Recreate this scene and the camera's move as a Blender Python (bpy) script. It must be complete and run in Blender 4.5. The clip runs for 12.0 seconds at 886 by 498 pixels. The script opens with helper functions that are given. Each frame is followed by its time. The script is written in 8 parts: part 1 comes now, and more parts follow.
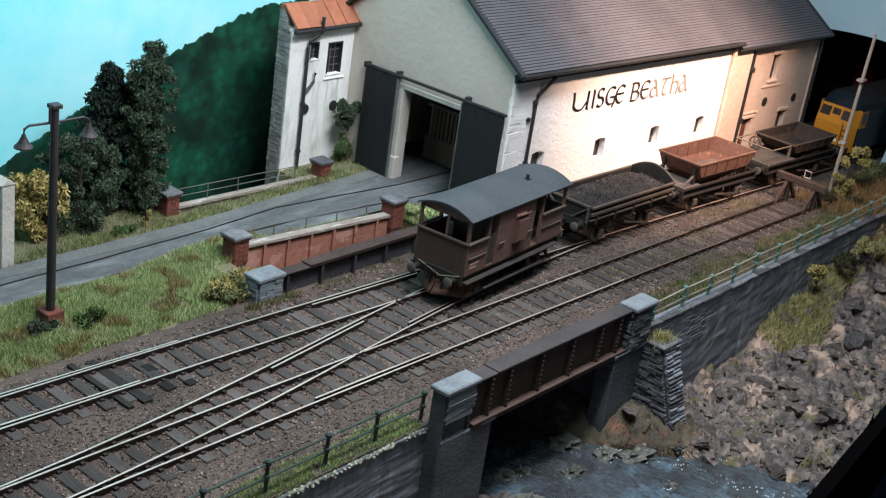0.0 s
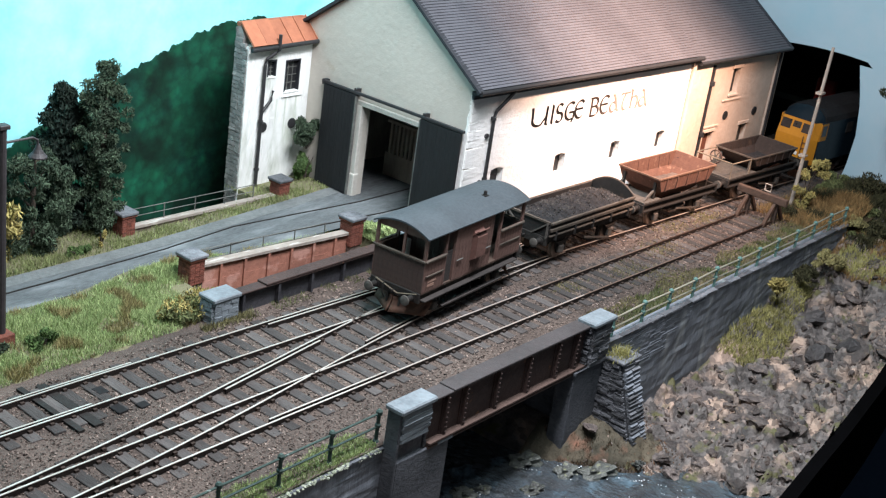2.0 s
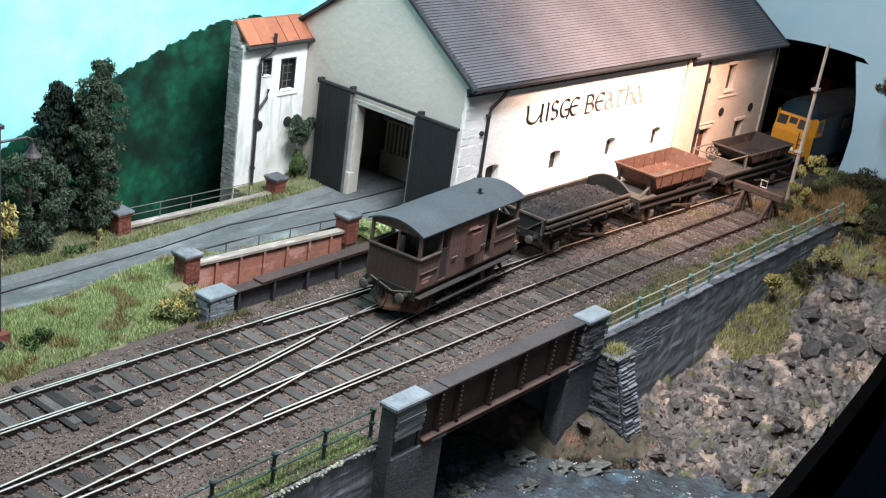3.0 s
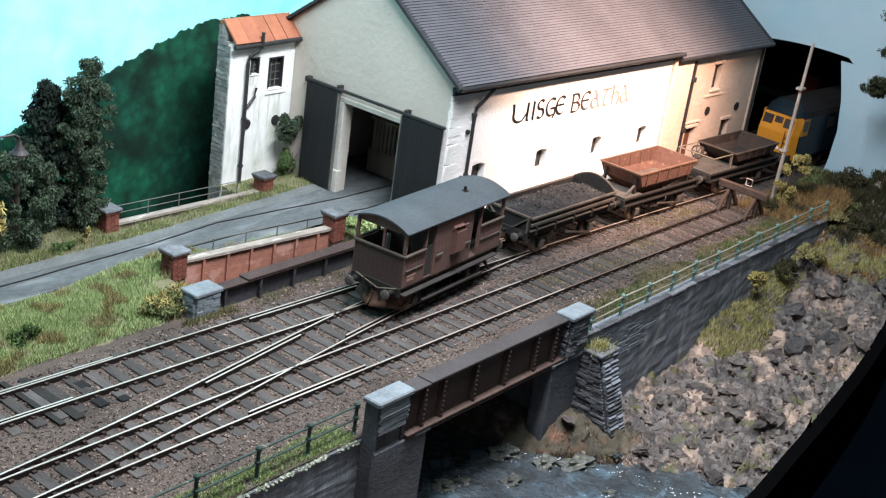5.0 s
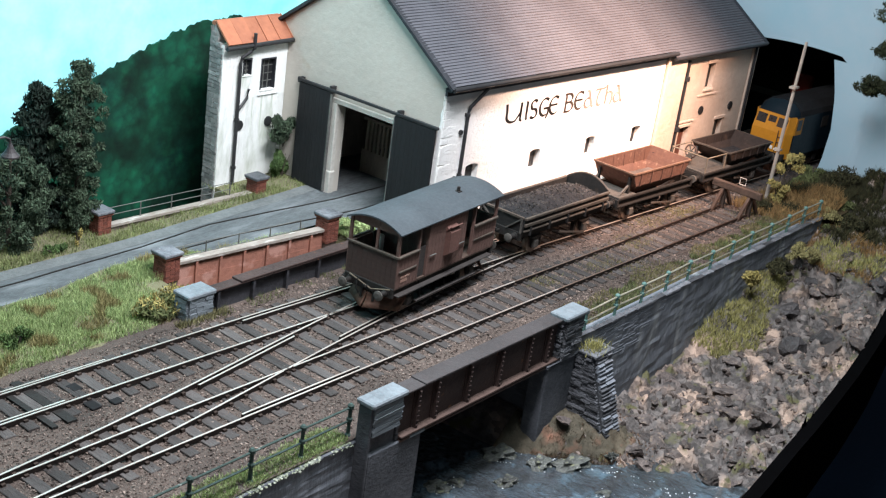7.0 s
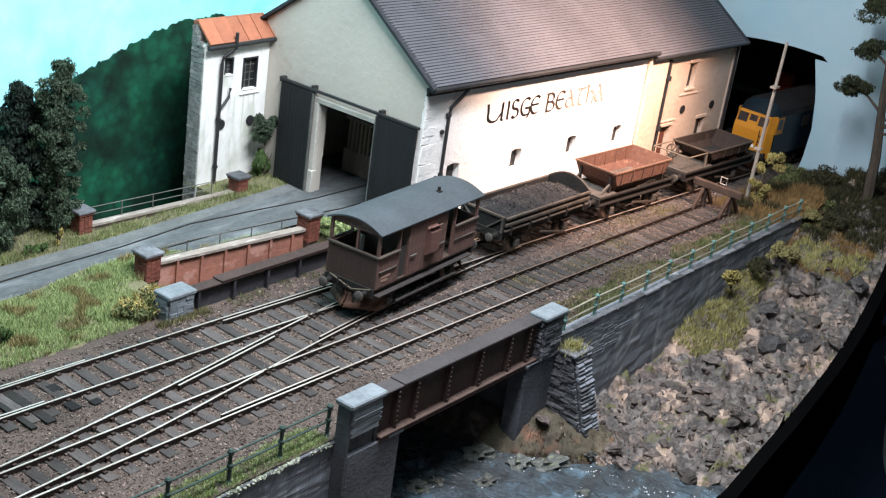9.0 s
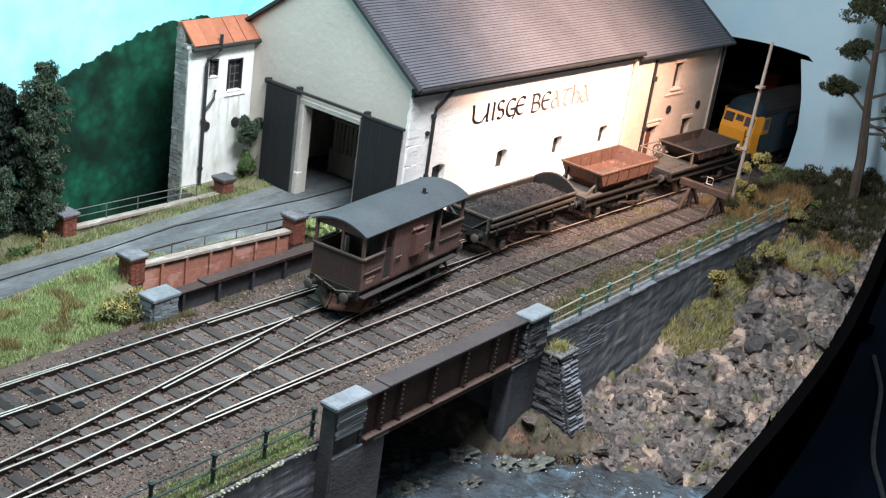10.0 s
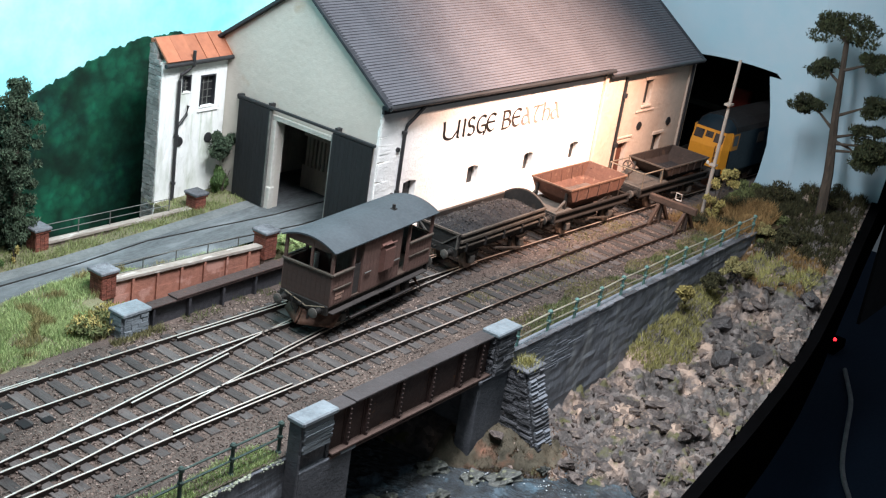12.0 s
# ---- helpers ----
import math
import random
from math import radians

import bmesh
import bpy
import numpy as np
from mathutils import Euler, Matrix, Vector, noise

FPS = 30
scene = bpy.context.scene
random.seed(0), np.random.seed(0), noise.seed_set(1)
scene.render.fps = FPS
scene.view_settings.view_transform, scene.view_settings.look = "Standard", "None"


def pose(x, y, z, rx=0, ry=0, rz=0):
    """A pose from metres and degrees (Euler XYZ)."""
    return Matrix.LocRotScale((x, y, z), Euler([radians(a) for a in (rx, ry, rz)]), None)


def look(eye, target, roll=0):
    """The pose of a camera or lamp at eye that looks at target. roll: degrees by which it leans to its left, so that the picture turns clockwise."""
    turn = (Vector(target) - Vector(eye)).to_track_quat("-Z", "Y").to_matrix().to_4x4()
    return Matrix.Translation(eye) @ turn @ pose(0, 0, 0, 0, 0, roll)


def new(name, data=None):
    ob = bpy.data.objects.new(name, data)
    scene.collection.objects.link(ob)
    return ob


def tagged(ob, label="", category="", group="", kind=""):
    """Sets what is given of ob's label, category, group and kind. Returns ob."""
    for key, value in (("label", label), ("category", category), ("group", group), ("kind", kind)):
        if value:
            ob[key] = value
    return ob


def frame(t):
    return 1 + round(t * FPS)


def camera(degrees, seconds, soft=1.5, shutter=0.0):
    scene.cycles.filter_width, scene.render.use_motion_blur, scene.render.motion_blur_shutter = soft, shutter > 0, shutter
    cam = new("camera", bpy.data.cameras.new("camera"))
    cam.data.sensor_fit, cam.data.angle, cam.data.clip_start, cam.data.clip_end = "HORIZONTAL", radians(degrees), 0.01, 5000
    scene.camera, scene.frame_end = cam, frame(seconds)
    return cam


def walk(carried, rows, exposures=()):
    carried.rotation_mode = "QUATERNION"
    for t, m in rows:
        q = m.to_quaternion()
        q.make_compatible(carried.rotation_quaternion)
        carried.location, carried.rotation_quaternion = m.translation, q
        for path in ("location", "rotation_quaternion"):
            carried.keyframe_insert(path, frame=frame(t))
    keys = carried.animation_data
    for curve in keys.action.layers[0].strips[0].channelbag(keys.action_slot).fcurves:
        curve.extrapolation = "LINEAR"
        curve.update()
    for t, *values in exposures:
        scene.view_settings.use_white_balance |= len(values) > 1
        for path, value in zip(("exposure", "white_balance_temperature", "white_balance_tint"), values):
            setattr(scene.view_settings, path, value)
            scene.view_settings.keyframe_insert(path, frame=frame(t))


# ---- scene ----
import itertools
U = 0.012          # one layout unit in metres: a 4 mm scale model railway
cam = camera(38.0, 12.0, soft=1.25)
PATH = [
    (0, 11.643, -25.623, 21.949, -52.502, -22.679, 8.629),
    (0.5, 11.861, -25.698, 22.209, -53.338, -22.196, 8.973),
    (1, 12.192, -25.786, 22.015, -53.693, -21.881, 8.757),
    (1.5, 12.249, -25.913, 22.037, -53.710, -21.837, 8.741),
    (2, 12.314, -25.981, 22.026, -53.585, -21.849, 8.408),
    (2.5, 12.420, -26.142, 21.989, -53.526, -21.907, 8.117),
    (3, 12.408, -26.282, 22.111, -53.502, -21.967, 8.140),
    (5, 12.282, -26.843, 22.246, -53.783, -21.951, 8.264),
    (5.5, 12.413, -27.004, 22.282, -53.734, -21.865, 8.067),
    (6, 12.400, -26.977, 22.303, -53.818, -21.889, 8.121),
    (6.5, 12.406, -26.805, 22.232, -53.927, -21.913, 8.166),
    (7, 12.417, -26.807, 22.202, -54.027, -21.889, 8.097),
    (9, 12.495, -27.065, 22.533, -54.663, -22.056, 8.388),
    (9.5, 12.674, -27.053, 22.369, -54.861, -21.986, 8.361),
    (10, 12.688, -27.196, 22.563, -55.104, -21.966, 8.317),
    (10.5, 12.752, -27.322, 22.666, -55.390, -21.894, 8.384),
    (11, 12.669, -27.483, 22.803, -55.597, -21.771, 8.607),
    (11.5, 12.503, -27.531, 22.804, -55.712, -21.608, 8.627),
    (12, 12.576, -27.846, 23.070, -55.928, -21.382, 8.787),
]
walk(cam, [(t, pose(x * U, y * U, z * U, 90 + pitch, 0, yaw) @ pose(0, 0, 0, 0, 0, roll)) for t, x, y, z, yaw, pitch, roll in PATH],
     exposures=[(0.0, -0.55), (0.5, 0.0), (12.0, 0.0)])

# ---------------------------------------------------------------- light
world = bpy.data.worlds.new("hall_air")
scene.world = world
world.use_nodes = True
world.node_tree.nodes["Background"].inputs[0].default_value = (0.60, 0.72, 0.85, 1)
world.node_tree.nodes["Background"].inputs[1].default_value = 0.09


def lamp(name, kind, eye, target, watts, colour, **kw):
    data = bpy.data.lights.new(name, kind)
    data.energy, data.color = watts, colour
    ob = new(name, data)
    ob.matrix_world = look([v * U for v in eye], [v * U for v in target])
    if kind == "AREA":
        data.shape, data.size, data.size_y = "RECTANGLE", kw["size"] * U, kw["size_y"] * U
    if kind == "SPOT":
        data.spot_size, data.spot_blend, data.shadow_soft_size = radians(kw["cone"]), kw["blend"], kw["soft"] * U
    return ob


lamp("pelmet_strip_light", "AREA", (46, -6, 35), (43, 7, 0), 4.6, (0.92, 0.935, 1.0), size=26, size_y=3)
lamp("pelmet_spot_light", "SPOT", (69.2, -10.5, 24.5), (71.0, 6.2, 7.4), 24.0, (1.0, 0.64, 0.485), cone=55, blend=1.0, soft=1.2)
# added fill lamp, out of view, to brighten the stream and valley
lamp("pelmet_strip_light", "AREA", (51, -13, 33), (49, -8, -4), 0.58, (0.86, 0.95, 1.0), size=14, size_y=3)
# added cool fill, out of view, that lifts the backscene
lamp("backscene_strip_light", "AREA", (45, 8, 32), (47, 20.5, 9), 0.85, (0.76, 0.97, 1.0), size=34, size_y=2)

# ---------------------------------------------------------------- materials
def mat(name, base, dark=None, rough=0.8, grain=6.0, stain=0.5, bump=0.25, metal=0.0, amount=0.5, spec=0.3, object_var=0.0, island_var=0.0, stretch=(1, 1, 1), spots=None, spot_scale=2.0, spot_at=0.62, coat=0.0, spot_soft=0.08):
    """A surface with grain and stains at two scales, both in layout units."""
    m = bpy.data.materials.new(name)
    m.use_nodes = True
    nt = m.node_tree
    bsdf = nt.nodes["Principled BSDF"]
    add = nt.nodes.new
    link = nt.links.new
    dark = dark or tuple(c * 0.55 for c in base)
    co = add("ShaderNodeTexCoord")
    mp = add("ShaderNodeMapping")
    mp.inputs["Scale"].default_value = [s / U for s in stretch]
    link(co.outputs["Object"], mp.inputs[0])
    info = add("ShaderNodeObjectInfo")
    off = add("ShaderNodeVectorMath")
    off.operation = "ADD"
    sh = add("ShaderNodeMath")
    sh.operation = "MULTIPLY"
    sh.inputs[1].default_value = 40.0 if object_var else 0.0
    link(info.outputs["Random"], sh.inputs[0])
    link(mp.outputs[0], off.inputs[0])
    link(sh.outputs[0], off.inputs[1])
    n1 = add("ShaderNodeTexNoise")
    n1.inputs["Scale"].default_value, n1.inputs["Detail"].default_value, n1.inputs["Roughness"].default_value = grain, 6, 0.65
    n2 = add("ShaderNodeTexNoise")
    n2.inputs["Scale"].default_value, n2.inputs["Detail"].default_value = stain, 4
    for n in (n1, n2):
        link(off.outputs[0], n.inputs["Vector"])
    r2 = add("ShaderNodeValToRGB")
    r2.color_ramp.elements[0].position, r2.color_ramp.elements[1].position = 0.36, 0.66
    link(n2.outputs[0], r2.inputs[0])
    r1 = add("ShaderNodeValToRGB")
    r1.color_ramp.elements[0].position, r1.color_ramp.elements[1].position = 0.3, 0.7
    link(n1.outputs[0], r1.inputs[0])
    mm = add("ShaderNodeMath")
    mm.operation = "MULTIPLY_ADD"
    mm.inputs[1].default_value = 0.5
    link(r1.outputs[0], mm.inputs[0])
    half = add("ShaderNodeMath")
    half.operation = "MULTIPLY"
    half.inputs[1].default_value = 0.5
    link(r2.outputs[0], half.inputs[0])
    link(half.outputs[0], mm.inputs[2])
    fac = add("ShaderNodeMath")
    fac.operation = "MULTIPLY"
    fac.inputs[1].default_value = amount * 2 if amount < 0.5 else 1.0
    link(mm.outputs[0], fac.inputs[0])
    mix = add("ShaderNodeMixRGB")
    mix.inputs[1].default_value, mix.inputs[2].default_value = (*base, 1), (*dark, 1)
    link(fac.outputs[0], mix.inputs[0])
    colour = mix.outputs[0]
    if spots:
        n3 = add("ShaderNodeTexNoise")
        n3.inputs["Scale"].default_value, n3.inputs["Detail"].default_value = spot_scale, 5
        link(off.outputs[0], n3.inputs["Vector"])
        r3 = add("ShaderNodeValToRGB")
        r3.color_ramp.elements[0].position, r3.color_ramp.elements[1].position = spot_at, spot_at + spot_soft
        link(n3.outputs[0], r3.inputs[0])
        ms = add("ShaderNodeMixRGB")
        ms.inputs[2].default_value = (*spots, 1)
        link(r3.outputs[0], ms.inputs[0])
        link(colour, ms.inputs[1])
        colour = ms.outputs[0]
    if object_var or island_var:
        hv = add("ShaderNodeHueSaturation")
        mr = add("ShaderNodeMapRange")
        v = object_var or island_var
        mr.inputs["To Min"].default_value, mr.inputs["To Max"].default_value = 1 - v, 1 + v
        if object_var:
            link(info.outputs["Random"], mr.inputs[0])
        else:
            geo = add("ShaderNodeNewGeometry")
            link(geo.outputs["Random Per Island"], mr.inputs[0])
        link(mr.outputs[0], hv.inputs["Value"])
        link(colour, hv.inputs["Color"])
        colour = hv.outputs[0]
    link(colour, bsdf.inputs["Base Color"])
    rr = add("ShaderNodeMapRange")
    rr.inputs["To Min"].default_value, rr.inputs["To Max"].default_value = max(0.02, rough - 0.12), min(1, rough + 0.12)
    link(n1.outputs[0], rr.inputs[0])
    link(rr.outputs[0], bsdf.inputs["Roughness"])
    bsdf.inputs["Metallic"].default_value = metal
    bsdf.inputs["Specular IOR Level"].default_value = spec
    bsdf.inputs["Coat Weight"].default_value = coat
    if bump:
        b = add("ShaderNodeBump")
        b.inputs["Strength"].default_value, b.inputs["Distance"].default_value = bump, 0.12 * U
        link(n1.outputs[0], b.inputs["Height"])
        link(b.outputs[0], bsdf.inputs["Normal"])
    return m


BALLAST = mat("ballast", (0.155, 0.118, 0.10), (0.045, 0.036, 0.032), 0.95, 9, 0.35, 0.9, spots=(0.25, 0.215, 0.18), spot_scale=14, spot_at=0.66)
STONES = mat("ballast_chips", (0.225, 0.172, 0.145), (0.06, 0.047, 0.042), 0.9, 8, 0.5, 0.3, island_var=0.85)
SLEEPER = mat("tarred_timber", (0.098, 0.088, 0.084), (0.040, 0.036, 0.035), 0.85, 5, 0.6, 0.5, object_var=0.45, stretch=(3, 0.6, 1))
RAIL_SIDE = mat("rusty_rail", (0.024, 0.017, 0.014), (0.012, 0.009, 0.008), 0.75, 8, 0.6, 0.3, metal=0.3)
RAIL_TOP = mat("polished_rail", (0.80, 0.72, 0.67), (0.5, 0.42, 0.37), 0.58, 3, 0.25, 0.05, metal=0.88, spec=0.5)
RAIL_WORN = mat("worn_brown_rail", (0.36, 0.27, 0.22), (0.16, 0.11, 0.09), 0.6, 3, 0.25, 0.1, metal=0.8)
RAIL_DULL = mat("dull_rail", (0.1, 0.062, 0.048), (0.045, 0.03, 0.024), 0.6, 3, 0.25, 0.2, metal=0.6)
CHAIR = mat("chair_iron", (0.05, 0.035, 0.028), None, 0.8, 8, 1, 0.3)
SOIL = mat("grassy_soil", (0.2, 0.195, 0.11), (0.13, 0.115, 0.07), 0.95, 7, 0.5, 0.8, spots=(0.19, 0.17, 0.10), spot_scale=3)
EARTH = mat("brown_earth", (0.10, 0.068, 0.032), (0.04, 0.03, 0.016), 0.95, 7, 0.4, 0.8)
PEAT = mat("mossy_peat", (0.145, 0.118, 0.082), (0.045, 0.044, 0.032), 0.8, 2.5, 0.5, 0.7, spots=(0.23, 0.115, 0.075), spot_scale=0.9, spot_at=0.57, spot_soft=0.15)
ROAD = mat("worn_tarmac", (0.15, 0.163, 0.17), (0.05, 0.055, 0.058), 0.85, 5, 0.45, 0.35, stretch=(0.5, 1.6, 1), spots=(0.20, 0.215, 0.225), spot_scale=0.8, spot_at=0.55, spot_soft=0.2)
PAVE = mat("pale_pavement", (0.18, 0.19, 0.19), (0.085, 0.092, 0.092), 0.9, 6, 0.5, 0.4)
SLATE_STONE = mat("slate_walling", (0.19, 0.198, 0.215), (0.045, 0.047, 0.053), 0.7, 5, 0.7, 0.8, object_var=0.55, spots=(0.25, 0.26, 0.27), spot_scale=5, spot_at=0.68)
WALL_STONE = mat("retaining_wall_stone", (0.26, 0.285, 0.32), (0.105, 0.115, 0.135), 0.85, 6, 0.5, 0.45, stretch=(1.3, 1.3, 0.25), spots=(0.42, 0.45, 0.46), spot_scale=0.9, spot_at=0.56, spot_soft=0.2)
CAP_STONE = mat("pale_cap_stone", (0.235, 0.27, 0.295), (0.12, 0.14, 0.155), 0.75, 6, 0.8, 0.4)
BRICK = mat("red_brick", (0.27, 0.085, 0.055), (0.12, 0.05, 0.04), 0.88, 6, 1.2, 0.5, object_var=0.3)
MORTAR = mat("mortar", (0.22, 0.17, 0.15), (0.10, 0.07, 0.06), 0.95, 8, 1, 0.4)
PARAPET = mat("faded_red_oxide", (0.43, 0.185, 0.13), (0.22, 0.10, 0.075), 0.8, 5, 0.7, 0.35, spots=(0.47, 0.25, 0.20), spot_scale=1.0, spot_at=0.54)
COPING = mat("weathered_coping", (0.42, 0.26, 0.20), (0.22, 0.13, 0.10), 0.85, 6, 0.8, 0.4, spots=(0.5, 0.42, 0.36), spot_scale=3)
GIRDER = mat("brown_girder_paint", (0.07, 0.045, 0.04), (0.035, 0.024, 0.022), 0.7, 5, 0.5, 0.35, spots=(0.16, 0.075, 0.04), spot_scale=4, spot_at=0.66)
GIRDER_TOP = mat("grey_girder_top", (0.072, 0.063, 0.064), (0.04, 0.035, 0.035), 0.75, 6, 0.6, 0.35)
DARK_GIRDER = mat("black_girder_paint", (0.06, 0.06, 0.068), (0.022, 0.022, 0.026), 0.7, 5, 0.5, 0.35, spots=(0.10, 0.06, 0.04), spot_scale=4, spot_at=0.68)
LIP = mat("rust_flange", (0.12, 0.08, 0.066), (0.05, 0.032, 0.027), 0.8, 6, 1, 0.4)
STUCCO = mat("whitewashed_render", (0.84, 0.84, 0.82), (0.68, 0.67, 0.64), 0.92, 5, 0.45, 0.55, amount=0.3, spots=(0.55, 0.52, 0.47), spot_scale=1.6, spot_at=0.72)
GABLE = mat("grey_cream_render", (0.53, 0.49, 0.435), (0.42, 0.385, 0.34), 0.92, 3, 0.3, 0.25, amount=0.35, spots=(0.44, 0.36, 0.28), spot_scale=0.5, spot_at=0.62)
BUFF = mat("buff_stone_render", (0.66, 0.53, 0.43), (0.50, 0.38, 0.30), 0.92, 4, 0.5, 0.5, amount=0.4)
RUBBLE = mat("grey_rubble_stone", (0.34, 0.33, 0.31), (0.16, 0.155, 0.15), 0.9, 5, 1.0, 0.8, object_var=0.3)
SLATES = mat("roof_slate", (0.102, 0.102, 0.115), (0.062, 0.062, 0.071), 0.62, 5, 0.3, 0.3, stretch=(1.6, 0.6, 0.6))
VERGE = mat("black_bargeboard", (0.03, 0.032, 0.038), None, 0.6, 5, 1, 0.2)
TERRACOTTA = mat("terracotta_sheet", (0.42, 0.155, 0.085), (0.27, 0.1, 0.06), 0.8, 4, 0.8, 0.3, object_var=0.12)
DOOR = mat("black_door_boards", (0.015, 0.0165, 0.0185), (0.009, 0.01, 0.011), 0.7, 5, 0.8, 0.4, stretch=(1, 3, 0.5))
STONE_TRIM = mat("white_door_stone", (0.6, 0.57, 0.52), (0.4, 0.38, 0.34), 0.85, 5, 0.8, 0.4)
# near black, painted where a recess is only unlit
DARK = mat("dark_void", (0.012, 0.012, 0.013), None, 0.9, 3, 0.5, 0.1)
SHED_WOOD = mat("dusty_shed_timber", (0.56, 0.48, 0.4), (0.3, 0.25, 0.2), 0.9, 5, 0.6, 0.4, stretch=(2, 2, 0.5))
GLASS = mat("grimy_glass", (0.012, 0.013, 0.015), (0.03, 0.03, 0.03), 0.3, 3, 0.6, 0.05, spec=0.3)
PIPE = mat("black_iron_pipe", (0.03, 0.03, 0.032), None, 0.5, 5, 1, 0.1, spec=0.4)
LETTER = mat("brown_letter_paint", (0.003, 0.003, 0.003), (0.012, 0.009, 0.007), 0.9, 5, 1.2, 0.2)
LETTER_WORN = mat("worn_letter_paint", (0.008, 0.006, 0.005), (0.1, 0.075, 0.06), 0.9, 5, 1.0, 0.2)
LETTER_FAINT = mat("faint_letter_paint", (0.05, 0.038, 0.03), (0.4, 0.34, 0.29), 0.9, 5, 1.0, 0.2)
GREEN_IRON = mat("green_railing_paint", (0.14, 0.27, 0.24), (0.06, 0.1, 0.09), 0.6, 8, 1.2, 0.3, spots=(0.22, 0.26, 0.24), spot_scale=5, spot_at=0.62)
RAIL_IRON = mat("galvanised_rail", (0.58, 0.55, 0.44), (0.3, 0.29, 0.22), 0.5, 8, 1.0, 0.2, metal=0.5)
BOULDER = mat("slate_boulder", (0.185, 0.15, 0.135), (0.038, 0.033, 0.033), 0.5, 4, 1.0, 1.0, spec=0.5, object_var=0.5, spots=(0.26, 0.20, 0.15), spot_scale=1.6, spot_at=0.57, spot_soft=0.15)
DARK_ROCK = mat("black_slate_rock", (0.085, 0.077, 0.076), (0.026, 0.024, 0.025), 0.4, 4, 1.0, 1.0, spec=0.6, object_var=0.3, spots=(0.12, 0.105, 0.10), spot_scale=2, spot_at=0.6)
SCREE = mat("scree_chips", (0.27, 0.21, 0.18), (0.055, 0.048, 0.047), 0.62, 4, 1.0, 0.7, island_var=0.75)
BARK = mat("bark", (0.09, 0.07, 0.055), (0.035, 0.028, 0.022), 0.95, 5, 1, 0.8, stretch=(2, 2, 0.6))
LEAF_DARK = mat("dark_foliage", (0.078, 0.112, 0.068), (0.015, 0.028, 0.018), 0.9, 3, 0.6, 0, island_var=0.5)
LEAF_MID = mat("mid_foliage", (0.10, 0.16, 0.05), (0.04, 0.075, 0.03), 0.9, 3, 0.6, 0, island_var=0.5)
LEAF_YELLOW = mat("yellow_foliage", (0.4, 0.33, 0.12), (0.2, 0.17, 0.06), 0.9, 3, 0.6, 0, island_var=0.45)
LEAF_OLIVE = mat("olive_foliage", (0.058, 0.055, 0.024), (0.024, 0.024, 0.012), 0.9, 3, 0.6, 0, island_var=0.45)
RUSTY_GRASS = mat("rusty_static_grass", (0.31, 0.195, 0.08), (0.17, 0.105, 0.045), 0.9, 2, 0.5, 0, island_var=0.5)
GRASS = mat("bright_static_grass", (0.38, 0.455, 0.21), (0.235, 0.31, 0.125), 0.9, 2, 0.5, 0, island_var=0.4)
STRAW = mat("straw_static_grass", (0.3, 0.265, 0.115), (0.18, 0.16, 0.07), 0.9, 2, 0.5, 0, island_var=0.4)
VAN_BROWN = mat("bauxite_brown_boards", (0.155, 0.088, 0.072), (0.08, 0.05, 0.042), 0.8, 6, 0.7, 0.3, spots=(0.14, 0.115, 0.09), spot_scale=1.5, spot_at=0.64)
VAN_ROOF = mat("grey_blue_roof_canvas", (0.066, 0.08, 0.09), (0.042, 0.05, 0.057), 0.75, 6, 0.5, 0.2)
FRAME_BLACK = mat("grimy_black_frame", (0.024, 0.021, 0.019), (0.011, 0.01, 0.0095), 0.75, 6, 0.8, 0.3)
FOOT = mat("weathered_footboard", (0.05, 0.043, 0.04), (0.024, 0.021, 0.02), 0.85, 6, 0.8, 0.3)
PLOUGH = mat("rusty_plough_steel", (0.13, 0.065, 0.042), (0.04, 0.025, 0.02), 0.7, 5, 0.8, 0.3, metal=0.3)
TYRE = mat("worn_tyre_steel", (0.34, 0.27, 0.22), (0.12, 0.09, 0.075), 0.45, 5, 1, 0.1, metal=0.8)
WAGON = mat("dark_olive_wagon_steel", (0.022, 0.021, 0.02), (0.011, 0.01, 0.01), 0.75, 6, 0.8, 0.3, spots=(0.036, 0.027, 0.021), spot_scale=2.5, spot_at=0.62)
# dusty wear, lightened further for highlights along the ribs
WAGON_RIB = mat("worn_rib_steel", (0.105, 0.086, 0.07), (0.035, 0.028, 0.023), 0.7, 6, 0.8, 0.3)
COAL = mat("dusty_ballast_load", (0.03, 0.029, 0.031), (0.01, 0.01, 0.011), 0.9, 5, 1.0, 0.8)
COAL_CHIP = mat("load_lumps", (0.075, 0.068, 0.062), (0.012, 0.012, 0.012), 0.85, 5, 1.0, 0.4, island_var=0.5)
RUST = mat("rusted_hopper_plate", (0.125, 0.06, 0.042), (0.06, 0.034, 0.027), 0.85, 5, 0.6, 0.35, spots=(0.165, 0.098, 0.07), spot_scale=3.5, spot_at=0.60)
RUST_DULL = mat("dull_hopper_plate", (0.045, 0.031, 0.026), (0.022, 0.017, 0.015), 0.85, 5, 0.6, 0.35, spots=(0.075, 0.05, 0.038), spot_scale=1.6, spot_at=0.62)
STEEL_GREY = mat("grey_platform_steel", (0.105, 0.096, 0.086), (0.04, 0.036, 0.032), 0.75, 6, 0.9, 0.3)
# rail blue taken nearly to black for the shade inside the hole
BLUE = mat("rail_blue_paint", (0.0028, 0.011, 0.018), (0.002, 0.007, 0.012), 0.5, 5, 0.6, 0.1, spec=0.3)
YELLOW = mat("warning_yellow_paint", (0.5, 0.21, 0.015), (0.33, 0.13, 0.015), 0.6, 5, 0.6, 0.1, amount=0.35)
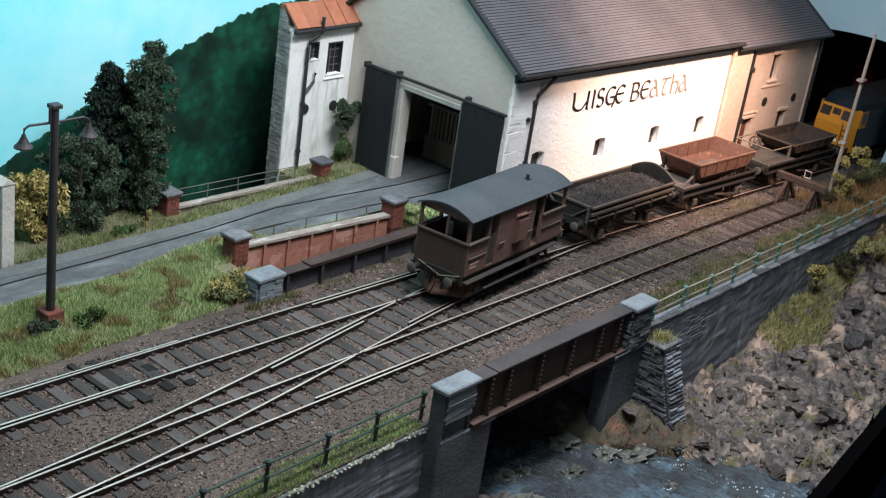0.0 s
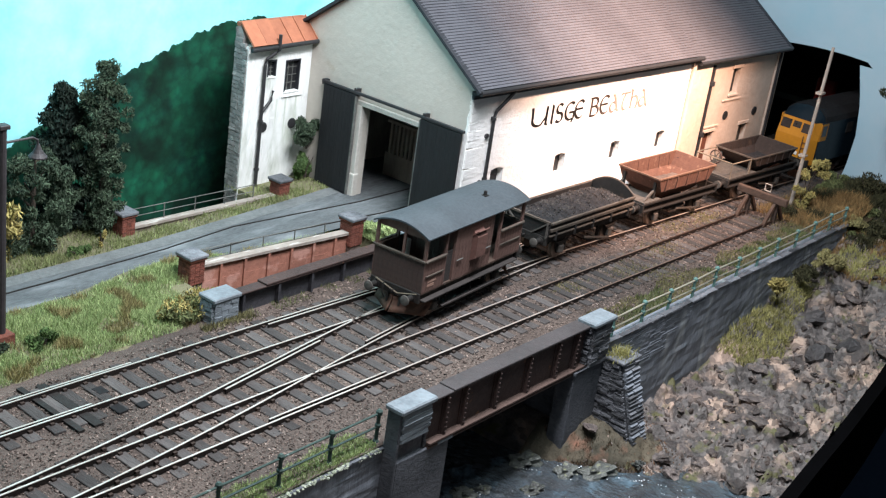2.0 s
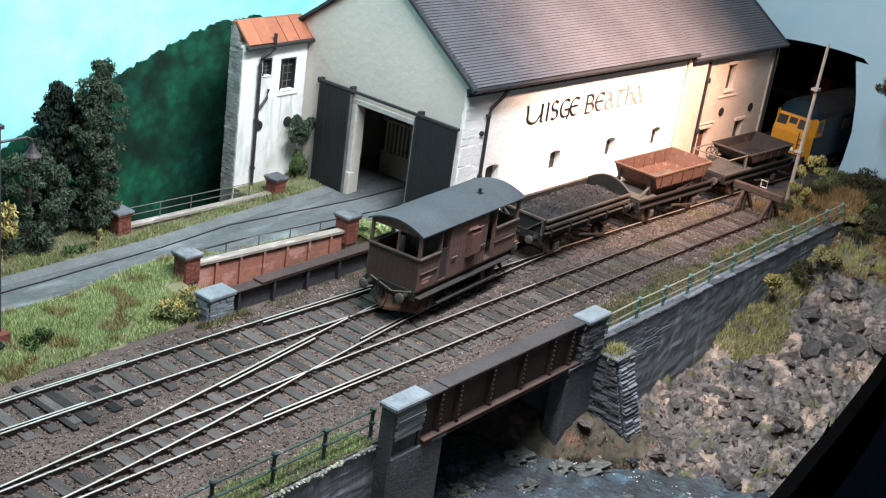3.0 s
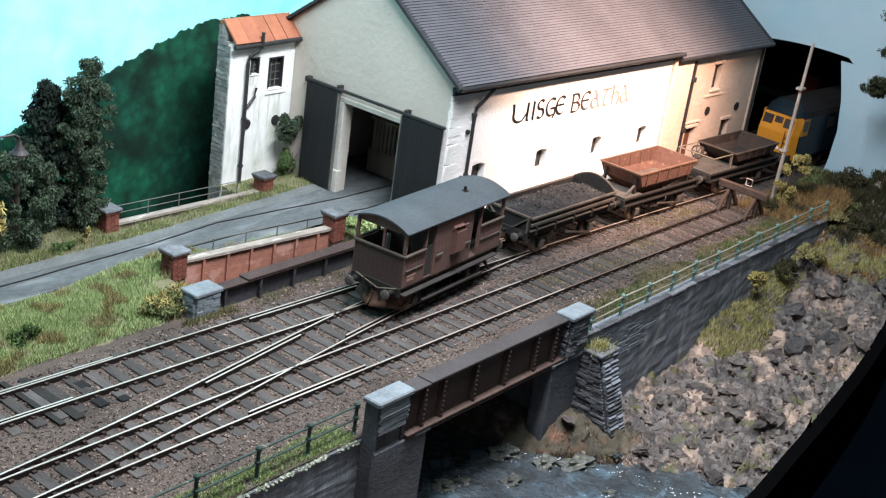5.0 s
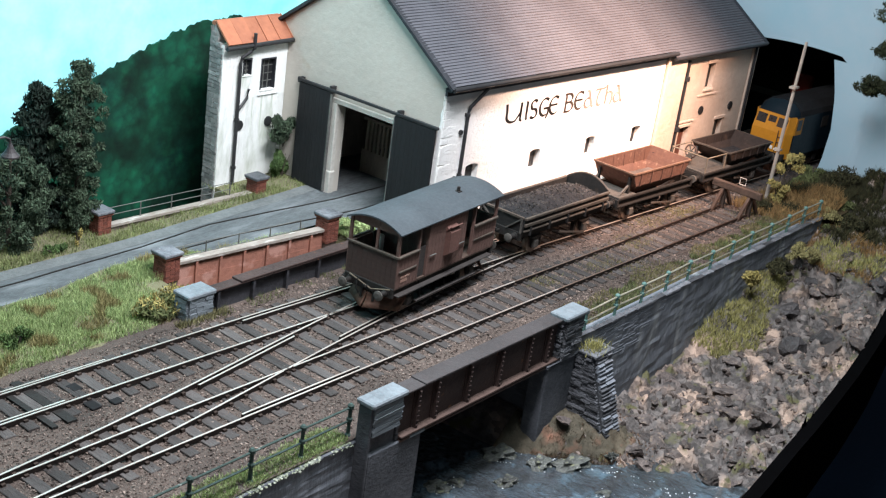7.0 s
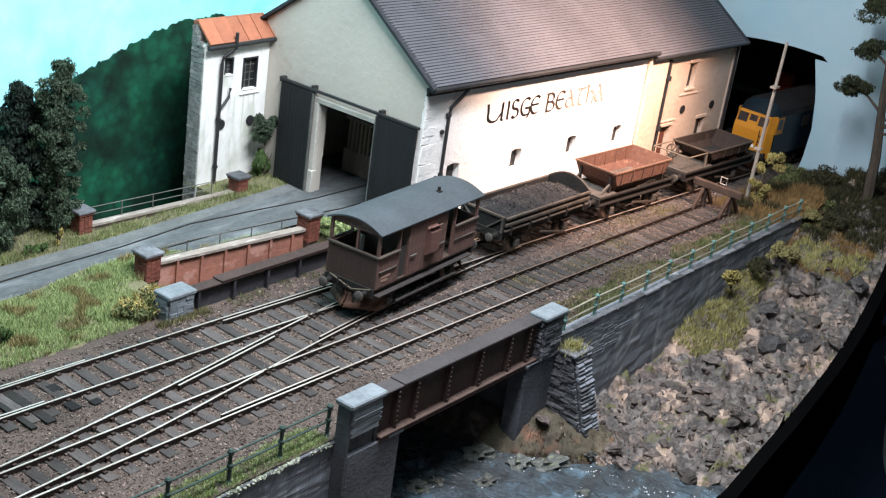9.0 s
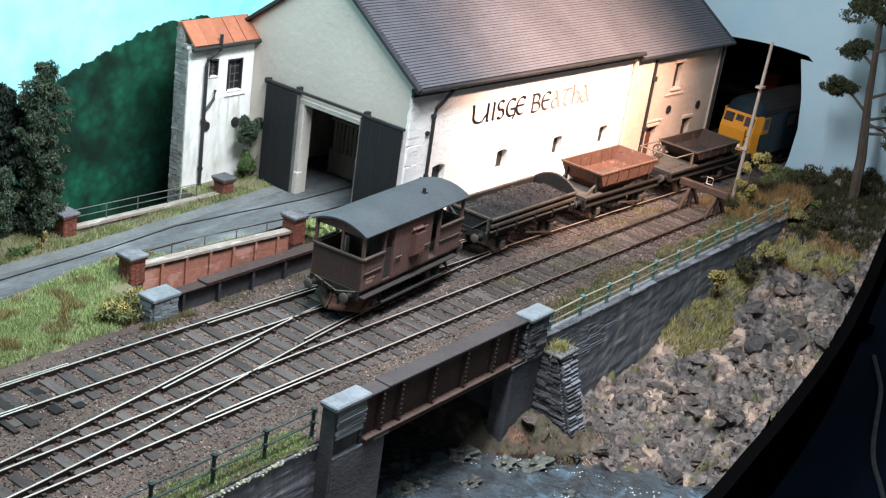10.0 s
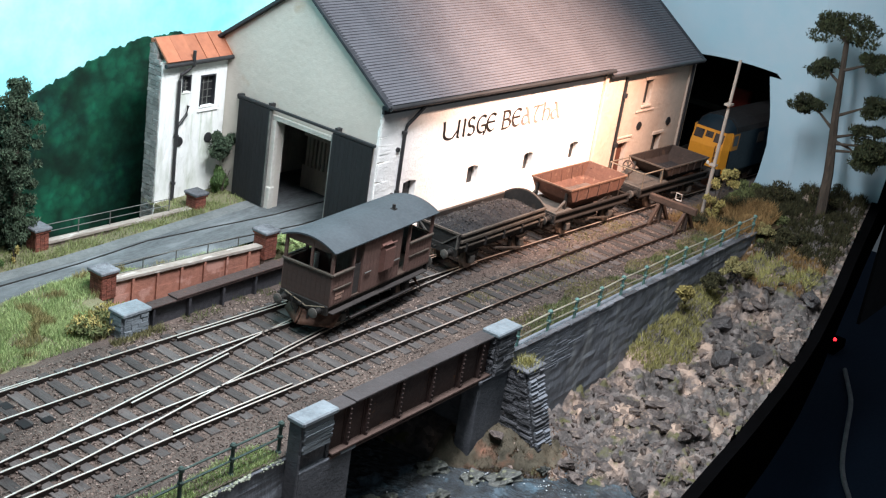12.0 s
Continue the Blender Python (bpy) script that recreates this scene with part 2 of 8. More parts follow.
# roof colour likewise lowered for that shade
LOCO_ROOF = mat("sooty_roof", (0.016, 0.015, 0.016), (0.01, 0.009, 0.009), 0.8, 5, 0.6, 0.2, spec=0.15)
POST = mat("dark_lamp_iron", (0.045, 0.04, 0.042), None, 0.55, 6, 1, 0.2)
POLE = mat("grey_telegraph_timber", (0.42, 0.37, 0.32), (0.24, 0.20, 0.17), 0.9, 6, 1, 0.3, stretch=(2, 2, 0.5))
TIMBER = mat("weathered_timber", (0.095, 0.062, 0.047), (0.038, 0.027, 0.022), 0.9, 6, 0.8, 0.4)
PICKET = mat("pale_pickets", (0.60, 0.55, 0.50), (0.38, 0.34, 0.30), 0.9, 6, 1, 0.3, object_var=0.15)
FASCIA = mat("black_fascia_board", (0.003, 0.003, 0.0035), (0.002, 0.002, 0.002), 1.0, 2, 0.4, 0.02, spec=0.0)
CARPET = mat("dark_blue_cloth", (0.022, 0.042, 0.085), (0.012, 0.024, 0.05), 0.98, 4, 0.05, 0.1)
SKYBOARD = mat("painted_sky", (0.21, 0.76, 0.84), (0.52, 0.88, 0.93), 0.95, 0.5, 0.07, 0.02)
BLUEBOARD = mat("painted_pale_blue_board", (0.33, 0.49, 0.57), (0.4, 0.51, 0.58), 0.9, 1.2, 0.25, 0.02)
CURTAIN = mat("black_curtain", (0.012, 0.011, 0.012), (0.006, 0.006, 0.006), 0.95, 2, 0.4, 0.1)
RED_DOOR = mat("faded_red_brown_door", (0.16, 0.055, 0.035), (0.08, 0.035, 0.025), 0.85, 5, 0.8, 0.3, stretch=(3, 3, 0.6))
RED_CLOTH = mat("red_cloth", (0.28, 0.03, 0.02), (0.12, 0.015, 0.012), 0.9, 3, 0.5, 0.2)
WHITE_BOX = mat("white_card", (0.75, 0.72, 0.66), (0.6, 0.56, 0.5), 0.8, 3, 0.5, 0.05)
BACK_GRASS = mat("dull_static_grass", (0.15, 0.172, 0.068), (0.078, 0.088, 0.038), 0.9, 2, 0.5, 0, island_var=0.45)
RIM = mat("worn_rust_rim", (0.20, 0.115, 0.075), (0.09, 0.05, 0.036), 0.8, 6, 0.8, 0.3)
BANK_GRASS = mat("yellow_olive_grass", (0.4, 0.375, 0.14), (0.25, 0.235, 0.09), 0.9, 2, 0.5, 0, island_var=0.35)
PINE = mat("dark_pine_needles", (0.05, 0.058, 0.024), (0.018, 0.022, 0.011), 0.9, 3, 0.6, 0, island_var=0.5)
FENCE_GREY = mat("grey_fence_iron", (0.20, 0.205, 0.19), (0.09, 0.09, 0.085), 0.6, 8, 1.0, 0.2, metal=0.3)
DUCKET = mat("faded_bauxite_panel", (0.17, 0.085, 0.07), (0.10, 0.055, 0.045), 0.8, 6, 0.7, 0.2)
TOWER_WHITE = mat("stained_whitewash", (0.83, 0.84, 0.82), (0.66, 0.67, 0.64), 0.92, 3.2, 0.45, 1.0, amount=0.35, spots=(0.50, 0.53, 0.46), spot_scale=1.1, spot_at=0.52, spot_soft=0.16, stretch=(1, 1, 0.3))
ALGAE = mat("grey_green_streak", (0.50, 0.54, 0.46), (0.66, 0.68, 0.63), 0.9, 4, 1.0, 0.4)
DARK_GREEN_IRON = mat("dark_green_railing_paint", (0.05, 0.085, 0.075), (0.02, 0.035, 0.03), 0.6, 8, 1.2, 0.3, spots=(0.25, 0.28, 0.26), spot_scale=4, spot_at=0.64)
# van brown darkened: the ends face away from the light
VAN_END = mat("sooty_van_end", (0.072, 0.044, 0.037), (0.038, 0.026, 0.023), 0.8, 6, 0.7, 0.3)
TARNISH = mat("tarnished_handrail", (0.21, 0.17, 0.125), (0.11, 0.09, 0.065), 0.6, 6, 0.8, 0.2)
GREY_COPING = mat("weathered_grey_timber", (0.40, 0.35, 0.31), (0.20, 0.165, 0.14), 0.9, 6, 0.8, 0.4, stretch=(0.5, 2, 2), spots=(0.52, 0.48, 0.44), spot_scale=2, spot_at=0.58)
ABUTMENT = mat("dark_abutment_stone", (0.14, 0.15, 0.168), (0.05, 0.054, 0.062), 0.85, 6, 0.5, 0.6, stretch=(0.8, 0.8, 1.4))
INLAID = mat("inlaid_rail_steel", (0.035, 0.03, 0.028), (0.018, 0.016, 0.015), 0.5, 3, 0.4, 0.1, metal=0.4)
WET_STONE = mat("wet_stream_stone", (0.13, 0.14, 0.125), (0.035, 0.038, 0.036), 0.32, 4, 1.0, 0.7, spec=0.6, object_var=0.45, spots=(0.20, 0.21, 0.13), spot_scale=2.2, spot_at=0.6)
CABLE = mat("pale_cable_plastic", (0.42, 0.43, 0.45), None, 0.5, 5, 1, 0)


def water_material():
    m = mat("peaty_stream", (0.10, 0.13, 0.155), (0.034, 0.035, 0.036), 0.06, 1.8, 0.45, 0.0, spec=0.9, spots=(0.19, 0.30, 0.38), spot_scale=1.0, spot_at=0.52, spot_soft=0.22, coat=0.6)
    nt = m.node_tree
    bsdf = nt.nodes["Principled BSDF"]
    co = nt.nodes.new("ShaderNodeTexCoord")
    mp = nt.nodes.new("ShaderNodeMapping")
    mp.inputs["Scale"].default_value = (1 / U, 0.6 / U, 1 / U)
    w = nt.nodes.new("ShaderNodeTexNoise")
    w.inputs["Scale"].default_value, w.inputs["Detail"].default_value = 4.5, 9
    b = nt.nodes.new("ShaderNodeBump")
    b.inputs["Strength"].default_value, b.inputs["Distance"].default_value = 1.0, 0.7 * U
    nt.links.new(co.outputs["Object"], mp.inputs[0])
    nt.links.new(mp.outputs[0], w.inputs["Vector"])
    nt.links.new(w.outputs[0], b.inputs["Height"])
    nt.links.new(b.outputs[0], bsdf.inputs["Normal"])
    return m


WATER = water_material()


def rock_material():
    """Merged slate rubble: slabs of differing greys, tan soil and olive moss."""
    m = mat("rocky_bank", (0.205, 0.178, 0.163), (0.044, 0.04, 0.04), 0.55, 6, 1.3, 1.0, spec=0.5, spots=(0.40, 0.29, 0.225), spot_scale=0.55, spot_at=0.50, spot_soft=0.16)
    nt = m.node_tree
    add, link = nt.nodes.new, nt.links.new
    bsdf = nt.nodes["Principled BSDF"]
    under = bsdf.inputs["Base Color"].links[0].from_socket
    co = add("ShaderNodeTexCoord")
    mp = add("ShaderNodeMapping")
    mp.inputs["Scale"].default_value = (1 / U, 1 / U, 1.6 / U)
    link(co.outputs["Object"], mp.inputs[0])
    vo = add("ShaderNodeTexVoronoi")
    vo.inputs["Scale"].default_value = 3.4
    link(mp.outputs[0], vo.inputs["Vector"])
    sep = add("ShaderNodeSeparateColor")
    link(vo.outputs["Color"], sep.inputs[0])
    mr = add("ShaderNodeMapRange")
    mr.inputs["To Min"].default_value, mr.inputs["To Max"].default_value = 0.45, 1.45
    link(sep.outputs[0], mr.inputs[0])
    hv = add("ShaderNodeHueSaturation")
    link(under, hv.inputs["Color"])
    link(mr.outputs[0], hv.inputs["Value"])
    moss = add("ShaderNodeTexNoise")
    moss.inputs["Scale"].default_value, moss.inputs["Detail"].default_value = 0.9, 6
    link(mp.outputs[0], moss.inputs["Vector"])
    ramp = add("ShaderNodeValToRGB")
    ramp.color_ramp.elements[0].position, ramp.color_ramp.elements[1].position = 0.58, 0.66
    link(moss.outputs[0], ramp.inputs[0])
    mix = add("ShaderNodeMixRGB")
    mix.inputs[2].default_value = (0.12, 0.115, 0.05, 1)
    link(ramp.outputs[0], mix.inputs[0])
    link(hv.outputs[0], mix.inputs[1])
    link(mix.outputs[0], bsdf.inputs["Base Color"])
    return m


ROCKFACE = rock_material()


def hill_material():
    """Painted woodland: rounded crowns, each with a light and a dark side."""
    m = mat("painted_wooded_hill", (0.004, 0.085, 0.042), (0.0025, 0.034, 0.026), 0.9, 3.2, 0.30, 0.02, spots=(0.006, 0.10, 0.048), spot_scale=1.5, spot_at=0.52, spot_soft=0.26)
    nt = m.node_tree
    add, link = nt.nodes.new, nt.links.new
    bsdf = nt.nodes["Principled BSDF"]
    under = bsdf.inputs["Base Color"].links[0].from_socket
    co = add("ShaderNodeTexCoord")
    warp = add("ShaderNodeTexNoise")
    warp.inputs["Scale"].default_value, warp.inputs["Detail"].default_value = 1.6 / U, 5
    link(co.outputs["Object"], warp.inputs["Vector"])
    push = add("ShaderNodeVectorMath")
    push.operation = "MULTIPLY_ADD"
    push.inputs[1].default_value = (0.7 * U, 0.7 * U, 0.7 * U)
    link(warp.outputs["Color"], push.inputs[0])
    link(co.outputs["Object"], push.inputs[2])
    value = None
    for size, lo, hi in ((0.5, 0.35, 1.6), (1.6, 0.6, 1.35)):
        vo = add("ShaderNodeTexVoronoi")
        vo.inputs["Scale"].default_value = size / U
        link(push.outputs[0], vo.inputs["Vector"])
        mr = add("ShaderNodeMapRange")
        mr.inputs["From Max"].default_value = 0.75
        mr.inputs["To Min"].default_value, mr.inputs["To Max"].default_value = hi, lo
        link(vo.outputs["Distance"], mr.inputs[0])
        if value:
            mu = add("ShaderNodeMath")
            mu.operation = "MULTIPLY"
            link(value, mu.inputs[0])
            link(mr.outputs[0], mu.inputs[1])
            value = mu.outputs[0]
        else:
            value = mr.outputs[0]
    hv = add("ShaderNodeHueSaturation")
    link(under, hv.inputs["Color"])
    link(value, hv.inputs["Value"])
    link(hv.outputs[0], bsdf.inputs["Base Color"])
    return m


HILL = hill_material()


def glow_material(name, colour, strength):
    m = bpy.data.materials.new(name)
    m.use_nodes = True
    b = m.node_tree.nodes["Principled BSDF"]
    b.inputs["Base Color"].default_value = (*colour, 1)
    b.inputs["Emission Color"].default_value = (*colour, 1)
    b.inputs["Emission Strength"].default_value = strength
    return m


LED = glow_material("red_led", (1.0, 0.02, 0.03), 4.0)

# ---------------------------------------------------------------- mesh helpers (layout units)
class Shape:
    def __init__(self):
        self.bm = bmesh.new()

    def box(self, x0, x1, y0, y1, z0, z1, bev=0.0):
        vs = [self.bm.verts.new(p) for p in itertools.product((x0, x1), (y0, y1), (z0, z1))]
        fs = [self.bm.faces.new([vs[i] for i in f]) for f in ((0, 1, 3, 2), (4, 6, 7, 5), (0, 4, 5, 1), (2, 3, 7, 6), (0, 2, 6, 4), (1, 5, 7, 3))]
        if bev:
            es = list({e for f in fs for e in f.edges})
            bmesh.ops.bevel(self.bm, geom=es, offset=bev, segments=1, affect="EDGES", clamp_overlap=True)
        return self

    def beam(self, p, q, w, h, up=(0, 0, 1)):
        """A square bar from p to q."""
        p, q, up = Vector(p), Vector(q), Vector(up)
        a = (q - p).normalized()
        s = a.cross(up)
        s = (s if s.length > 1e-4 else a.cross(Vector((1, 0, 0)))).normalized()
        t = s.cross(a)
        vs = [self.bm.verts.new(c + s * i * w / 2 + t * j * h / 2) for c in (p, q) for i, j in ((-1, -1), (1, -1), (1, 1), (-1, 1))]
        for f in ((3, 2, 1, 0), (4, 5, 6, 7), (0, 1, 5, 4), (1, 2, 6, 5), (2, 3, 7, 6), (3, 0, 4, 7)):
            self.bm.faces.new([vs[i] for i in f])
        return self

    def rod(self, points, r, n=8, r2=None, caps=True):
        """A round bar through the points."""
        pts = [Vector(p) for p in points]
        rings = []
        for i, p in enumerate(pts):
            d = (pts[min(i + 1, len(pts) - 1)] - pts[max(i - 1, 0)]).normalized()
            s = d.cross(Vector((0.12, 0.31, 0.94)) if abs(d.z) < 0.9 else Vector((1, 0.1, 0))).normalized()
            t = d.cross(s)
            rad = r if r2 is None else r + (r2 - r) * i / (len(pts) - 1)
            rings.append([self.bm.verts.new(p + (s * math.cos(k * math.tau / n) + t * math.sin(k * math.tau / n)) * rad) for k in range(n)])
        for a, b in zip(rings, rings[1:]):
            for k in range(n):
                self.bm.faces.new((a[k], a[(k + 1) % n], b[(k + 1) % n], b[k]))
        if caps:
            self.bm.faces.new(rings[0][::-1])
            self.bm.faces.new(rings[-1])
        return self

    def prism(self, poly, a0, a1, axis="y"):
        """A flat outline pushed along an axis. poly: pairs on the two other axes, in order."""
        def place(u, v, a):
            return {"x": (a, u, v), "y": (u, a, v), "z": (u, v, a)}[axis]
        lo = [self.bm.verts.new(place(u, v, a0)) for u, v in poly]
        hi = [self.bm.verts.new(place(u, v, a1)) for u, v in poly]
        n = len(poly)
        self.bm.faces.new(lo)
        self.bm.faces.new(hi[::-1])
        for i in range(n):
            self.bm.faces.new((lo[i], hi[i], hi[(i + 1) % n], lo[(i + 1) % n]))
        return self

    def lathe(self, profile, centre, axis="y", n=20):
        """A round thing: profile of (radius, place along the axis)."""
        c = Vector(centre)
        rings = []
        for r, a in profile:
            ring = []
            for k in range(n):
                u, v = r * math.cos(k * math.tau / n), r * math.sin(k * math.tau / n)
                ring.append(self.bm.verts.new(c + Vector({"x": (a, u, v), "y": (u, a, v), "z": (u, v, a)}[axis])))
            rings.append(ring)
        for a, b in zip(rings, rings[1:]):
            for k in range(n):
                self.bm.faces.new((a[k], a[(k + 1) % n], b[(k + 1) % n], b[k]))
        self.bm.faces.new(rings[0])
        self.bm.faces.new(rings[-1][::-1])
        return self

    def sweep(self, points, w, h):
        """A square-edged bar, level across, through the points; one joined skin."""
        pts = [Vector(p) for p in points]
        rings = []
        for i, p in enumerate(pts):
            d = (pts[min(i + 1, len(pts) - 1)] - pts[max(i - 1, 0)]).normalized()
            s = d.cross(Vector((0, 0, 1))).normalized() * w / 2
            u = Vector((0, 0, h / 2))
            rings.append([self.bm.verts.new(q) for q in (p - s - u, p + s - u, p + s + u, p - s + u)])
        for a, b in zip(rings, rings[1:]):
            for k in range(4):
                self.bm.faces.new((a[k], a[(k + 1) % 4], b[(k + 1) % 4], b[k]))
        self.bm.faces.new(rings[0][::-1])
        self.bm.faces.new(rings[-1])
        return self

    def thick(self, t):
        """Give an open skin a thickness."""
        bmesh.ops.recalc_face_normals(self.bm, faces=self.bm.faces)
        self.bm.normal_update()
        bmesh.ops.solidify(self.bm, geom=list(self.bm.faces), thickness=t)
        return self

    def sheet(self, xs, ys, height, skip=None):
        """A ground sheet: height(x, y) on a grid."""
        grid = [[self.bm.verts.new((x, y, height(x, y))) for y in ys] for x in xs]
        for i in range(len(xs) - 1):
            for j in range(len(ys) - 1):
                if not (skip and skip((xs[i] + xs[i + 1]) / 2, (ys[j] + ys[j + 1]) / 2)):
                    self.bm.faces.new((grid[i][j], grid[i + 1][j], grid[i + 1][j + 1], grid[i][j + 1]))
        return self

    def holed(self, us, vs, hole, depth, place):
        """A wall of thickness depth with openings: cells of the grid us x vs for which hole(u, v) is true are left out."""
        vert, front, back = {}, [], []
        def v(u, w, d):
            key = (round(u, 4), round(w, 4), d)
            if key not in vert:
                vert[key] = self.bm.verts.new(place(u, w, d))
            return vert[key]
        solid = {}
        for i in range(len(us) - 1):
            for j in range(len(vs) - 1):
                solid[i, j] = not hole((us[i] + us[i + 1]) / 2, (vs[j] + vs[j + 1]) / 2)
        for (i, j), s in solid.items():
            if not s:
                continue
            a, b, c, d = (us[i], vs[j]), (us[i + 1], vs[j]), (us[i + 1], vs[j + 1]), (us[i], vs[j + 1])
            self.bm.faces.new([v(*p, 0) for p in (a, b, c, d)])
            self.bm.faces.new([v(*p, depth) for p in (d, c, b, a)])
            for (di, dj), (p, q) in (((0, -1), (a, b)), ((1, 0), (b, c)), ((0, 1), (c, d)), ((-1, 0), (d, a))):
                if not solid.get((i + di, j + dj), False):
                    self.bm.faces.new([v(*q, 0), v(*p, 0), v(*p, depth), v(*q, depth)])
        return self

    def lump(self, centre, size, rng, rough=0.3, sub=1, flat=1.0):
        """A rough stone."""
        got = bmesh.ops.create_icosphere(self.bm, subdivisions=sub, radius=1.0)["verts"]
        seed = Vector((rng.random() * 50, rng.random() * 50, rng.random() * 50))
        turn = Euler((rng.random() * 6, rng.random() * 6, rng.random() * 6)).to_matrix()
        for w in got:
            k = 1 + rough * (noise.noise(w.co * 1.3 + seed) * 1.4 + (rng.random() - 0.5) * 0.5)
            p = turn @ (w.co * k)
            w.co = Vector(centre) + Vector((p.x * size, p.y * size, p.z * size * flat))
        return self

    def mesh(self, name, material, smooth=False, tidy=True):
        if tidy:
            bmesh.ops.recalc_face_normals(self.bm, faces=self.bm.faces)
        self.bm.transform(Matrix.Scale(U, 4))
        me = bpy.data.meshes.new(name)
        self.bm.to_mesh(me)
        self.bm.free()
        me.materials.append(material)
        if smooth:
            me.shade_smooth()
        return me


def part(name, shape, material, parent=None, label="", smooth=False, tidy=True):
    ob = new(name, shape.mesh(name, material, smooth, tidy))
    ob.parent = parent
    return tagged(ob, label)


def thing(name, label, category, at=(0, 0, 0), turn=0.0, group="", kind=""):
    """An Empty at the base of a thing; its parts are built round it."""
    ob = new(name)
    ob.empty_display_size = U
    ob.matrix_basis = pose(at[0] * U, at[1] * U, at[2] * U, 0, 0, turn)
    return tagged(ob, label, category, group, kind)


def solid(name, shape, material, label, category="", group="", kind="", smooth=False, tidy=True):
    return tagged(part(name, shape, material, None, "", smooth, tidy), label, category, group, kind)


def piece(name, me, parent, at, turn=(0, 0, 0), scale=(1, 1, 1)):
    """One more piece on a shared mesh."""
    ob = new(name, me)
    ob.parent = parent
    ob.matrix_basis = Matrix.LocRotScale([v * U for v in at], Euler(turn), scale)
    return ob


def steps(a, b, d):
    n = max(1, round(abs(b - a) / d))
    return [a + (b - a) * i / n for i in range(n + 1)]


def wobble(x, y, s=1.0, seed=0.0):
    return noise.noise(Vector((x * s + seed, y * s - seed, seed * 0.7)))


def lerp(x, table):
    return float(np.interp(x, [a for a, _ in table], [b for _, b in table]))


# ---------------------------------------------------------------- alignment of the tracks
def front_rail(x):
    s = x / 50
    return 0.707 * s - 0.803 * s * s


def rear_rail(x):
    s = x / 50
    return 4.966 - 0.029 * s - 1.10 * s * s


GAUGE = 1.65
CROSS = [(22, 0.155), (26, 0.16), (30, 0.29), (34, 0.56), (38, 0.97), (42, 1.50), (46, 2.05), (50, 2.50), (54, 2.85), (58, 3.10), (62, 3.20), (66, 3.012)]


def cross_rail(x):
    """The near rail of the crossover, smoothed."""
    return sum(lerp(x + d, CROSS) for d in (-2, -1, 0, 1, 2)) / 5


def train_line(x):
    return (cross_rail(x) if x < 63 else rear_rail(x)) + GAUGE / 2


# ---------------------------------------------------------------- ground
BED = -0.24


def bed_height(x, y):
    return BED + 0.028 * min(1, max(0, (x - 58) / 6)) * min(1, max(0, (2.9 - y) / 0.5)) + 0.026 * wobble(x, y, 0.9) + 0.02 * wobble(x, y, 3.1, 5)


ys = steps(-2.95, 7.6, 0.22)
solid("ground", Shape().sheet(steps(16, 108, 0.3), ys, bed_height), BALLAST, "brown ballast bed under the tracks", "ground", kind="structure", tidy=False)


def road_front(x):
    return lerp(x, [(16, 11.0), (40, 11.55), (43.5, 12.2), (46, 12.2), (48, 11.35), (55, 10.6), (57.6, 9.3)])


def verge_height(x, y):
    if 44.5 < x < 54.6 and 7.4 < y < 10.72 - 0.0955 * (x - 45.35):
        return -2.0
    return -0.30 + 0.22 * min(1, max(0, (y - 7.0) / 3)) + 0.12 * wobble(x, y, 0.55, 3) + 0.05 * wobble(x, y, 2.2, 9)


sh = Shape()
xs = steps(16, 57.6, 0.4)
rows = [[sh.bm.verts.new((x, y, verge_height(x, y) - (0.12 if k == 0 else 0))) for k, y in enumerate([7.05 + (road_front(x) + 0.25 - 7.05) * i / 14 for i in range(15)])] for x in xs]
for a, b in zip(rows, rows[1:]):
    for i in range(14):
        sh.bm.faces.new((a[i], b[i], b[i + 1], a[i + 1]))
solid("verge", sh, SOIL, "grassy verge between railway and road", "ground", kind="structure", tidy=False)


def road_height(x, y):
    return -0.14 + lerp(x, [(16, 0), (46, 0), (57, 0.42), (75, 0.42)]) + 0.015 * wobble(x, y, 1.1, 4)


sh = Shape()
xs = steps(16, 72, 0.5)
rows = [[sh.bm.verts.new((x, y, road_height(x, y))) for y in [road_front(x) + (14.5 - road_front(x)) * i / 10 for i in range(11)]] for x in xs]
for a, b in zip(rows, rows[1:]):
    for i in range(10):
        sh.bm.faces.new((a[i], b[i], b[i + 1], a[i + 1]))
solid("road", sh, ROAD, "worn grey tarmac road leading into the shed", "road", kind="structure", tidy=False)


def back_height(x, y):
    return road_height(x, 14.5) - 0.03 + 0.06 * wobble(x, y, 0.8, 8) - 4.8 * min(1, max(0, (y - (15.75 - 0.05 * (x - 46) if 46 < x < 53.0 else 17.7 if x >= 53 else 18.4)) / 0.25))


solid("back_verge", Shape().sheet(steps(16, 57.6, 0.4), steps(14.42, 21.4, 0.2), back_height), SOIL, "grassy strip behind the road", "ground", kind="structure", tidy=False)
pv = Shape()
xs = steps(16, 57.4, 0.8)
for a, b in zip(xs, xs[1:]):
    za, zb = road_height(a, 14.2), road_height(b, 14.2)
    q = [pv.bm.verts.new(p) for p in ((a, 13.8, za + 0.012), (b, 13.8, zb + 0.012), (b, 14.52, zb + 0.03), (a, 14.52, za + 0.03), (a, 13.8, za - 0.1), (b, 13.8, zb - 0.1))]
    pv.bm.faces.new(q[:4])
    pv.bm.faces.new((q[4], q[5], q[1], q[0]))
solid("pavement", pv, PAVE, "pale kerb strip along the back of the road", "pavement", kind="structure", tidy=False)


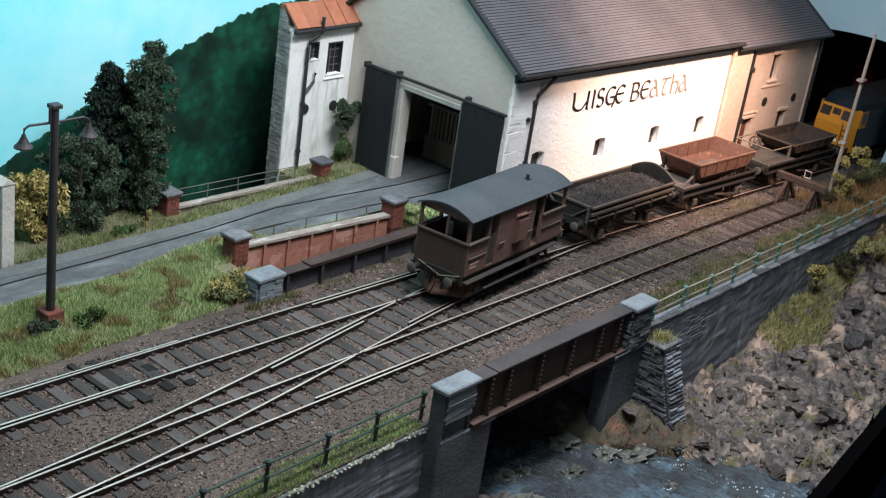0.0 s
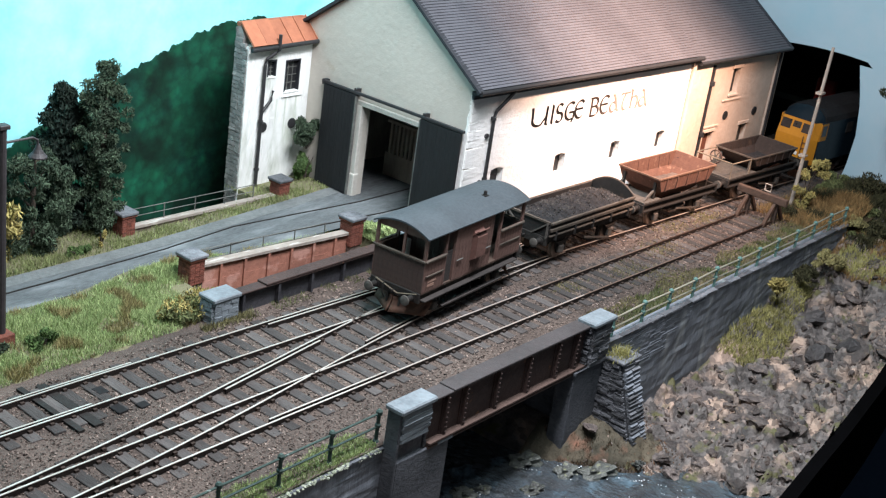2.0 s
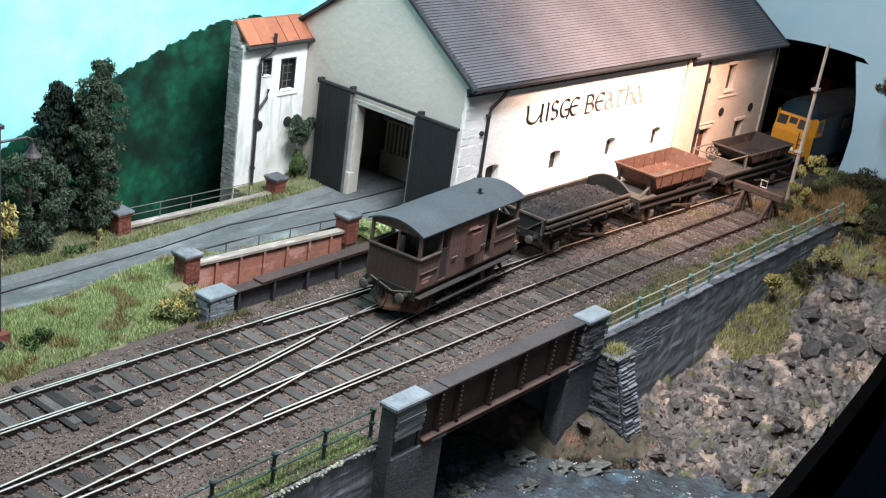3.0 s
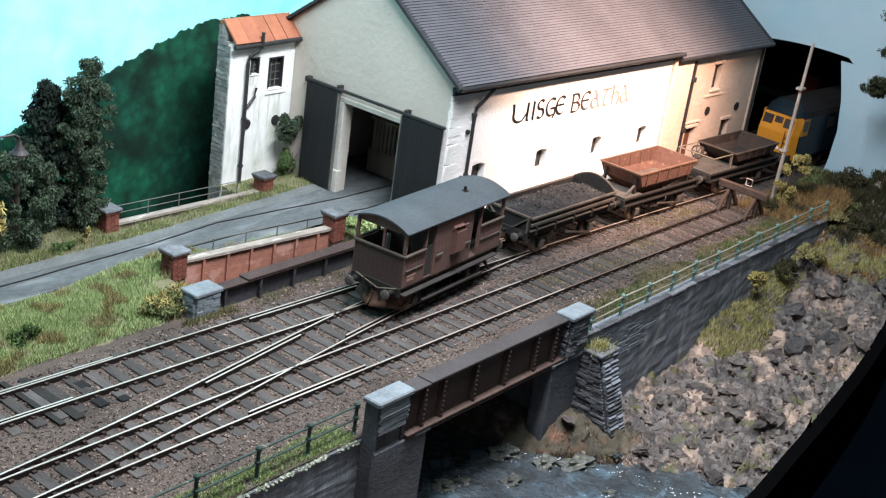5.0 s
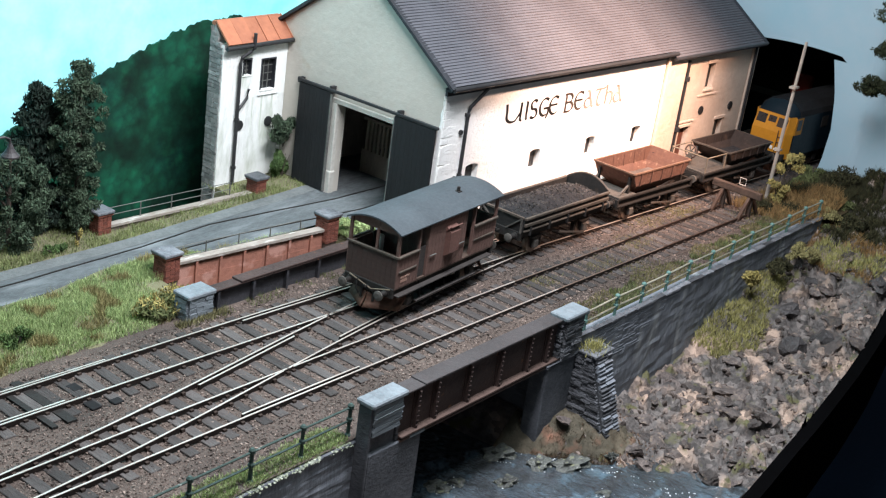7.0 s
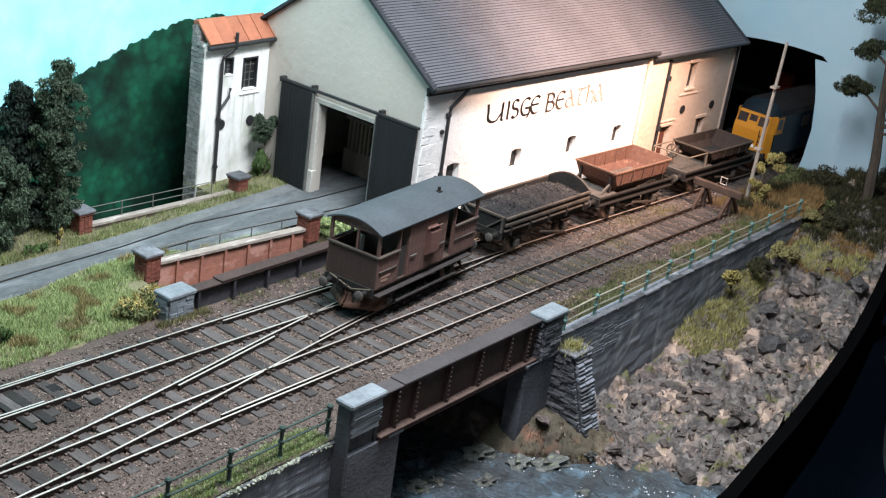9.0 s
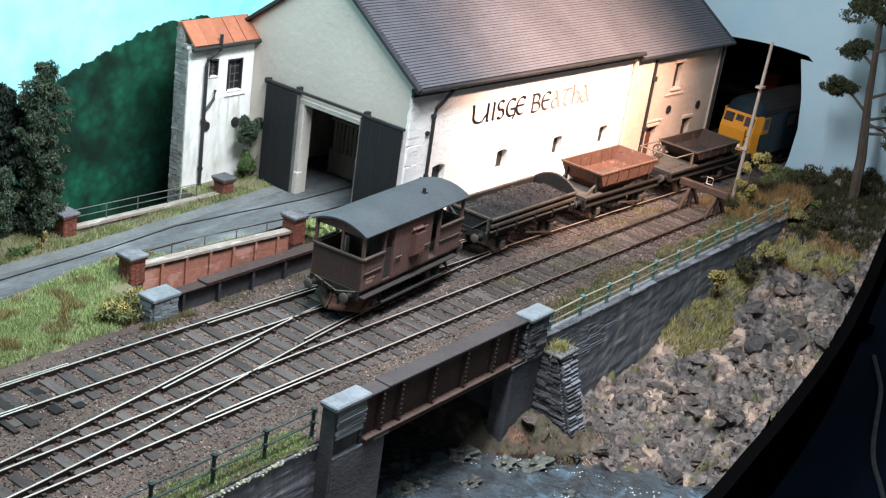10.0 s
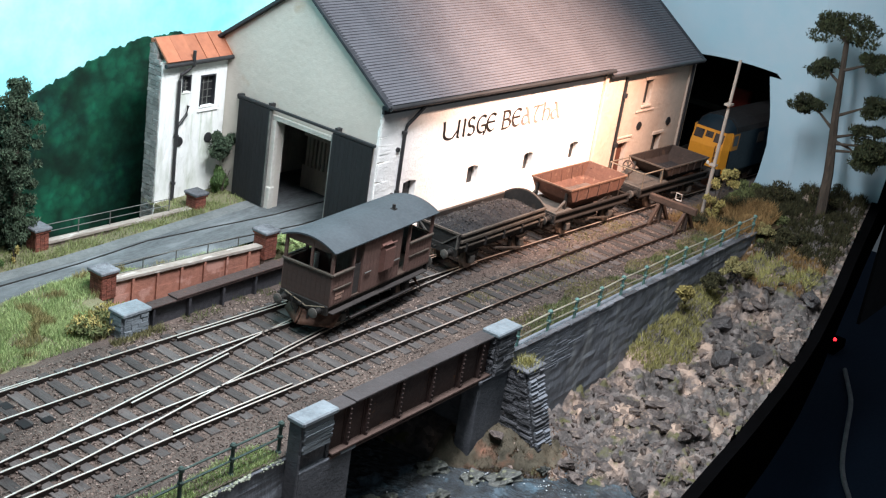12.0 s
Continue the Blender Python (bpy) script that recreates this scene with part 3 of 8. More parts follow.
# inlaid rails of the shed road
def groove(name, f, label):
    sh = Shape()
    pts = [(x, f(x)) for x in steps(17, 66, 1.0)]
    sh.sweep([(x, y, road_height(x, y) + 0.012) for x, y in pts], 0.06, 0.05)
    return solid(name, sh, INLAID, label, "rail", group="inlaid rails", tidy=False)


groove("inlaid_rail", lambda x: lerp(x, [(16, 13.1), (40, 13.35), (50, 13.65), (57, 12.4), (70, 12.3)]), "dull rail set flush in the road")
groove("inlaid_rail", lambda x: lerp(x, [(16, 11.5), (40, 11.85), (46, 12.4), (50, 12.1), (57, 10.75), (70, 10.65)]), "dull rail set flush in the road")

# ---------------------------------------------------------------- valley, stream, front board
EDGE = [(30, -13.8), (44, -12.7), (55.6, -11.65), (60, -11.15), (68.5, -10.3), (72.7, -9.9), (77.5, -9.1), (81.2, -8.3), (86, -7.3), (92, -6.0), (102, -3.9), (106, -2.6)]


def edge_y(x):
    return lerp(x, EDGE)


def stream_x(y):
    return lerp(y, [(-14, 54.5), (-8, 52.4), (-4, 49.6), (0, 48.4), (8, 48.2)])


def mound(x, y):
    """Height, 0 to 1, of the smooth earth heap at the foot of the bridge."""
    e = x - lerp(y, [(-10, 55.2), (-8, 54.5), (-6.4, 53.9), (-4.9, 52.8), (-3.3, 51.5), (-2.5, 51.0)])
    return min(1, max(0, e / 1.7)) ** 0.75 * min(1, max(0, (y + 6.9) / 1.3)) * (1 - min(1, max(0, (x - 55.2) / 1.7)))


def bank_base(x, y):
    d = abs(x - stream_x(y))
    z = -4.85 + 0.55 * min(1, max(0, (d - 2.2) / 2.5))
    z += lerp(x, [(56, 0), (64, 0.35), (69, 0.75), (74, 2.0), (79, 3.3), (84, 4.2), (90, 4.9), (106, 5.2)])
    z += 1.3 * mound(x, y)
    z += 0.9 * min(1, max(0, (x - 63) / 4)) * min(1, max(0, (y + 6.0) / 2.0)) * (1 - min(1, max(0, (x - 72) / 6)))
    return z


def valley_height(x, y):
    z = bank_base(x, y) + 0.30 * wobble(x, y, 0.45, 2)
    calm = (0.3 + 0.7 * min(1.0, max(0.0, (abs(x - stream_x(y)) - 2.4) / 1.5))) * (1 - 0.8 * mound(x, y))
    for s, a in ((0.75, 0.55), (1.7, 0.34), (3.6, 0.11)):
        ds, ps = noise.voronoi(Vector((x * s, y * s, s)))
        k = min(1.0, (ds[1] - ds[0]) * 3.5)
        tilt = 0.6 * (x * s - ps[0].x) * math.sin(ps[0].y * 37) - (y * s - ps[0].y) * (0.7 + 0.5 * math.cos(ps[0].x * 29))
        z += calm * a * k * (0.35 + 0.65 * math.sin(ps[0].x * 12.9 + ps[0].y * 7.7) ** 2 + 0.5 * tilt) - a * 0.3
    return z + 0.06 * wobble(x, y, 5.0, 1)


sh = Shape()
xs = steps(30, 46, 0.4) + steps(46, 84, 0.12)[1:] + steps(84, 106, 0.4)[1:]
N = 66
rows = []
for x in xs:
    ys = [edge_y(x) + (-3.2 - edge_y(x)) * i / N for i in range(N + 1)]
    if 43 < x < 54:
        ys += [-3.2 + 10.7 * i / 18 for i in range(1, 19)]
    rows.append([sh.bm.verts.new((x, y, valley_height(x, y))) for y in ys])
for a, b in zip(rows, rows[1:]):
    for i in range(min(len(a), len(b)) - 1):
        sh.bm.faces.new((a[i], b[i], b[i + 1], a[i + 1]))
solid("valley_ground", sh, ROCKFACE, "rocky brown valley side with loose stones", "ground", kind="structure", smooth=True, tidy=False)

sh = Shape()
rows = [[sh.bm.verts.new((x, y, valley_height(x, y) + (0.05 + 0.05 * wobble(x, y, 2.5, 6) if mound(x, y) > 0.22 else -0.12))) for y in steps(-6.9, -2.4, 0.09)] for x in steps(50.8, 56.6, 0.09)]
for a, b in zip(rows, rows[1:]):
    for i in range(len(a) - 1):
        sh.bm.faces.new((a[i], b[i], b[i + 1], a[i + 1]))
solid("earth_bank", sh, PEAT, "smooth mossy brown earth heap at the foot of the bridge", "ground", kind="structure", smooth=True, tidy=False)

sh = Shape()
xs = steps(-14, 8, 0.4)
rows = [[sh.bm.verts.new((stream_x(y) + u, y, -4.52 + 0.05 * wobble(u, y, 0.9, 3))) for u in steps(-5.4, 4.3, 0.35)] for y in xs]
for a, b in zip(rows, rows[1:]):
    for i in range(len(a) - 1):
        if a[i].co.y > edge_y(a[i].co.x):
            sh.bm.faces.new((a[i], a[i + 1], b[i + 1], b[i]))
solid("stream", sh, WATER, "shallow dark stream with pale broken ripples", "water", kind="structure", smooth=True, tidy=False)

sh = Shape()
rows = []
for x in steps(30, 106, 1.5):
    y, z = edge_y(x), max(-3.9, bank_base(x, edge_y(x)) + 0.1) + 0.12
    rows.append([sh.bm.verts.new(p) for p in ((x, y, z), (x + 0.2, y - 0.55, z), (x + 0.2, y - 0.55, z - 4.4), (x, y, z - 4.4))])
for a, b in zip(rows, rows[1:]):
    for k in range(4):
        sh.bm.faces.new((a[k], a[(k + 1) % 4], b[(k + 1) % 4], b[k]))
sh.bm.faces.new(rows[0])
sh.bm.faces.new(rows[-1][::-1])
solid("fascia", sh, FASCIA, "black painted fascia board along the layout's edge", "board", kind="structure")

# the cloth-covered floor beneath the layout
solid("hall_floor", Shape().box(10, 150, -50, 40, -22.6, -22.0), CARPET, "dark blue cloth spread below the layout", "floor", kind="structure")

# ---------------------------------------------------------------- backscene
sh = Shape()
xs = steps(10, 88, 3)
for a, b in zip(xs, xs[1:]):
    sh.box(a, b, 21.2, 21.5, -8, 24)
bmesh.ops.remove_doubles(sh.bm, verts=sh.bm.verts, dist=1e-4)
solid("backdrop", sh, SKYBOARD, "backscene board painted with pale turquoise sky and cloud", "backdrop", kind="structure")


def hill_top(x):
    return lerp(x, [(16, -0.6), (36, -0.2), (40.3, 0.9), (43.9, 2.75), (45.1, 3.25), (48.7, 4.8), (51.1, 5.72), (52.9, 6.4), (54.6, 6.85), (56, 7.1), (58, 7.2), (60, 6.8), (70, 4)]) + 0.26 * abs(wobble(x, 0, 0.9, 2)) + 0.13 * wobble(x, 3, 3.7, 6) + 0.09 * wobble(x, 5, 9, 3)


xs = steps(16, 70, 0.06)
poly = [(x, hill_top(x)) for x in xs] + [(70, -7.5), (16, -7.5)]
solid("painted_hill", Shape().prism(poly, 21.05, 21.18, "y"), HILL, "flat board painted as a dark green wooded hill", "backdrop", kind="structure")

sh = Shape()


def blue_edge(z):
    return lerp(z, [(-2, 1.0), (-0.9, 0.75), (0.5, 0.42), (2.6, 0.30), (4.6, 0.55), (7, 1.2), (12, 3.2), (18, 6.5)])


def board_x(y):
    """The sheet curves away from the hole."""
    u = max(0, 0.6 - y)
    return 88.2 + 0.25 * max(0, u - 2) + 0.004 * u * u


zs = steps(-1.6, 6.8, 0.6)
rows = []
for z in zs:
    e = blue_edge(z)
    rows.append([sh.bm.verts.new((board_x(e - u), e - u, z)) for u in steps(0, 7.2, 0.4)])
for a, b in zip(rows, rows[1:]):
    for i in range(len(a) - 1):
        sh.bm.faces.new((a[i], a[i + 1], b[i + 1], b[i]))
sh.thick(0.12)
solid("blue_board", sh, BLUEBOARD, "curved pale blue backscene sheet with faint cloud", "backdrop", kind="structure")

sh = Shape()
rows = []
for z in steps(6.8, 18, 1.2):
    rows.append([sh.bm.verts.new((board_x(y), y, z + (0.4 - 0.02 * (y - 3) ** 2 if z < 6.9 and y < 7 else 0) * (y > 0.5))) for y in steps(21.2, -6.5, 0.4)])
for a, b in zip(rows, rows[1:]):
    for i in range(len(a) - 1):
        sh.bm.faces.new((a[i], a[i + 1], b[i + 1], b[i]))
sh.thick(0.12)
solid("blue_board", sh, BLUEBOARD, "pale blue backscene sheet over the hole for the tracks", "backdrop", kind="structure")

# dark staging area behind the hole in the scenery
solid("drape", Shape().box(118, 118.4, -14, 30, -8, 30), CURTAIN, "black drape behind the staging tracks", "curtain", kind="structure")
solid("drape", Shape().box(88.5, 118, 21.5, 21.9, -8, 30), CURTAIN, "black drape beside the staging tracks", "curtain", kind="structure")
# two added sheets, out of view, that keep lamplight off the locomotive
solid("drape", Shape().box(89.2, 118, -7.2, 21.5, 8.6, 8.8), CURTAIN, "unseen black sheet added over the staging tracks to block light", "curtain", kind="structure")
solid("drape", Shape().box(92.0, 118, -7.2, -7.0, -8, 8.6), CURTAIN, "unseen black sheet added before the staging tracks to block light", "curtain", kind="structure")
solid("staging_board", Shape().box(106, 118, -4, 21.5, -0.8, -0.34), TIMBER, "bare timber staging board", "board", kind="structure")
solid("red_cloth", Shape().box(96.5, 96.9, 5.4, 6.8, -0.3, 3.6, 0.1), RED_CLOTH, "dark red cloth hung behind the building", "cloth")
solid("stock_box", Shape().box(104, 107, 2.6, 4.6, 2.4, 3.5, 0.05), WHITE_BOX, "white card stock box", "box")
solid("shelf", Shape().box(103, 108, 2.2, 5.2, 2.2, 2.39, 0.03).box(107.6, 107.9, 2.4, 2.6, -0.34, 2.2).box(107.6, 107.9, 4.8, 5.0, -0.34, 2.2).box(103.2, 103.5, 2.4, 2.6, -0.3, 2.2).box(103.2, 103.5, 4.8, 5.0, -0.3, 2.2), TIMBER, "low timber shelf over the staging tracks", "shelf")

# ---------------------------------------------------------------- tracks
rng = random.Random(3)


def rail(name, f, x0, x1, parent, top=RAIL_TOP, d=1.0):
    web, head = Shape(), Shape()
    xs = steps(x0, x1, d)
    web.sweep([(x, f(x), -0.11) for x in xs], 0.062, 0.18)
    head.sweep([(x, f(x), -0.01) for x in xs], 0.064, 0.022)
    r = part(name, web, RAIL_SIDE, parent, tidy=False)
    part("rail_head", head, top, r, "polished steel running surface" if top is RAIL_TOP else "worn brown running surface", tidy=False)
    return r


sleeper_mesh = {}


def sleeper(parent, x, ya, yb, tilt):
    """A timber from ya to yb across the track."""
    n = round((yb - ya) * 5) / 5
    if n not in sleeper_mesh:
        sleeper_mesh[n] = Shape().box(-0.215, 0.215, -n / 2, n / 2, -0.14, 0, 0.02).mesh("sleeper", SLEEPER)
    return piece("sleeper", sleeper_mesh[n], parent, (x + rng.uniform(-0.03, 0.03), (ya + yb) / 2, -0.178 + rng.uniform(-0.014, 0.014)), (0, 0, tilt + rng.uniform(-0.02, 0.02)))


def slope(f, x):
    return math.atan((f(x + 0.5) - f(x - 0.5)))


front = thing("siding_track", "front siding with dull rails on dark sleepers", "track")
rear = thing("running_track", "running line with polished rails on dark sleepers", "track")
cross = thing("crossover_track", "crossover joining the running line to the siding", "track")
half = 1.36 - GAUGE / 2
chairs = {o: Shape() for o in (front, rear, cross)}


def chair_at(o, x, y):
    chairs[o].box(x - 0.07, x + 0.07, y - 0.13, y + 0.13, -0.2, -0.10)


x = 17.0
while x < 75.6:
    c = cross_rail(x)
    reach = front_rail(x) + GAUGE + half
    if 27 < x < 47.5:
        reach = max(reach, c + GAUGE + 0.35)
    sleeper(front, x, front_rail(x) - half, reach, slope(front_rail, x))
    for y in (front_rail(x), front_rail(x) + GAUGE):
        chair_at(front, x, y)
    x += 0.80
x = 17.2
while x < 112:
    lo = rear_rail(x) - half
    if 47.5 <= x < 64:
        lo = min(lo, cross_rail(x) - 0.45)
    sleeper(rear, x, lo, rear_rail(x) + GAUGE + half, slope(rear_rail, x))
    for y in (rear_rail(x), rear_rail(x) + GAUGE):
        chair_at(rear, x, y)
    x += 0.80
for x in steps(28, 63, 0.8):
    for y in (cross_rail(x), cross_rail(x) + GAUGE):
        chair_at(cross, x, y)
for o, s in chairs.items():
    tagged(part("chair_ironwork", s, CHAIR, o, "row of small iron chairs", tidy=False), kind="stuff")

rail("rail", front_rail, 16.5, 58, front)
rail("rail", front_rail, 58, 67, front, RAIL_WORN)
rail("rail", front_rail, 67, 75.9, front, RAIL_DULL)
rail("rail", lambda x: front_rail(x) + GAUGE, 16.5, 43.2, front)
rail("rail", lambda x: front_rail(x) + GAUGE, 43.4, 57, front)
rail("rail", lambda x: front_rail(x) + GAUGE, 57, 66, front, RAIL_WORN)
rail("rail", lambda x: front_rail(x) + GAUGE, 66, 75.9, front, RAIL_DULL)
rail("check_rail", lambda x: front_rail(x) + 0.2, 39.6, 45.4, front)
rail("rail", rear_rail, 16.5, 47.6, rear)
rail("rail", rear_rail, 47.8, 112, rear)
rail("rail", lambda x: rear_rail(x) + GAUGE, 16.5, 112, rear)
rail("check_rail", lambda x: rear_rail(x) + GAUGE - 0.2, 44.5, 50.4, rear)
rail("switch_blade", lambda x: rear_rail(x) + 0.13 + 0.012 * max(0, 35.6 - x), 24, 35.6, rear)
rail("switch_blade", lambda x: rear_rail(x) + GAUGE + 0.11 + 0.008 * max(0, 38 - x), 24, 38.4, rear)
rail("rail", cross_rail, 24, 42.9, cross)
rail("rail", cross_rail, 43.1, 61.5, cross)
rail("rail", lambda x: cross_rail(x) + GAUGE, 26, 47.5, cross)
rail("rail", lambda x: cross_rail(x) + GAUGE, 47.7, 61.5, cross)
rail("check_rail", lambda x: cross_rail(x) + GAUGE - 0.2, 39.8, 45.2, cross)
rail("check_rail", lambda x: cross_rail(x) + 0.2, 46.6, 51.6, cross)
part("tie_bar", Shape().box(35.0, 35.35, rear_rail(35) - 0.9, rear_rail(35) + GAUGE + 0.7, -0.24, -0.15).box(34.4, 34.62, rear_rail(35) - 0.9, rear_rail(35) + GAUGE + 0.9, -0.24, -0.14), FRAME_BLACK, rear, "black point tie bars")

# solid black pieces; the darkness of the open holes is their colour
part("motor_slot", Shape().box(36.35, 36.75, 5.05, 5.55, -0.24, -0.155, 0.02).box(36.1, 36.5, 3.7, 4.25, -0.24, -0.155, 0.02).box(36.9, 37.3, 3.55, 3.9, -0.24, -0.155, 0.02), DARK, rear, "black pieces standing for the dark holes over the point motor")
# loose ballast chips over the bed
sh = Shape()
for i in range(66000):
    x, y = rng.uniform(29, 80), rng.uniform(-2.7, 7.0)
    s = rng.uniform(0.025, 0.075)
    c = Vector((x, y, bed_height(x, y) + s * 0.35))
    vs = [sh.bm.verts.new(c + Vector((rng.uniform(-1, 1), rng.uniform(-1, 1), rng.uniform(-0.5, 0.7))) * s) for _ in range(4)]
    for f in ((0, 1, 2), (0, 2, 3), (0, 3, 1), (1, 3, 2)):
        sh.bm.faces.new([vs[k] for k in f])
solid("ballast_chips", sh, STONES, "loose brown and grey ballast chips between the sleepers", "ballast", kind="stuff")


# ---------------------------------------------------------------- masonry
def stone_mesh(w, d, h, rng, m):
    sh = Shape().box(-w / 2, w / 2, -d / 2, d / 2, 0, h)
    for v in sh.bm.verts:
        v.co += Vector((rng.uniform(-1, 1) * w * 0.05, rng.uniform(-1, 1) * d * 0.10, rng.uniform(-1, 1) * h * 0.10))
    es = list(sh.bm.edges)
    bmesh.ops.bevel(sh.bm, geom=es, offset=min(w, d, h) * 0.14, segments=1, affect="EDGES", clamp_overlap=True)
    return sh.mesh("stone", m)


def stone_faces(parent, x0, x1, y0, y1, z0, z1, course, length, m, rng, sides="fblr", proud=0.05, depth=0.18):
    """Courses of rough stones laid against the sides of a core; f: -y, b: +y, l: -x, r: +x."""
    kinds = [stone_mesh(1.0, depth, 1.0, rng, m) for _ in range(5)]
    z = z0
    while z < z1 - 0.01:
        h = min(course * rng.uniform(0.7, 1.3), z1 - z)
        for side in sides:
            a, b = (x0, x1) if side in "fb" else (y0, y1)
            u = a
            while u < b - 0.02:
                w = min(length * rng.uniform(0.6, 1.4), b - u)
                if b - u - w < length * 0.35:
                    w = b - u
                out = proud * rng.uniform(0.55, 1.0)
                c = u + w / 2
                at = {"f": (c, y0 - out + depth / 2 - 0.03, z), "b": (c, y1 + out - depth / 2 + 0.03, z), "l": (x0 - out + depth / 2 - 0.03, c, z), "r": (x1 + out - depth / 2 + 0.03, c, z)}[side]
                piece("stone", rng.choice(kinds), parent, at, (0, 0, 0 if side in "fb" else math.pi / 2), (w * 0.985, 1, h * 0.88))
                u += w
        z += h


rng = random.Random(11)
# left bridge pier with its abutment below
pier = thing("bridge_pier", "slate stone bridge pier with a pale cap", "pier", group="bridge piers", kind="structure")
part("core", Shape().box(41.9, 43.24, -3.46, -3.06, -5.2, 1.16), SLATE_STONE, pier)
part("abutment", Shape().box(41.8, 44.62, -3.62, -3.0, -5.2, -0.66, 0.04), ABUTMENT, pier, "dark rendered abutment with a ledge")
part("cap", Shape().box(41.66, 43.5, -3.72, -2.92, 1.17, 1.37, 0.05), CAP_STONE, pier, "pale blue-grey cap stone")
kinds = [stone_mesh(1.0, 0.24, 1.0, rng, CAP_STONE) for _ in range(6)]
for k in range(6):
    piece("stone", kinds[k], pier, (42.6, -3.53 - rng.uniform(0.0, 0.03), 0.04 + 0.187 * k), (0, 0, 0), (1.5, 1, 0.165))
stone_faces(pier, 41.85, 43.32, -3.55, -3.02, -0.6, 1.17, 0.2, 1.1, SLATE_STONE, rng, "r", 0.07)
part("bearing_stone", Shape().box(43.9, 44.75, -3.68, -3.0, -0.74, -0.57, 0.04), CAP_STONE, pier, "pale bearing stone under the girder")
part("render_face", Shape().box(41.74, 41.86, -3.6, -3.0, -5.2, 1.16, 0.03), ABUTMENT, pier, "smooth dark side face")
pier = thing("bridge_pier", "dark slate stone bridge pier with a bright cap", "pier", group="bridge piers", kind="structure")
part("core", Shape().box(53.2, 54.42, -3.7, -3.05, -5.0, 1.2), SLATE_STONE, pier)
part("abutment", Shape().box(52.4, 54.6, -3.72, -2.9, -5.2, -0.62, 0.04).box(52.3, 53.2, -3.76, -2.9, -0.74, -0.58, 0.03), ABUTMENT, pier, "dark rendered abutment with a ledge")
part("cap", Shape().box(53.0, 54.62, -3.9, -3.0, 1.2, 1.4, 0.05), CAP_STONE, pier, "bright pale cap stone")
stone_faces(pier, 53.2, 54.42, -3.7, -3.05, -0.6, 1.2, 0.135, 0.6, SLATE_STONE, rng, "flr", 0.13)
part("bearing_stone", Shape().box(52.45, 53.2, -3.76, -3.0, -0.74, -0.58, 0.04), CAP_STONE, pier, "pale bearing stone under the girder")
# the buttress leaning against the wall
but = thing("buttress", "battered slate stone buttress with tufted flat top", "buttress", kind="structure")
part("core", Shape().prism([(-3.6, -5.0), (-6.07, -5.0), (-4.56, -0.5), (-3.6, -0.5)], 54.5, 55.6, "x"), SLATE_STONE, but)
part("cap", Shape().box(54.35, 55.78, -4.72, -3.7, -0.5, -0.38, 0.03), SLATE_STONE, but)
kinds = [stone_mesh(1.0, 0.16, 1.0, rng, SLATE_STONE) for _ in range(5)]
# front face mixes in lighter stone for the light that falls on it
lit_front = [stone_mesh(1.0, 0.16, 1.0, rng, m_) for m_ in (WALL_STONE, SLATE_STONE, SLATE_STONE, WALL_STONE)]
z = -4.9
while z < -0.55:
    h = rng.uniform(0.11, 0.2)
    yf = -6.04 + (z + 5.0) / 4.5 * 1.49
    cut = rng.uniform(54.85, 55.3)
    for a, b in ((54.5, cut), (cut, 55.6)):
        piece("stone", rng.choice(lit_front), but, ((a + b) / 2, yf + rng.uniform(-0.05, 0.03), z), (0.32, 0, rng.uniform(-0.04, 0.04)), ((b - a) * 0.97, 1, h * 1.02))
    z += h
z = -4.9
while z < -0.52:
    h = rng.uniform(0.09, 0.17)
    yf = -5.96 + (z + 5.0) / 4.5 * 1.49
    for xs_ in (54.48, 55.62):
        u = yf
        while u < -3.8:
            w = min(rng.uniform(0.25, 0.75), -3.7 - u)
            piece("stone", rng.choice(kinds), but, (xs_ + rng.uniform(-0.05, 0.05), u + w / 2, z), (0, rng.uniform(-0.05, 0.05), math.pi / 2), (w * 0.97, 1, h * 0.86))
            u += w
    z += h


# retaining walls
def wall_run(name, xs, y, ztop, zbot, label):
    sh = Shape()
    rows = []
    for x in xs:
        col = []
        for z in steps(zbot(x), ztop, 0.09)[:70]:
            f = (z - zbot(x)) / max(0.1, ztop - zbot(x))
            col.append((x, y - 0.12 * (1 - f) + 0.03 * wobble(x * 0.5, z * 3, 1.0, 3) + 0.03 * wobble(x * 1.2, z * 7, 1, 8) + 0.012 * wobble(x * 4, z * 9, 1, 5), z))
        rows.append(col)
    n = min(len(c) for c in rows)
    grid = [[sh.bm.verts.new(c[round(i * (len(c) - 1) / (n - 1))]) for i in range(n)] for c in rows]
    back = [[sh.bm.verts.new((c[0][0], y + 0.5, z)) for z in (zbot(c[0][0]), ztop)] for c in rows]
    for i in range(len(grid) - 1):
        for j in range(n - 1):
            sh.bm.faces.new((grid[i][j], grid[i + 1][j], grid[i + 1][j + 1], grid[i][j + 1]))
        sh.bm.faces.new((grid[i][-1], grid[i + 1][-1], back[i + 1][1], back[i][1]))
        sh.bm.faces.new((back[i][0], back[i][1], back[i + 1][1], back[i + 1][0]))
    for i in (0, -1):
        sh.bm.faces.new([*grid[i], back[i][1], back[i][0]])
    return solid(name, sh, WALL_STONE, label, "wall", kind="structure")


right = wall_run("wall_right_bank", steps(54.5, 79.3, 0.25), -3.62, -0.02, lambda x: lerp(x, [(54, -5), (66, -4.4), (72, -2.6), (80, -1.5)]), "dark grey retaining wall of coursed stone")
left = wall_run("wall_left_bank", steps(16, 41.9, 0.4), -2.98, -0.36, lambda x: -5.2, "dark grey retaining wall beside the siding")
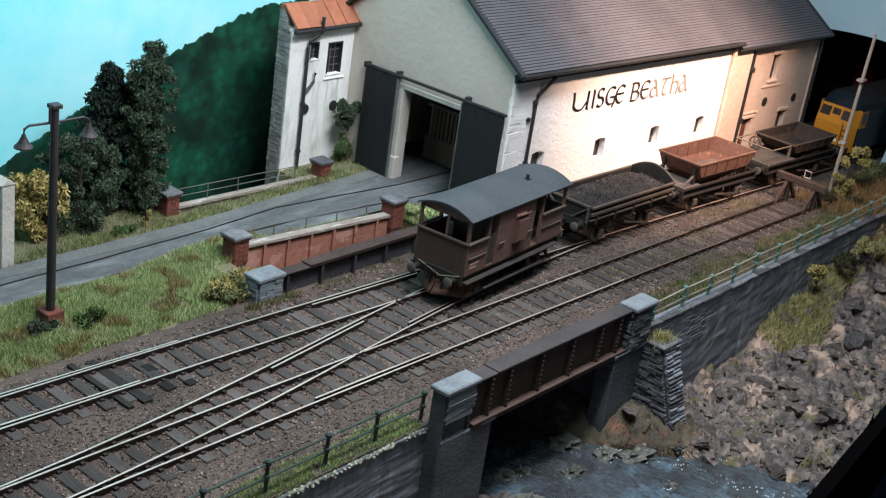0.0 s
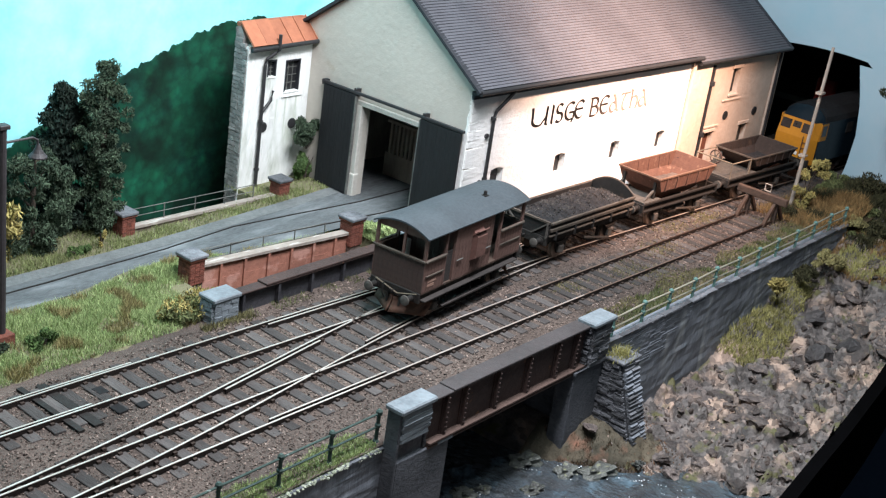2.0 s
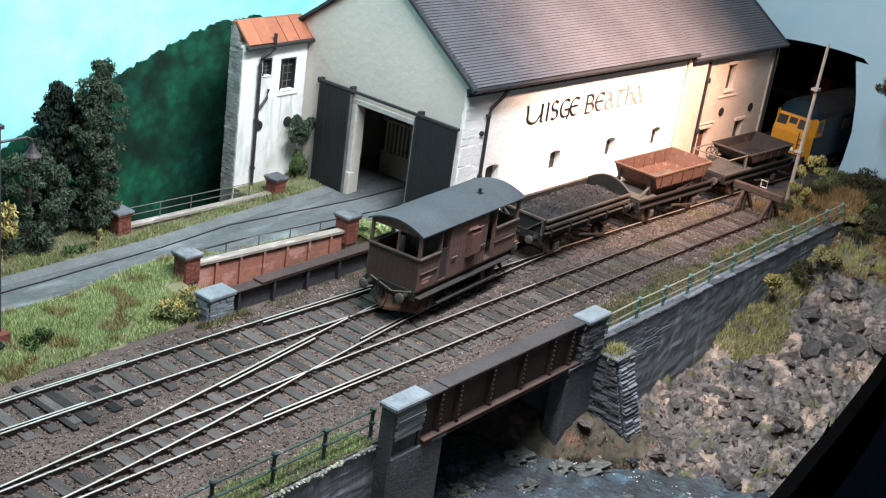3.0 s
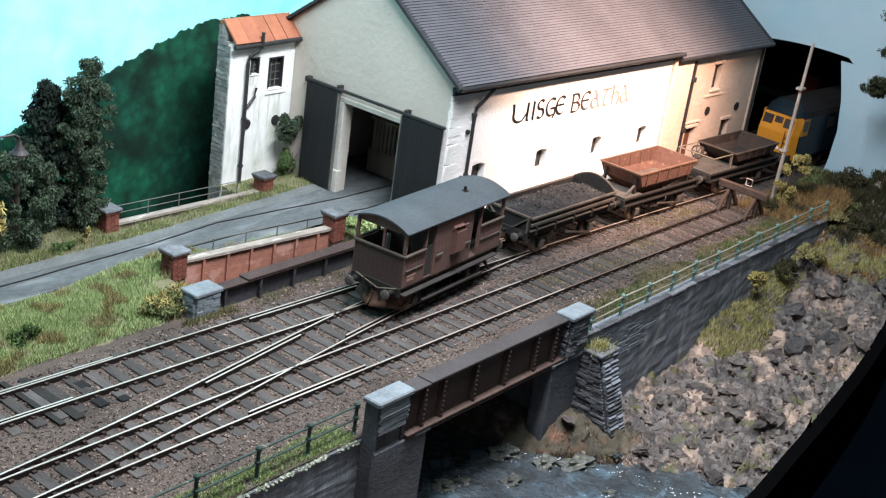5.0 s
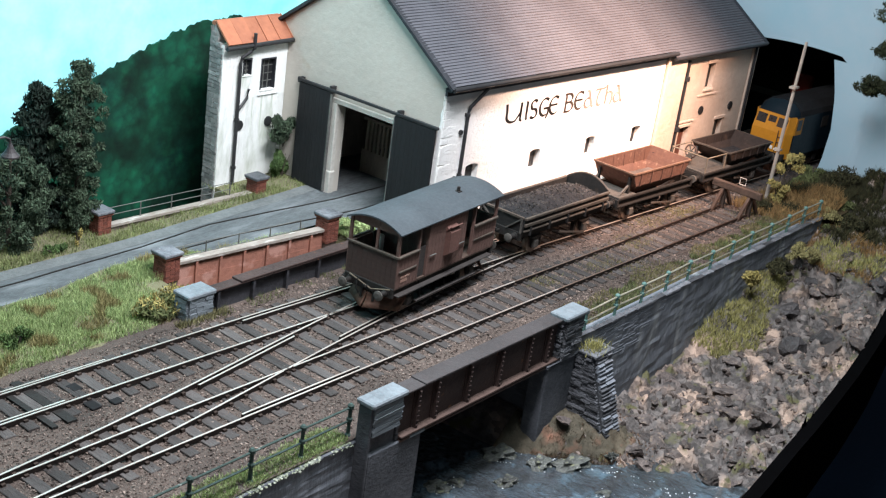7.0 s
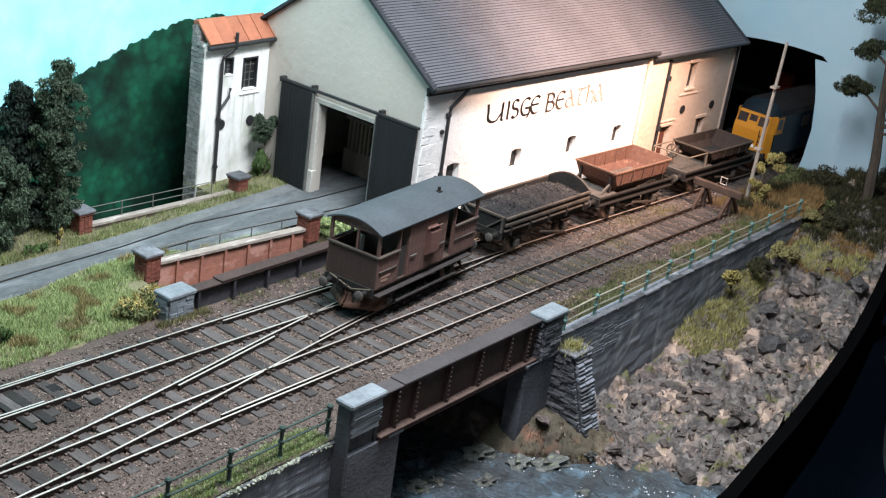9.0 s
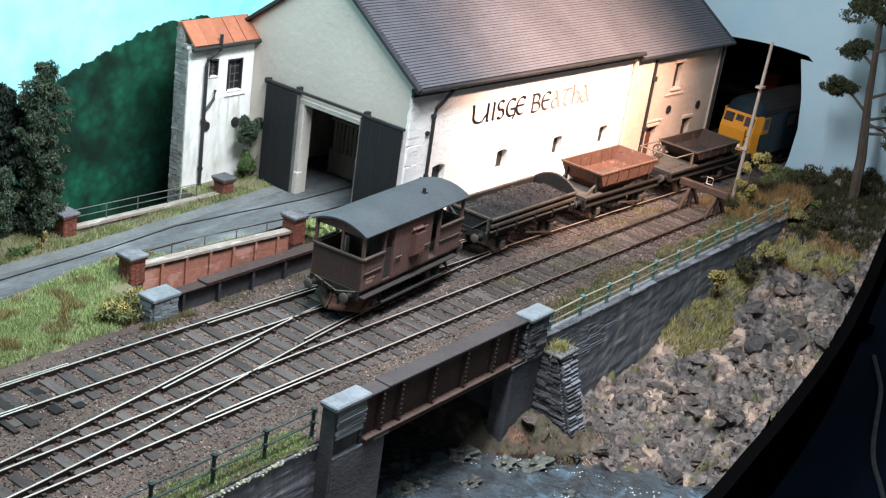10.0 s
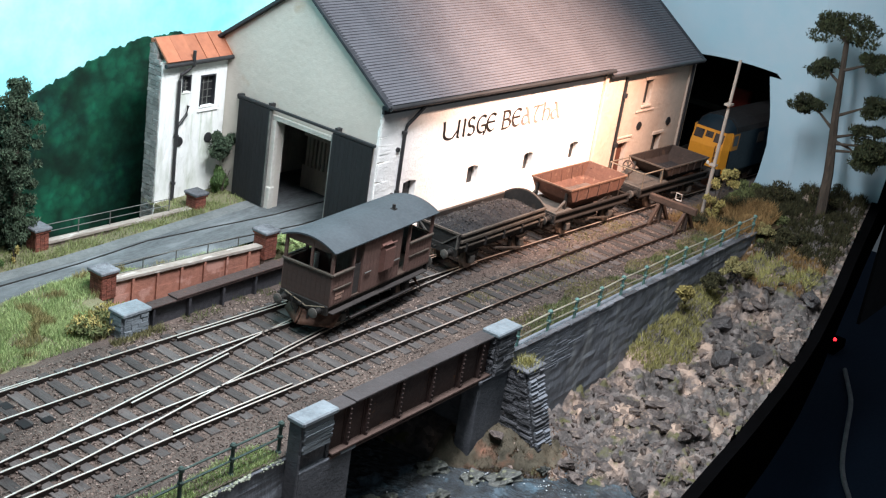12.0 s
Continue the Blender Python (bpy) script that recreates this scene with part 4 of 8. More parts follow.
kinds = [stone_mesh(1.0, 0.24, 0.09, rng, SLATE_STONE) for _ in range(5)]
x = 54.6
while x < 79.2:
    w = rng.uniform(0.9, 1.5)
    piece("coping_stone", rng.choice(kinds), right, (x + w / 2, -3.55, -0.04), (0, 0, 0), (w * 0.98, 1, 1))
    x += w
kinds = [stone_mesh(1.0, 0.26, 0.05, rng, ABUTMENT) for _ in range(4)]
x = 25.0
while x < 41.5:
    w = rng.uniform(0.9, 1.6)
    piece("coping_stone", rng.choice(kinds), left, (x + w / 2, -2.93, -0.37), (0, 0, 0), (w * 0.98, 1, 1))
    x += w
rim = Shape()
for i in range(900):
    x = rng.uniform(28, 41.6)
    y = -2.98 + rng.gauss(0, 0.06)
    if wobble(x, 0, 0.7, 4) > -0.3:
        rim.lump((x, y, -0.33 + rng.uniform(-0.06, 0.02)), rng.uniform(0.02, 0.075), rng, 0.5, 1, 0.7)
solid("wall_top_moss", rim, mat("pale_lichen", (0.36, 0.38, 0.32), (0.14, 0.17, 0.10), 0.95, 6, 1.2, 0.5, island_var=0.5), "pale lichen and moss along the top of the wall", "moss", kind="stuff", tidy=False)
# flat courses that show on the right wall near the bridge
kinds = [stone_mesh(1.0, 0.14, 1.0, rng, WALL_STONE) for _ in range(6)]
for k in range(15):
    x, z = 55.7 + rng.uniform(0, 0.3), -0.20 - 0.125 * k
    end = 61.5 - 0.15 * k + rng.uniform(-1.8, 1.8)
    while x < end:
        w = rng.uniform(0.6, 1.7)
        if rng.random() < 0.85:
            piece("stone", rng.choice(kinds), right, (x + w / 2, -3.556 - 0.0033 * k + rng.uniform(-0.006, 0.006), z), (0.03, 0, 0), (w * 0.99, 1, 0.121))
        x += w

# front bridge girder
gird = thing("bridge_girder", "brown riveted plate girder bridge parapet", "bridge", kind="structure")
part("web_plate", Shape().box(43.4, 53.3, -3.42, -3.32, -0.5, 1.15), GIRDER, gird)
part("top_flange", Shape().box(44.5, 53.2, -3.64, -2.92, 1.15, 1.25, 0.02), GIRDER_TOP, gird, "grey-topped flange plate")
part("top_flange", Shape().box(43.45, 44.5, -3.62, -2.94, 1.12, 1.2, 0.02), GIRDER_TOP, gird, "grey-topped flange plate")
part("bottom_flange", Shape().box(43.4, 53.3, -3.70, -3.05, -0.56, -0.47, 0.015), LIP, gird, "rust-streaked bottom flange")
part("bottom_flange", Shape().box(43.4, 53.3, -3.66, -3.1, -0.72, -0.62, 0.015), LIP, gird, "rust-streaked bottom flange")
for x in (44.3, 45.35, 47.25, 49.2, 51.1, 52.4):
    part("stiffener", Shape().box(x - 0.06, x + 0.06, -3.60, -3.42, -0.47, 1.15).box(x - 0.14, x + 0.14, -3.46, -3.415, -0.47, 1.15), GIRDER, gird)
rv = Shape().lathe([(0.045, 0), (0.04, -0.03), (0.018, -0.05)], (0, 0, 0), "y", 6).mesh("rivet", GIRDER)
for x in (44.3, 45.35, 47.25, 49.2, 51.1, 52.4):
    for k in range(8):
        piece("rivet", rv, gird, (x, -3.6, -0.35 + k * 0.19))
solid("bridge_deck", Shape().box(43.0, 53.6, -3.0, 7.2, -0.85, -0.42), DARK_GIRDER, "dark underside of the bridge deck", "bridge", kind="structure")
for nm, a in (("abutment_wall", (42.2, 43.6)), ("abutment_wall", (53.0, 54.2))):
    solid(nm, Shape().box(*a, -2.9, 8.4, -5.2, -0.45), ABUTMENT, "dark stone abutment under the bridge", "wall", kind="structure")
# black sheet closes the culvert in place of its deep shade
solid("tunnel_back", Shape().box(43.6, 53.0, 8.2, 8.4, -5.2, -0.45), DARK, "black sheet standing for the shade deep in the culvert", "wall", kind="structure")

# rear girder with stone end blocks
g2 = thing("rear_girder", "black plate girder parapet with a flat brown top", "bridge", kind="structure")
part("web_plate", Shape().box(44.2, 54.9, 7.20, 7.32, -0.4, 0.70), DARK_GIRDER, g2)
part("top_flange", Shape().box(44.25, 54.8, 6.98, 7.52, 0.66, 0.74, 0.02), GIRDER, g2)
part("top_plate", Shape().box(45.7, 53.4, 6.96, 7.54, 0.75, 0.83, 0.02), GIRDER, g2)
for x in (44.6, 46.5, 48.4, 50.3, 52.2, 54.2):
    part("stiffener", Shape().box(x - 0.06, x + 0.06, 7.02, 7.2, -0.4, 0.66), DARK_GIRDER, g2)
for a, b in ((42.95, 44.3), (54.75, 55.95)):
    blk = thing("end_block", "squared grey stone block with pale blue cap", "block", group="girder end blocks", kind="structure")
    part("core", Shape().box(a + 0.08, b - 0.08, 7.02, 7.72, -0.5, 0.66), SLATE_STONE, blk)
    part("cap", Shape().box(a - 0.04, b + 0.04, 6.88, 7.84, 0.68, 0.86, 0.04), CAP_STONE, blk, "pale blue-grey cap stone")
    stone_faces(blk, a + 0.08, b - 0.08, 7.02, 7.72, -0.4, 0.68, 0.17, 0.42, CAP_STONE, rng, "flr", 0.09)


# brick piers along the road
def brick_pier(x, y, w, z0, z1, label, capw=0.12):
    p = thing("brick_pier", label, "pier", (x, y, z0), group="brick road piers", kind="structure")
    H = z1 - z0
    part("core", Shape().box(-w / 2 + 0.03, w / 2 - 0.03, -w / 2 + 0.03, w / 2 - 0.03, -0.3, H - 0.1), MORTAR, p)
    part("cap", Shape().box(-w / 2 - capw, w / 2 + capw, -w / 2 - capw, w / 2 + capw, H - 0.14, H, 0.03), SLATE_STONE, p, "grey stone cap")
    part("string_course", Shape().box(-w / 2 - 0.07, w / 2 + 0.07, -w / 2 - 0.07, w / 2 + 0.07, H - 0.24, H - 0.14, 0.01), BRICK, p)
    me = Shape().box(-0.5, 0.5, -0.04, 0.04, 0, 1).mesh("brick", BRICK)
    k, z = 0, -0.05
    while z < H - 0.3:
        n = 3
        for side in range(4):
            for i in range(n):
                u = -w / 2 + (i + 0.5) * w / n
                at = [(u, -w / 2 + 0.02, z), (w / 2 - 0.02, u, z), (u, w / 2 - 0.02, z), (-w / 2 + 0.02, u, z)][side]
                piece("brick", me, p, at, (0, 0, side * math.pi / 2), (w / n * 0.93, 1, 0.085))
        z += 0.10
    return p


brick_pier(44.95, 10.6, 0.74, -0.2, 1.02, "red brick pier with a grey cap by the verge")
brick_pier(53.55, 9.72, 0.74, -0.1, 1.22, "red brick pier with a grey cap near the shed")
brick_pier(45.65, 15.9, 0.66, -0.2, 0.92, "red brick pier with a grey cap behind the road")
brick_pier(54.5, 15.4, 0.66, -0.1, 1.02, "red brick pier with a grey cap beside the white tower")

# faded parapet between the front piers
par = thing("road_parapet", "faded red parapet wall with a weathered coping", "parapet", kind="structure")
P0, P1 = Vector((45.35, 10.45, 0)), Vector((53.2, 9.7, 0))
dirv = (P1 - P0).normalized()
nor = Vector((dirv.y, -dirv.x, 0))
part("wall_panel", Shape().beam(P0 + Vector((0, 0, 0.05)), P1 + Vector((0, 0, 0.05)), 0.18, 0.72).beam(P0 + Vector((0, 0, -0.9)), P1 + Vector((0, 0, -0.9)), 0.2, 1.2), PARAPET, par)
part("coping", Shape().beam(P0 + Vector((0, 0, 0.46)), P1 + Vector((0, 0, 0.46)), 0.42, 0.12), GREY_COPING, par, "pale weathered timber coping")
for i in range(6):
    c = P0 + dirv * (0.9 + i * 1.25) + nor * 0.12
    part("pilaster", Shape().beam(c + Vector((0, 0, -1.2)), c + Vector((0, 0, 0.4)), 0.14, 0.12, up=dirv), PARAPET, par)

low = thing("low_wall", "low wall with pale weathered coping behind the road", "wall", kind="structure")
Q0, Q1 = Vector((46.0, 15.85, 0)), Vector((54.2, 15.45, 0))
part("wall_panel", Shape().beam(Q0 + Vector((0, 0, -0.12)), Q1 + Vector((0, 0, -0.02)), 0.22, 0.3), MORTAR, low)
part("coping", Shape().beam(Q0 + Vector((0, 0, 0.08)), Q1 + Vector((0, 0, 0.16)), 0.36, 0.12), GREY_COPING, low, "grey weathered timber coping")


def post_rail(name, label, posts, z0, z1, heights, r=0.028, m=FENCE_GREY, mr=None):
    f = thing(name, label, "railing")
    for p in posts:
        part("post", Shape().rod([(*p, z0), (*p, z1)], r, 8), m, f)
    for h in heights:
        part("rail", Shape().rod([(*p, h) for p in posts], r * 0.75, 6), mr or m, f)
    return f


post_rail("road_railing", "thin grey post and rail fence on the road edge", [(45.4 + 1.72 * i, 10.85 - 0.165 * 1.0 * i) for i in range(5)], -0.2, 0.95, (0.45, 0.92))
post_rail("back_railing", "thin grey post and rail fence on the low wall", [(46.1 + 1.72 * i, 15.95 - 0.08 * i) for i in range(5)], -0.1, 0.86, (0.5, 0.84))


# green railings on the retaining walls
def iron_railing(xs, y, zb, zt, label, paint, rail_paint):
    f = thing("iron_railing", label, "railing", group="green iron railings")
    me_post = Shape().lathe([(0.06, 0), (0.06, 0.12), (0.035, 0.18), (0.035, 0.50), (0.055, 0.54), (0.055, 0.62), (0.035, 0.66), (0.035, 0.9), (0.06, 0.93), (0.06, 1.02), (0.03, 1.07)], (0, 0, 0), "z", 8).mesh("post", paint)
    for x in xs:
        piece("post", me_post, f, (x, y(x), zb), (0, 0, 0), (1.9, 1.9, (zt - zb) / 1.07))
    for h in (0.55, 0.95):
        part("rail", Shape().rod([(x, y(x), zb + h * (zt - zb) / 1.07) for x in xs], 0.04, 6), rail_paint, f, "thin worn handrail")
    return f


iron_railing([25.4, 27.7, 30.0, 32.3, 34.75, 37.25, 39.5, 41.75], lambda x: -2.66, -0.38, 0.98, "green iron post and rail fence beside the grassy siding edge", DARK_GREEN_IRON, DARK_GREEN_IRON)
iron_railing([55.3] + [57.8 + 2.16 * i for i in range(10)] + [79.2], lambda x: -3.36 + 0.03 * math.sin(x), -0.2, 1.0, "green iron post and rail fence above the rocky bank", GREEN_IRON, RAIL_IRON)

# ---------------------------------------------------------------- the distillery shed
shed = thing("distillery_shed", "large rendered goods shed with slate roof and open black doors", "building", kind="structure")
GX, WY, EAVE, RIDGE_Y, RIDGE_Z = 57.4, 6.85, 7.52, 12.2, 11.75
XE = 75.75
SKEW = -0.055          # the long walls run askew, beside the curving line
wins = [(59.5, 60.42), (64.42, 65.28), (69.2, 70.02), (73.5, 74.35)]
WZ0, WZ1 = 2.3, 3.38
us = sorted({GX + 0.02, XE, *[v for w in wins for v in w]})
part("wall", Shape().holed(us, [-0.5, WZ0, WZ1, EAVE], lambda u, v: WZ0 < v < WZ1 and any(a < u < b for a, b in wins), 0.5, lambda u, v, d: (u, WY + d, v)), STUCCO, shed, "whitewashed rough render over stone")
for a, b in wins:
    w = part("window", Shape().box(a - 0.02, b + 0.02, WY + 0.33, WY + 0.37, WZ0 - 0.02, WZ1 + 0.02), GLASS, shed, "small deep-set dark window")
    part("window_sill", Shape().box(a - 0.04, b + 0.04, WY - 0.012, WY + 0.3, WZ0 - 0.1, WZ0 - 0.002, 0.01), STUCCO, w, "white sill")
    part("window_frame", Shape().box((a + b) / 2 - 0.025, (a + b) / 2 + 0.025, WY + 0.30, WY + 0.33, WZ0, WZ1).box(a, b, WY + 0.30, WY + 0.33, 2.82, 2.87), VERGE, w)
    part("lintel", Shape().prism([(a, WZ1), (a, WZ1 - 0.10)] + [(a + (b - a) * i / 8, WZ1 - 0.10 + 0.08 * math.sin(math.pi * i / 8)) for i in range(1, 8)] + [(b, WZ1 - 0.10), (b, WZ1)], WY + 0.006, WY + 0.25, "y"), STUCCO, w)

# gable with the doorway
OY0, OY1, OZ = 9.45, 13.2, 4.85


def gable_top(y):
    return RIDGE_Z - 0.14 - abs(RIDGE_Y - y) * (0.715 if y < RIDGE_Y else 0.70)


sh = Shape()
poly = [(WY - 0.001, -0.5), (OY0, -0.5), (OY0, OZ), (OY1, OZ), (OY1, -0.5), (17.4, -0.5), (17.4, gable_top(17.4)), (RIDGE_Y, gable_top(RIDGE_Y)), (WY - 0.001, gable_top(WY))]
lo = [sh.bm.verts.new((GX, a, b)) for a, b in poly]
hi = [sh.bm.verts.new((GX + 0.5, a, b)) for a, b in poly]
for quad in ((0, 1, 2, 8), (2, 3, 7, 8), (3, 4, 5, 6), (3, 6, 7)):
    sh.bm.faces.new([lo[i] for i in quad])
    sh.bm.faces.new([hi[i] for i in quad][::-1])
for i in range(len(poly)):
    j = (i + 1) % len(poly)
    sh.bm.faces.new((lo[i], lo[j], hi[j], hi[i]))
part("gable_wall", sh, GABLE, shed, "smooth grey-cream rendered gable")
kinds = [stone_mesh(1.0, 0.16, 1.0, rng, STUCCO) for _ in range(5)]
z = -0.4
k = 0
while z < 7.1:
    h = rng.uniform(0.32, 0.5)
    w = 0.95 if k % 2 else 0.6
    piece("quoin_stone", rng.choice(kinds), shed, (GX + (1.5 - w) / 2, WY + 0.05, z), (0, 0, 0), (1.5 - w, 1, h * 0.96))
    z += h
    k += 1
edge = [(7.5, -0.5)] + [(lerp(zz, [(0, 7.45), (2, 7.3), (4, 7.12), (6, 6.98), (6.9, 6.88)]) + rng.uniform(-0.05, 0.05), zz) for zz in steps(0, 6.8, 0.34)]
part("whitewash_strip", Shape().prism([(WY - 0.004, -0.5)] + edge + [(WY - 0.004, 6.95)], GX - 0.03, GX + 0.02, "x"), STUCCO, shed, "rough whitewashed corner of the gable")
# rough plinth courses along the foot of the long wall
kinds = [stone_mesh(1.0, 0.18, 1.0, rng, STUCCO) for _ in range(6)]
for row, z in enumerate((-0.35, -0.05, 0.24, 0.50, 0.74)):
    x = 58.3 + (row % 2) * 0.4
    while x < XE - 0.1:
        w = min(rng.uniform(0.6, 1.2), XE - x)
        piece("plinth_stone", rng.choice(kinds), shed, (x + w / 2, WY + 0.03 + 0.012 * row, z), (0, 0, 0), (w * 0.97, 1, 0.27 - 0.01 * row))
        x += w
# door surround, leaves and their rail
part("door_jamb", Shape().box(GX - 0.14, GX + 0.12, OY1 - 0.02, OY1 + 0.36, 0.1, OZ, 0.03).box(GX - 0.2, GX + 0.16, OY1 - 0.06, OY1 + 0.42, 0.1, 1.42, 0.05), STONE_TRIM, shed, "white stone jamb with a stepped foot")
part("door_jamb", Shape().box(GX - 0.14, GX + 0.52, OY0 - 0.24, OY0 + 0.02, 0.1, OZ, 0.03), STONE_TRIM, shed, "white stone jamb")
part("door_lintel", Shape().box(GX - 0.12, GX + 0.12, OY0 - 0.24, OY1 + 0.36, OZ, OZ + 0.24, 0.03), STONE_TRIM, shed, "white lintel")
part("door_rail", Shape().box(GX - 0.34, GX - 0.2, 6.82, 15.75, 5.40, 5.54, 0.02).box(GX - 0.3, GX + 0.01, 9.12, 9.3, 5.3, 5.66).box(GX - 0.3, GX + 0.01, 13.45, 13.62, 5.3, 5.66).box(GX - 0.3, GX + 0.01, 15.55, 15.75, 5.3, 5.56), PIPE, shed, "black sliding door rail")
for a, b, lab in ((13.45, 15.58, "black boarded sliding door slid open"), (6.95, 9.4, "black boarded sliding door slid open")):
    d = part("door", Shape().box(GX - 0.3, GX - 0.2, a, b, 0.32, 5.38, 0.02), DOOR, shed, lab)
    n = 9
    for i in range(n):
        u = a + (b - a) * i / n
        part("board", Shape().box(GX - 0.335, GX - 0.29, u + 0.005, u + (b - a) / n - 0.005, 0.34, 5.36), DOOR, d)
    part("edge_strip", Shape().box(GX - 0.34, GX - 0.19, (b if a < 8 else a) - 0.03, (b if a < 8 else a) + 0.03, 0.32, 5.3), FENCE_GREY, d, "grey metal edge")
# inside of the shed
# back wall coloured black for the unlit depth of the shed
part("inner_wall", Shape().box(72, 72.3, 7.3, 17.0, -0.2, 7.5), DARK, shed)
part("inner_wall", Shape().box(58.0, 72, 17.0, 17.3, -0.2, 8.2), SHED_WOOD, shed)
part("inner_floor", Shape().box(57.5, 72, 7.2, 17.0, -0.3, 0.24), ROAD, shed)
st = part("stall", Shape().box(61.2, 61.35, 10.2, 14.9, 0.25, 1.5), SHED_WOOD, shed, "dusty timber stall with a slatted top")
for i in range(12):
    part("slat", Shape().box(61.2, 61.32, 11.6 + i * 0.27, 11.73 + i * 0.27, 1.5, 3.1), SHED_WOOD, st)
part("top_rail", Shape().box(61.15, 61.37, 10.9, 14.9, 3.1, 3.25), SHED_WOOD, st)
part("stall_post", Shape().box(61.0, 61.4, 10.2, 10.6, 0.25, 3.6), SHED_WOOD, st)
part("crate", Shape().box(60.2, 61.0, 10.0, 10.8, 0.25, 1.2, 0.03), SHED_WOOD, shed)


# slate roof in overlapping courses
def slate_slope(parent, x0, x1, y0, z0, y1, z1, m, n, name="roof", thick=0.05):
    sh = Shape()
    dy, dz = (y1 - y0) / n, (z1 - z0) / n
    L = math.hypot(dy, dz)
    ny, nz = -dz / L * thick * (1 if dy > 0 else -1), abs(dy) / L * thick
    xs = steps(x0, x1, 0.8)
    rows = []
    for i in range(n):
        for f, t in ((0.0, 0.0), (0.0, 1.0), (1.0, 0.15)):
            row = []
            for x in xs:
                k = t * (1 + 0.35 * wobble(x, i, 2.3, 2)) if t > 0.5 else t
                row.append(sh.bm.verts.new((x, y0 + dy * (i + f) + ny * k, z0 + dz * (i + f) + nz * k)))
            rows.append(row)
    for a, b in zip(rows, rows[1:]):
        for k in range(len(xs) - 1):
            sh.bm.faces.new((a[k], a[k + 1], b[k + 1], b[k]) if dy > 0 else (b[k], b[k + 1], a[k + 1], a[k]))
    return part(name, sh, m, parent, "grey slate roof laid in fine courses", tidy=False)


slate_slope(shed, GX - 0.16, XE, 6.40, EAVE - 0.02, RIDGE_Y, RIDGE_Z, SLATES, 44)
slate_slope(shed, GX - 0.16, XE, 17.7, gable_top(17.7) + 0.15, RIDGE_Y, RIDGE_Z, SLATES, 30)
part("bargeboard", Shape().beam((GX - 0.15, 6.30, EAVE - 0.12), (GX - 0.15, RIDGE_Y, RIDGE_Z - 0.06), 0.14, 0.34, up=(1, 0, 0)), VERGE, shed, "black bargeboard")
part("bargeboard", Shape().beam((GX - 0.15, 17.8, gable_top(17.8) + 0.05), (GX - 0.15, RIDGE_Y, RIDGE_Z - 0.06), 0.14, 0.34, up=(1, 0, 0)), VERGE, shed, "black bargeboard")
# eaves underside; the second black box stands for the shadow on the wall
part("soffit", Shape().box(GX - 0.12, XE, 6.44, WY - 0.004, EAVE - 0.30, EAVE - 0.14).box(GX - 0.1, XE, WY - 0.14, WY - 0.006, EAVE - 0.52, EAVE - 0.30), VERGE, shed)
part("gutter", Shape().rod([(GX - 0.2, 6.30, EAVE - 0.12), (XE + 0.1, 6.30, EAVE - 0.12)], 0.12, 10), PIPE, shed, "black iron gutter")
py = WY - 0.10
part("drainpipe", Shape().rod([(59.75, 6.36, EAVE - 0.25), (59.45, 6.55, EAVE - 0.75), (59.1, py, EAVE - 1.25), (59.0, py, EAVE - 1.6), (58.97, py, -0.15)], 0.085, 10).rod([(58.97, py, 5.85), (58.97, py, 6.0)], 0.13, 10).rod([(58.97, py, 2.9), (58.97, py, 3.05)], 0.12, 10).rod([(58.97, py, 0.75), (58.97, py, 0.95)], 0.14, 10).rod([(58.72, py, 5.1), (58.72, WY + 0.03, 5.1)], 0.12, 8).rod([(58.7, py, 2.85), (58.7, WY + 0.03, 2.85)], 0.1, 8).rod([(58.7, py, 0.85), (58.7, WY + 0.03, 0.85)], 0.12, 8), PIPE, shed, "black iron drainpipe with collars")
part("ridge_tiles", Shape().rod([(GX - 0.18, RIDGE_Y, RIDGE_Z + 0.02), (XE, RIDGE_Y, RIDGE_Z + 0.02)], 0.14, 8), SLATES, shed)


# painted round-hand letters on the long wall
def bow(cx, cy, rx, ry, a0, a1, n=14):
    """Part of an oval, angles in degrees."""
    return [(cx + rx * math.cos(radians(a0 + (a1 - a0) * i / n)), cy + ry * math.sin(radians(a0 + (a1 - a0) * i / n))) for i in range(n + 1)]


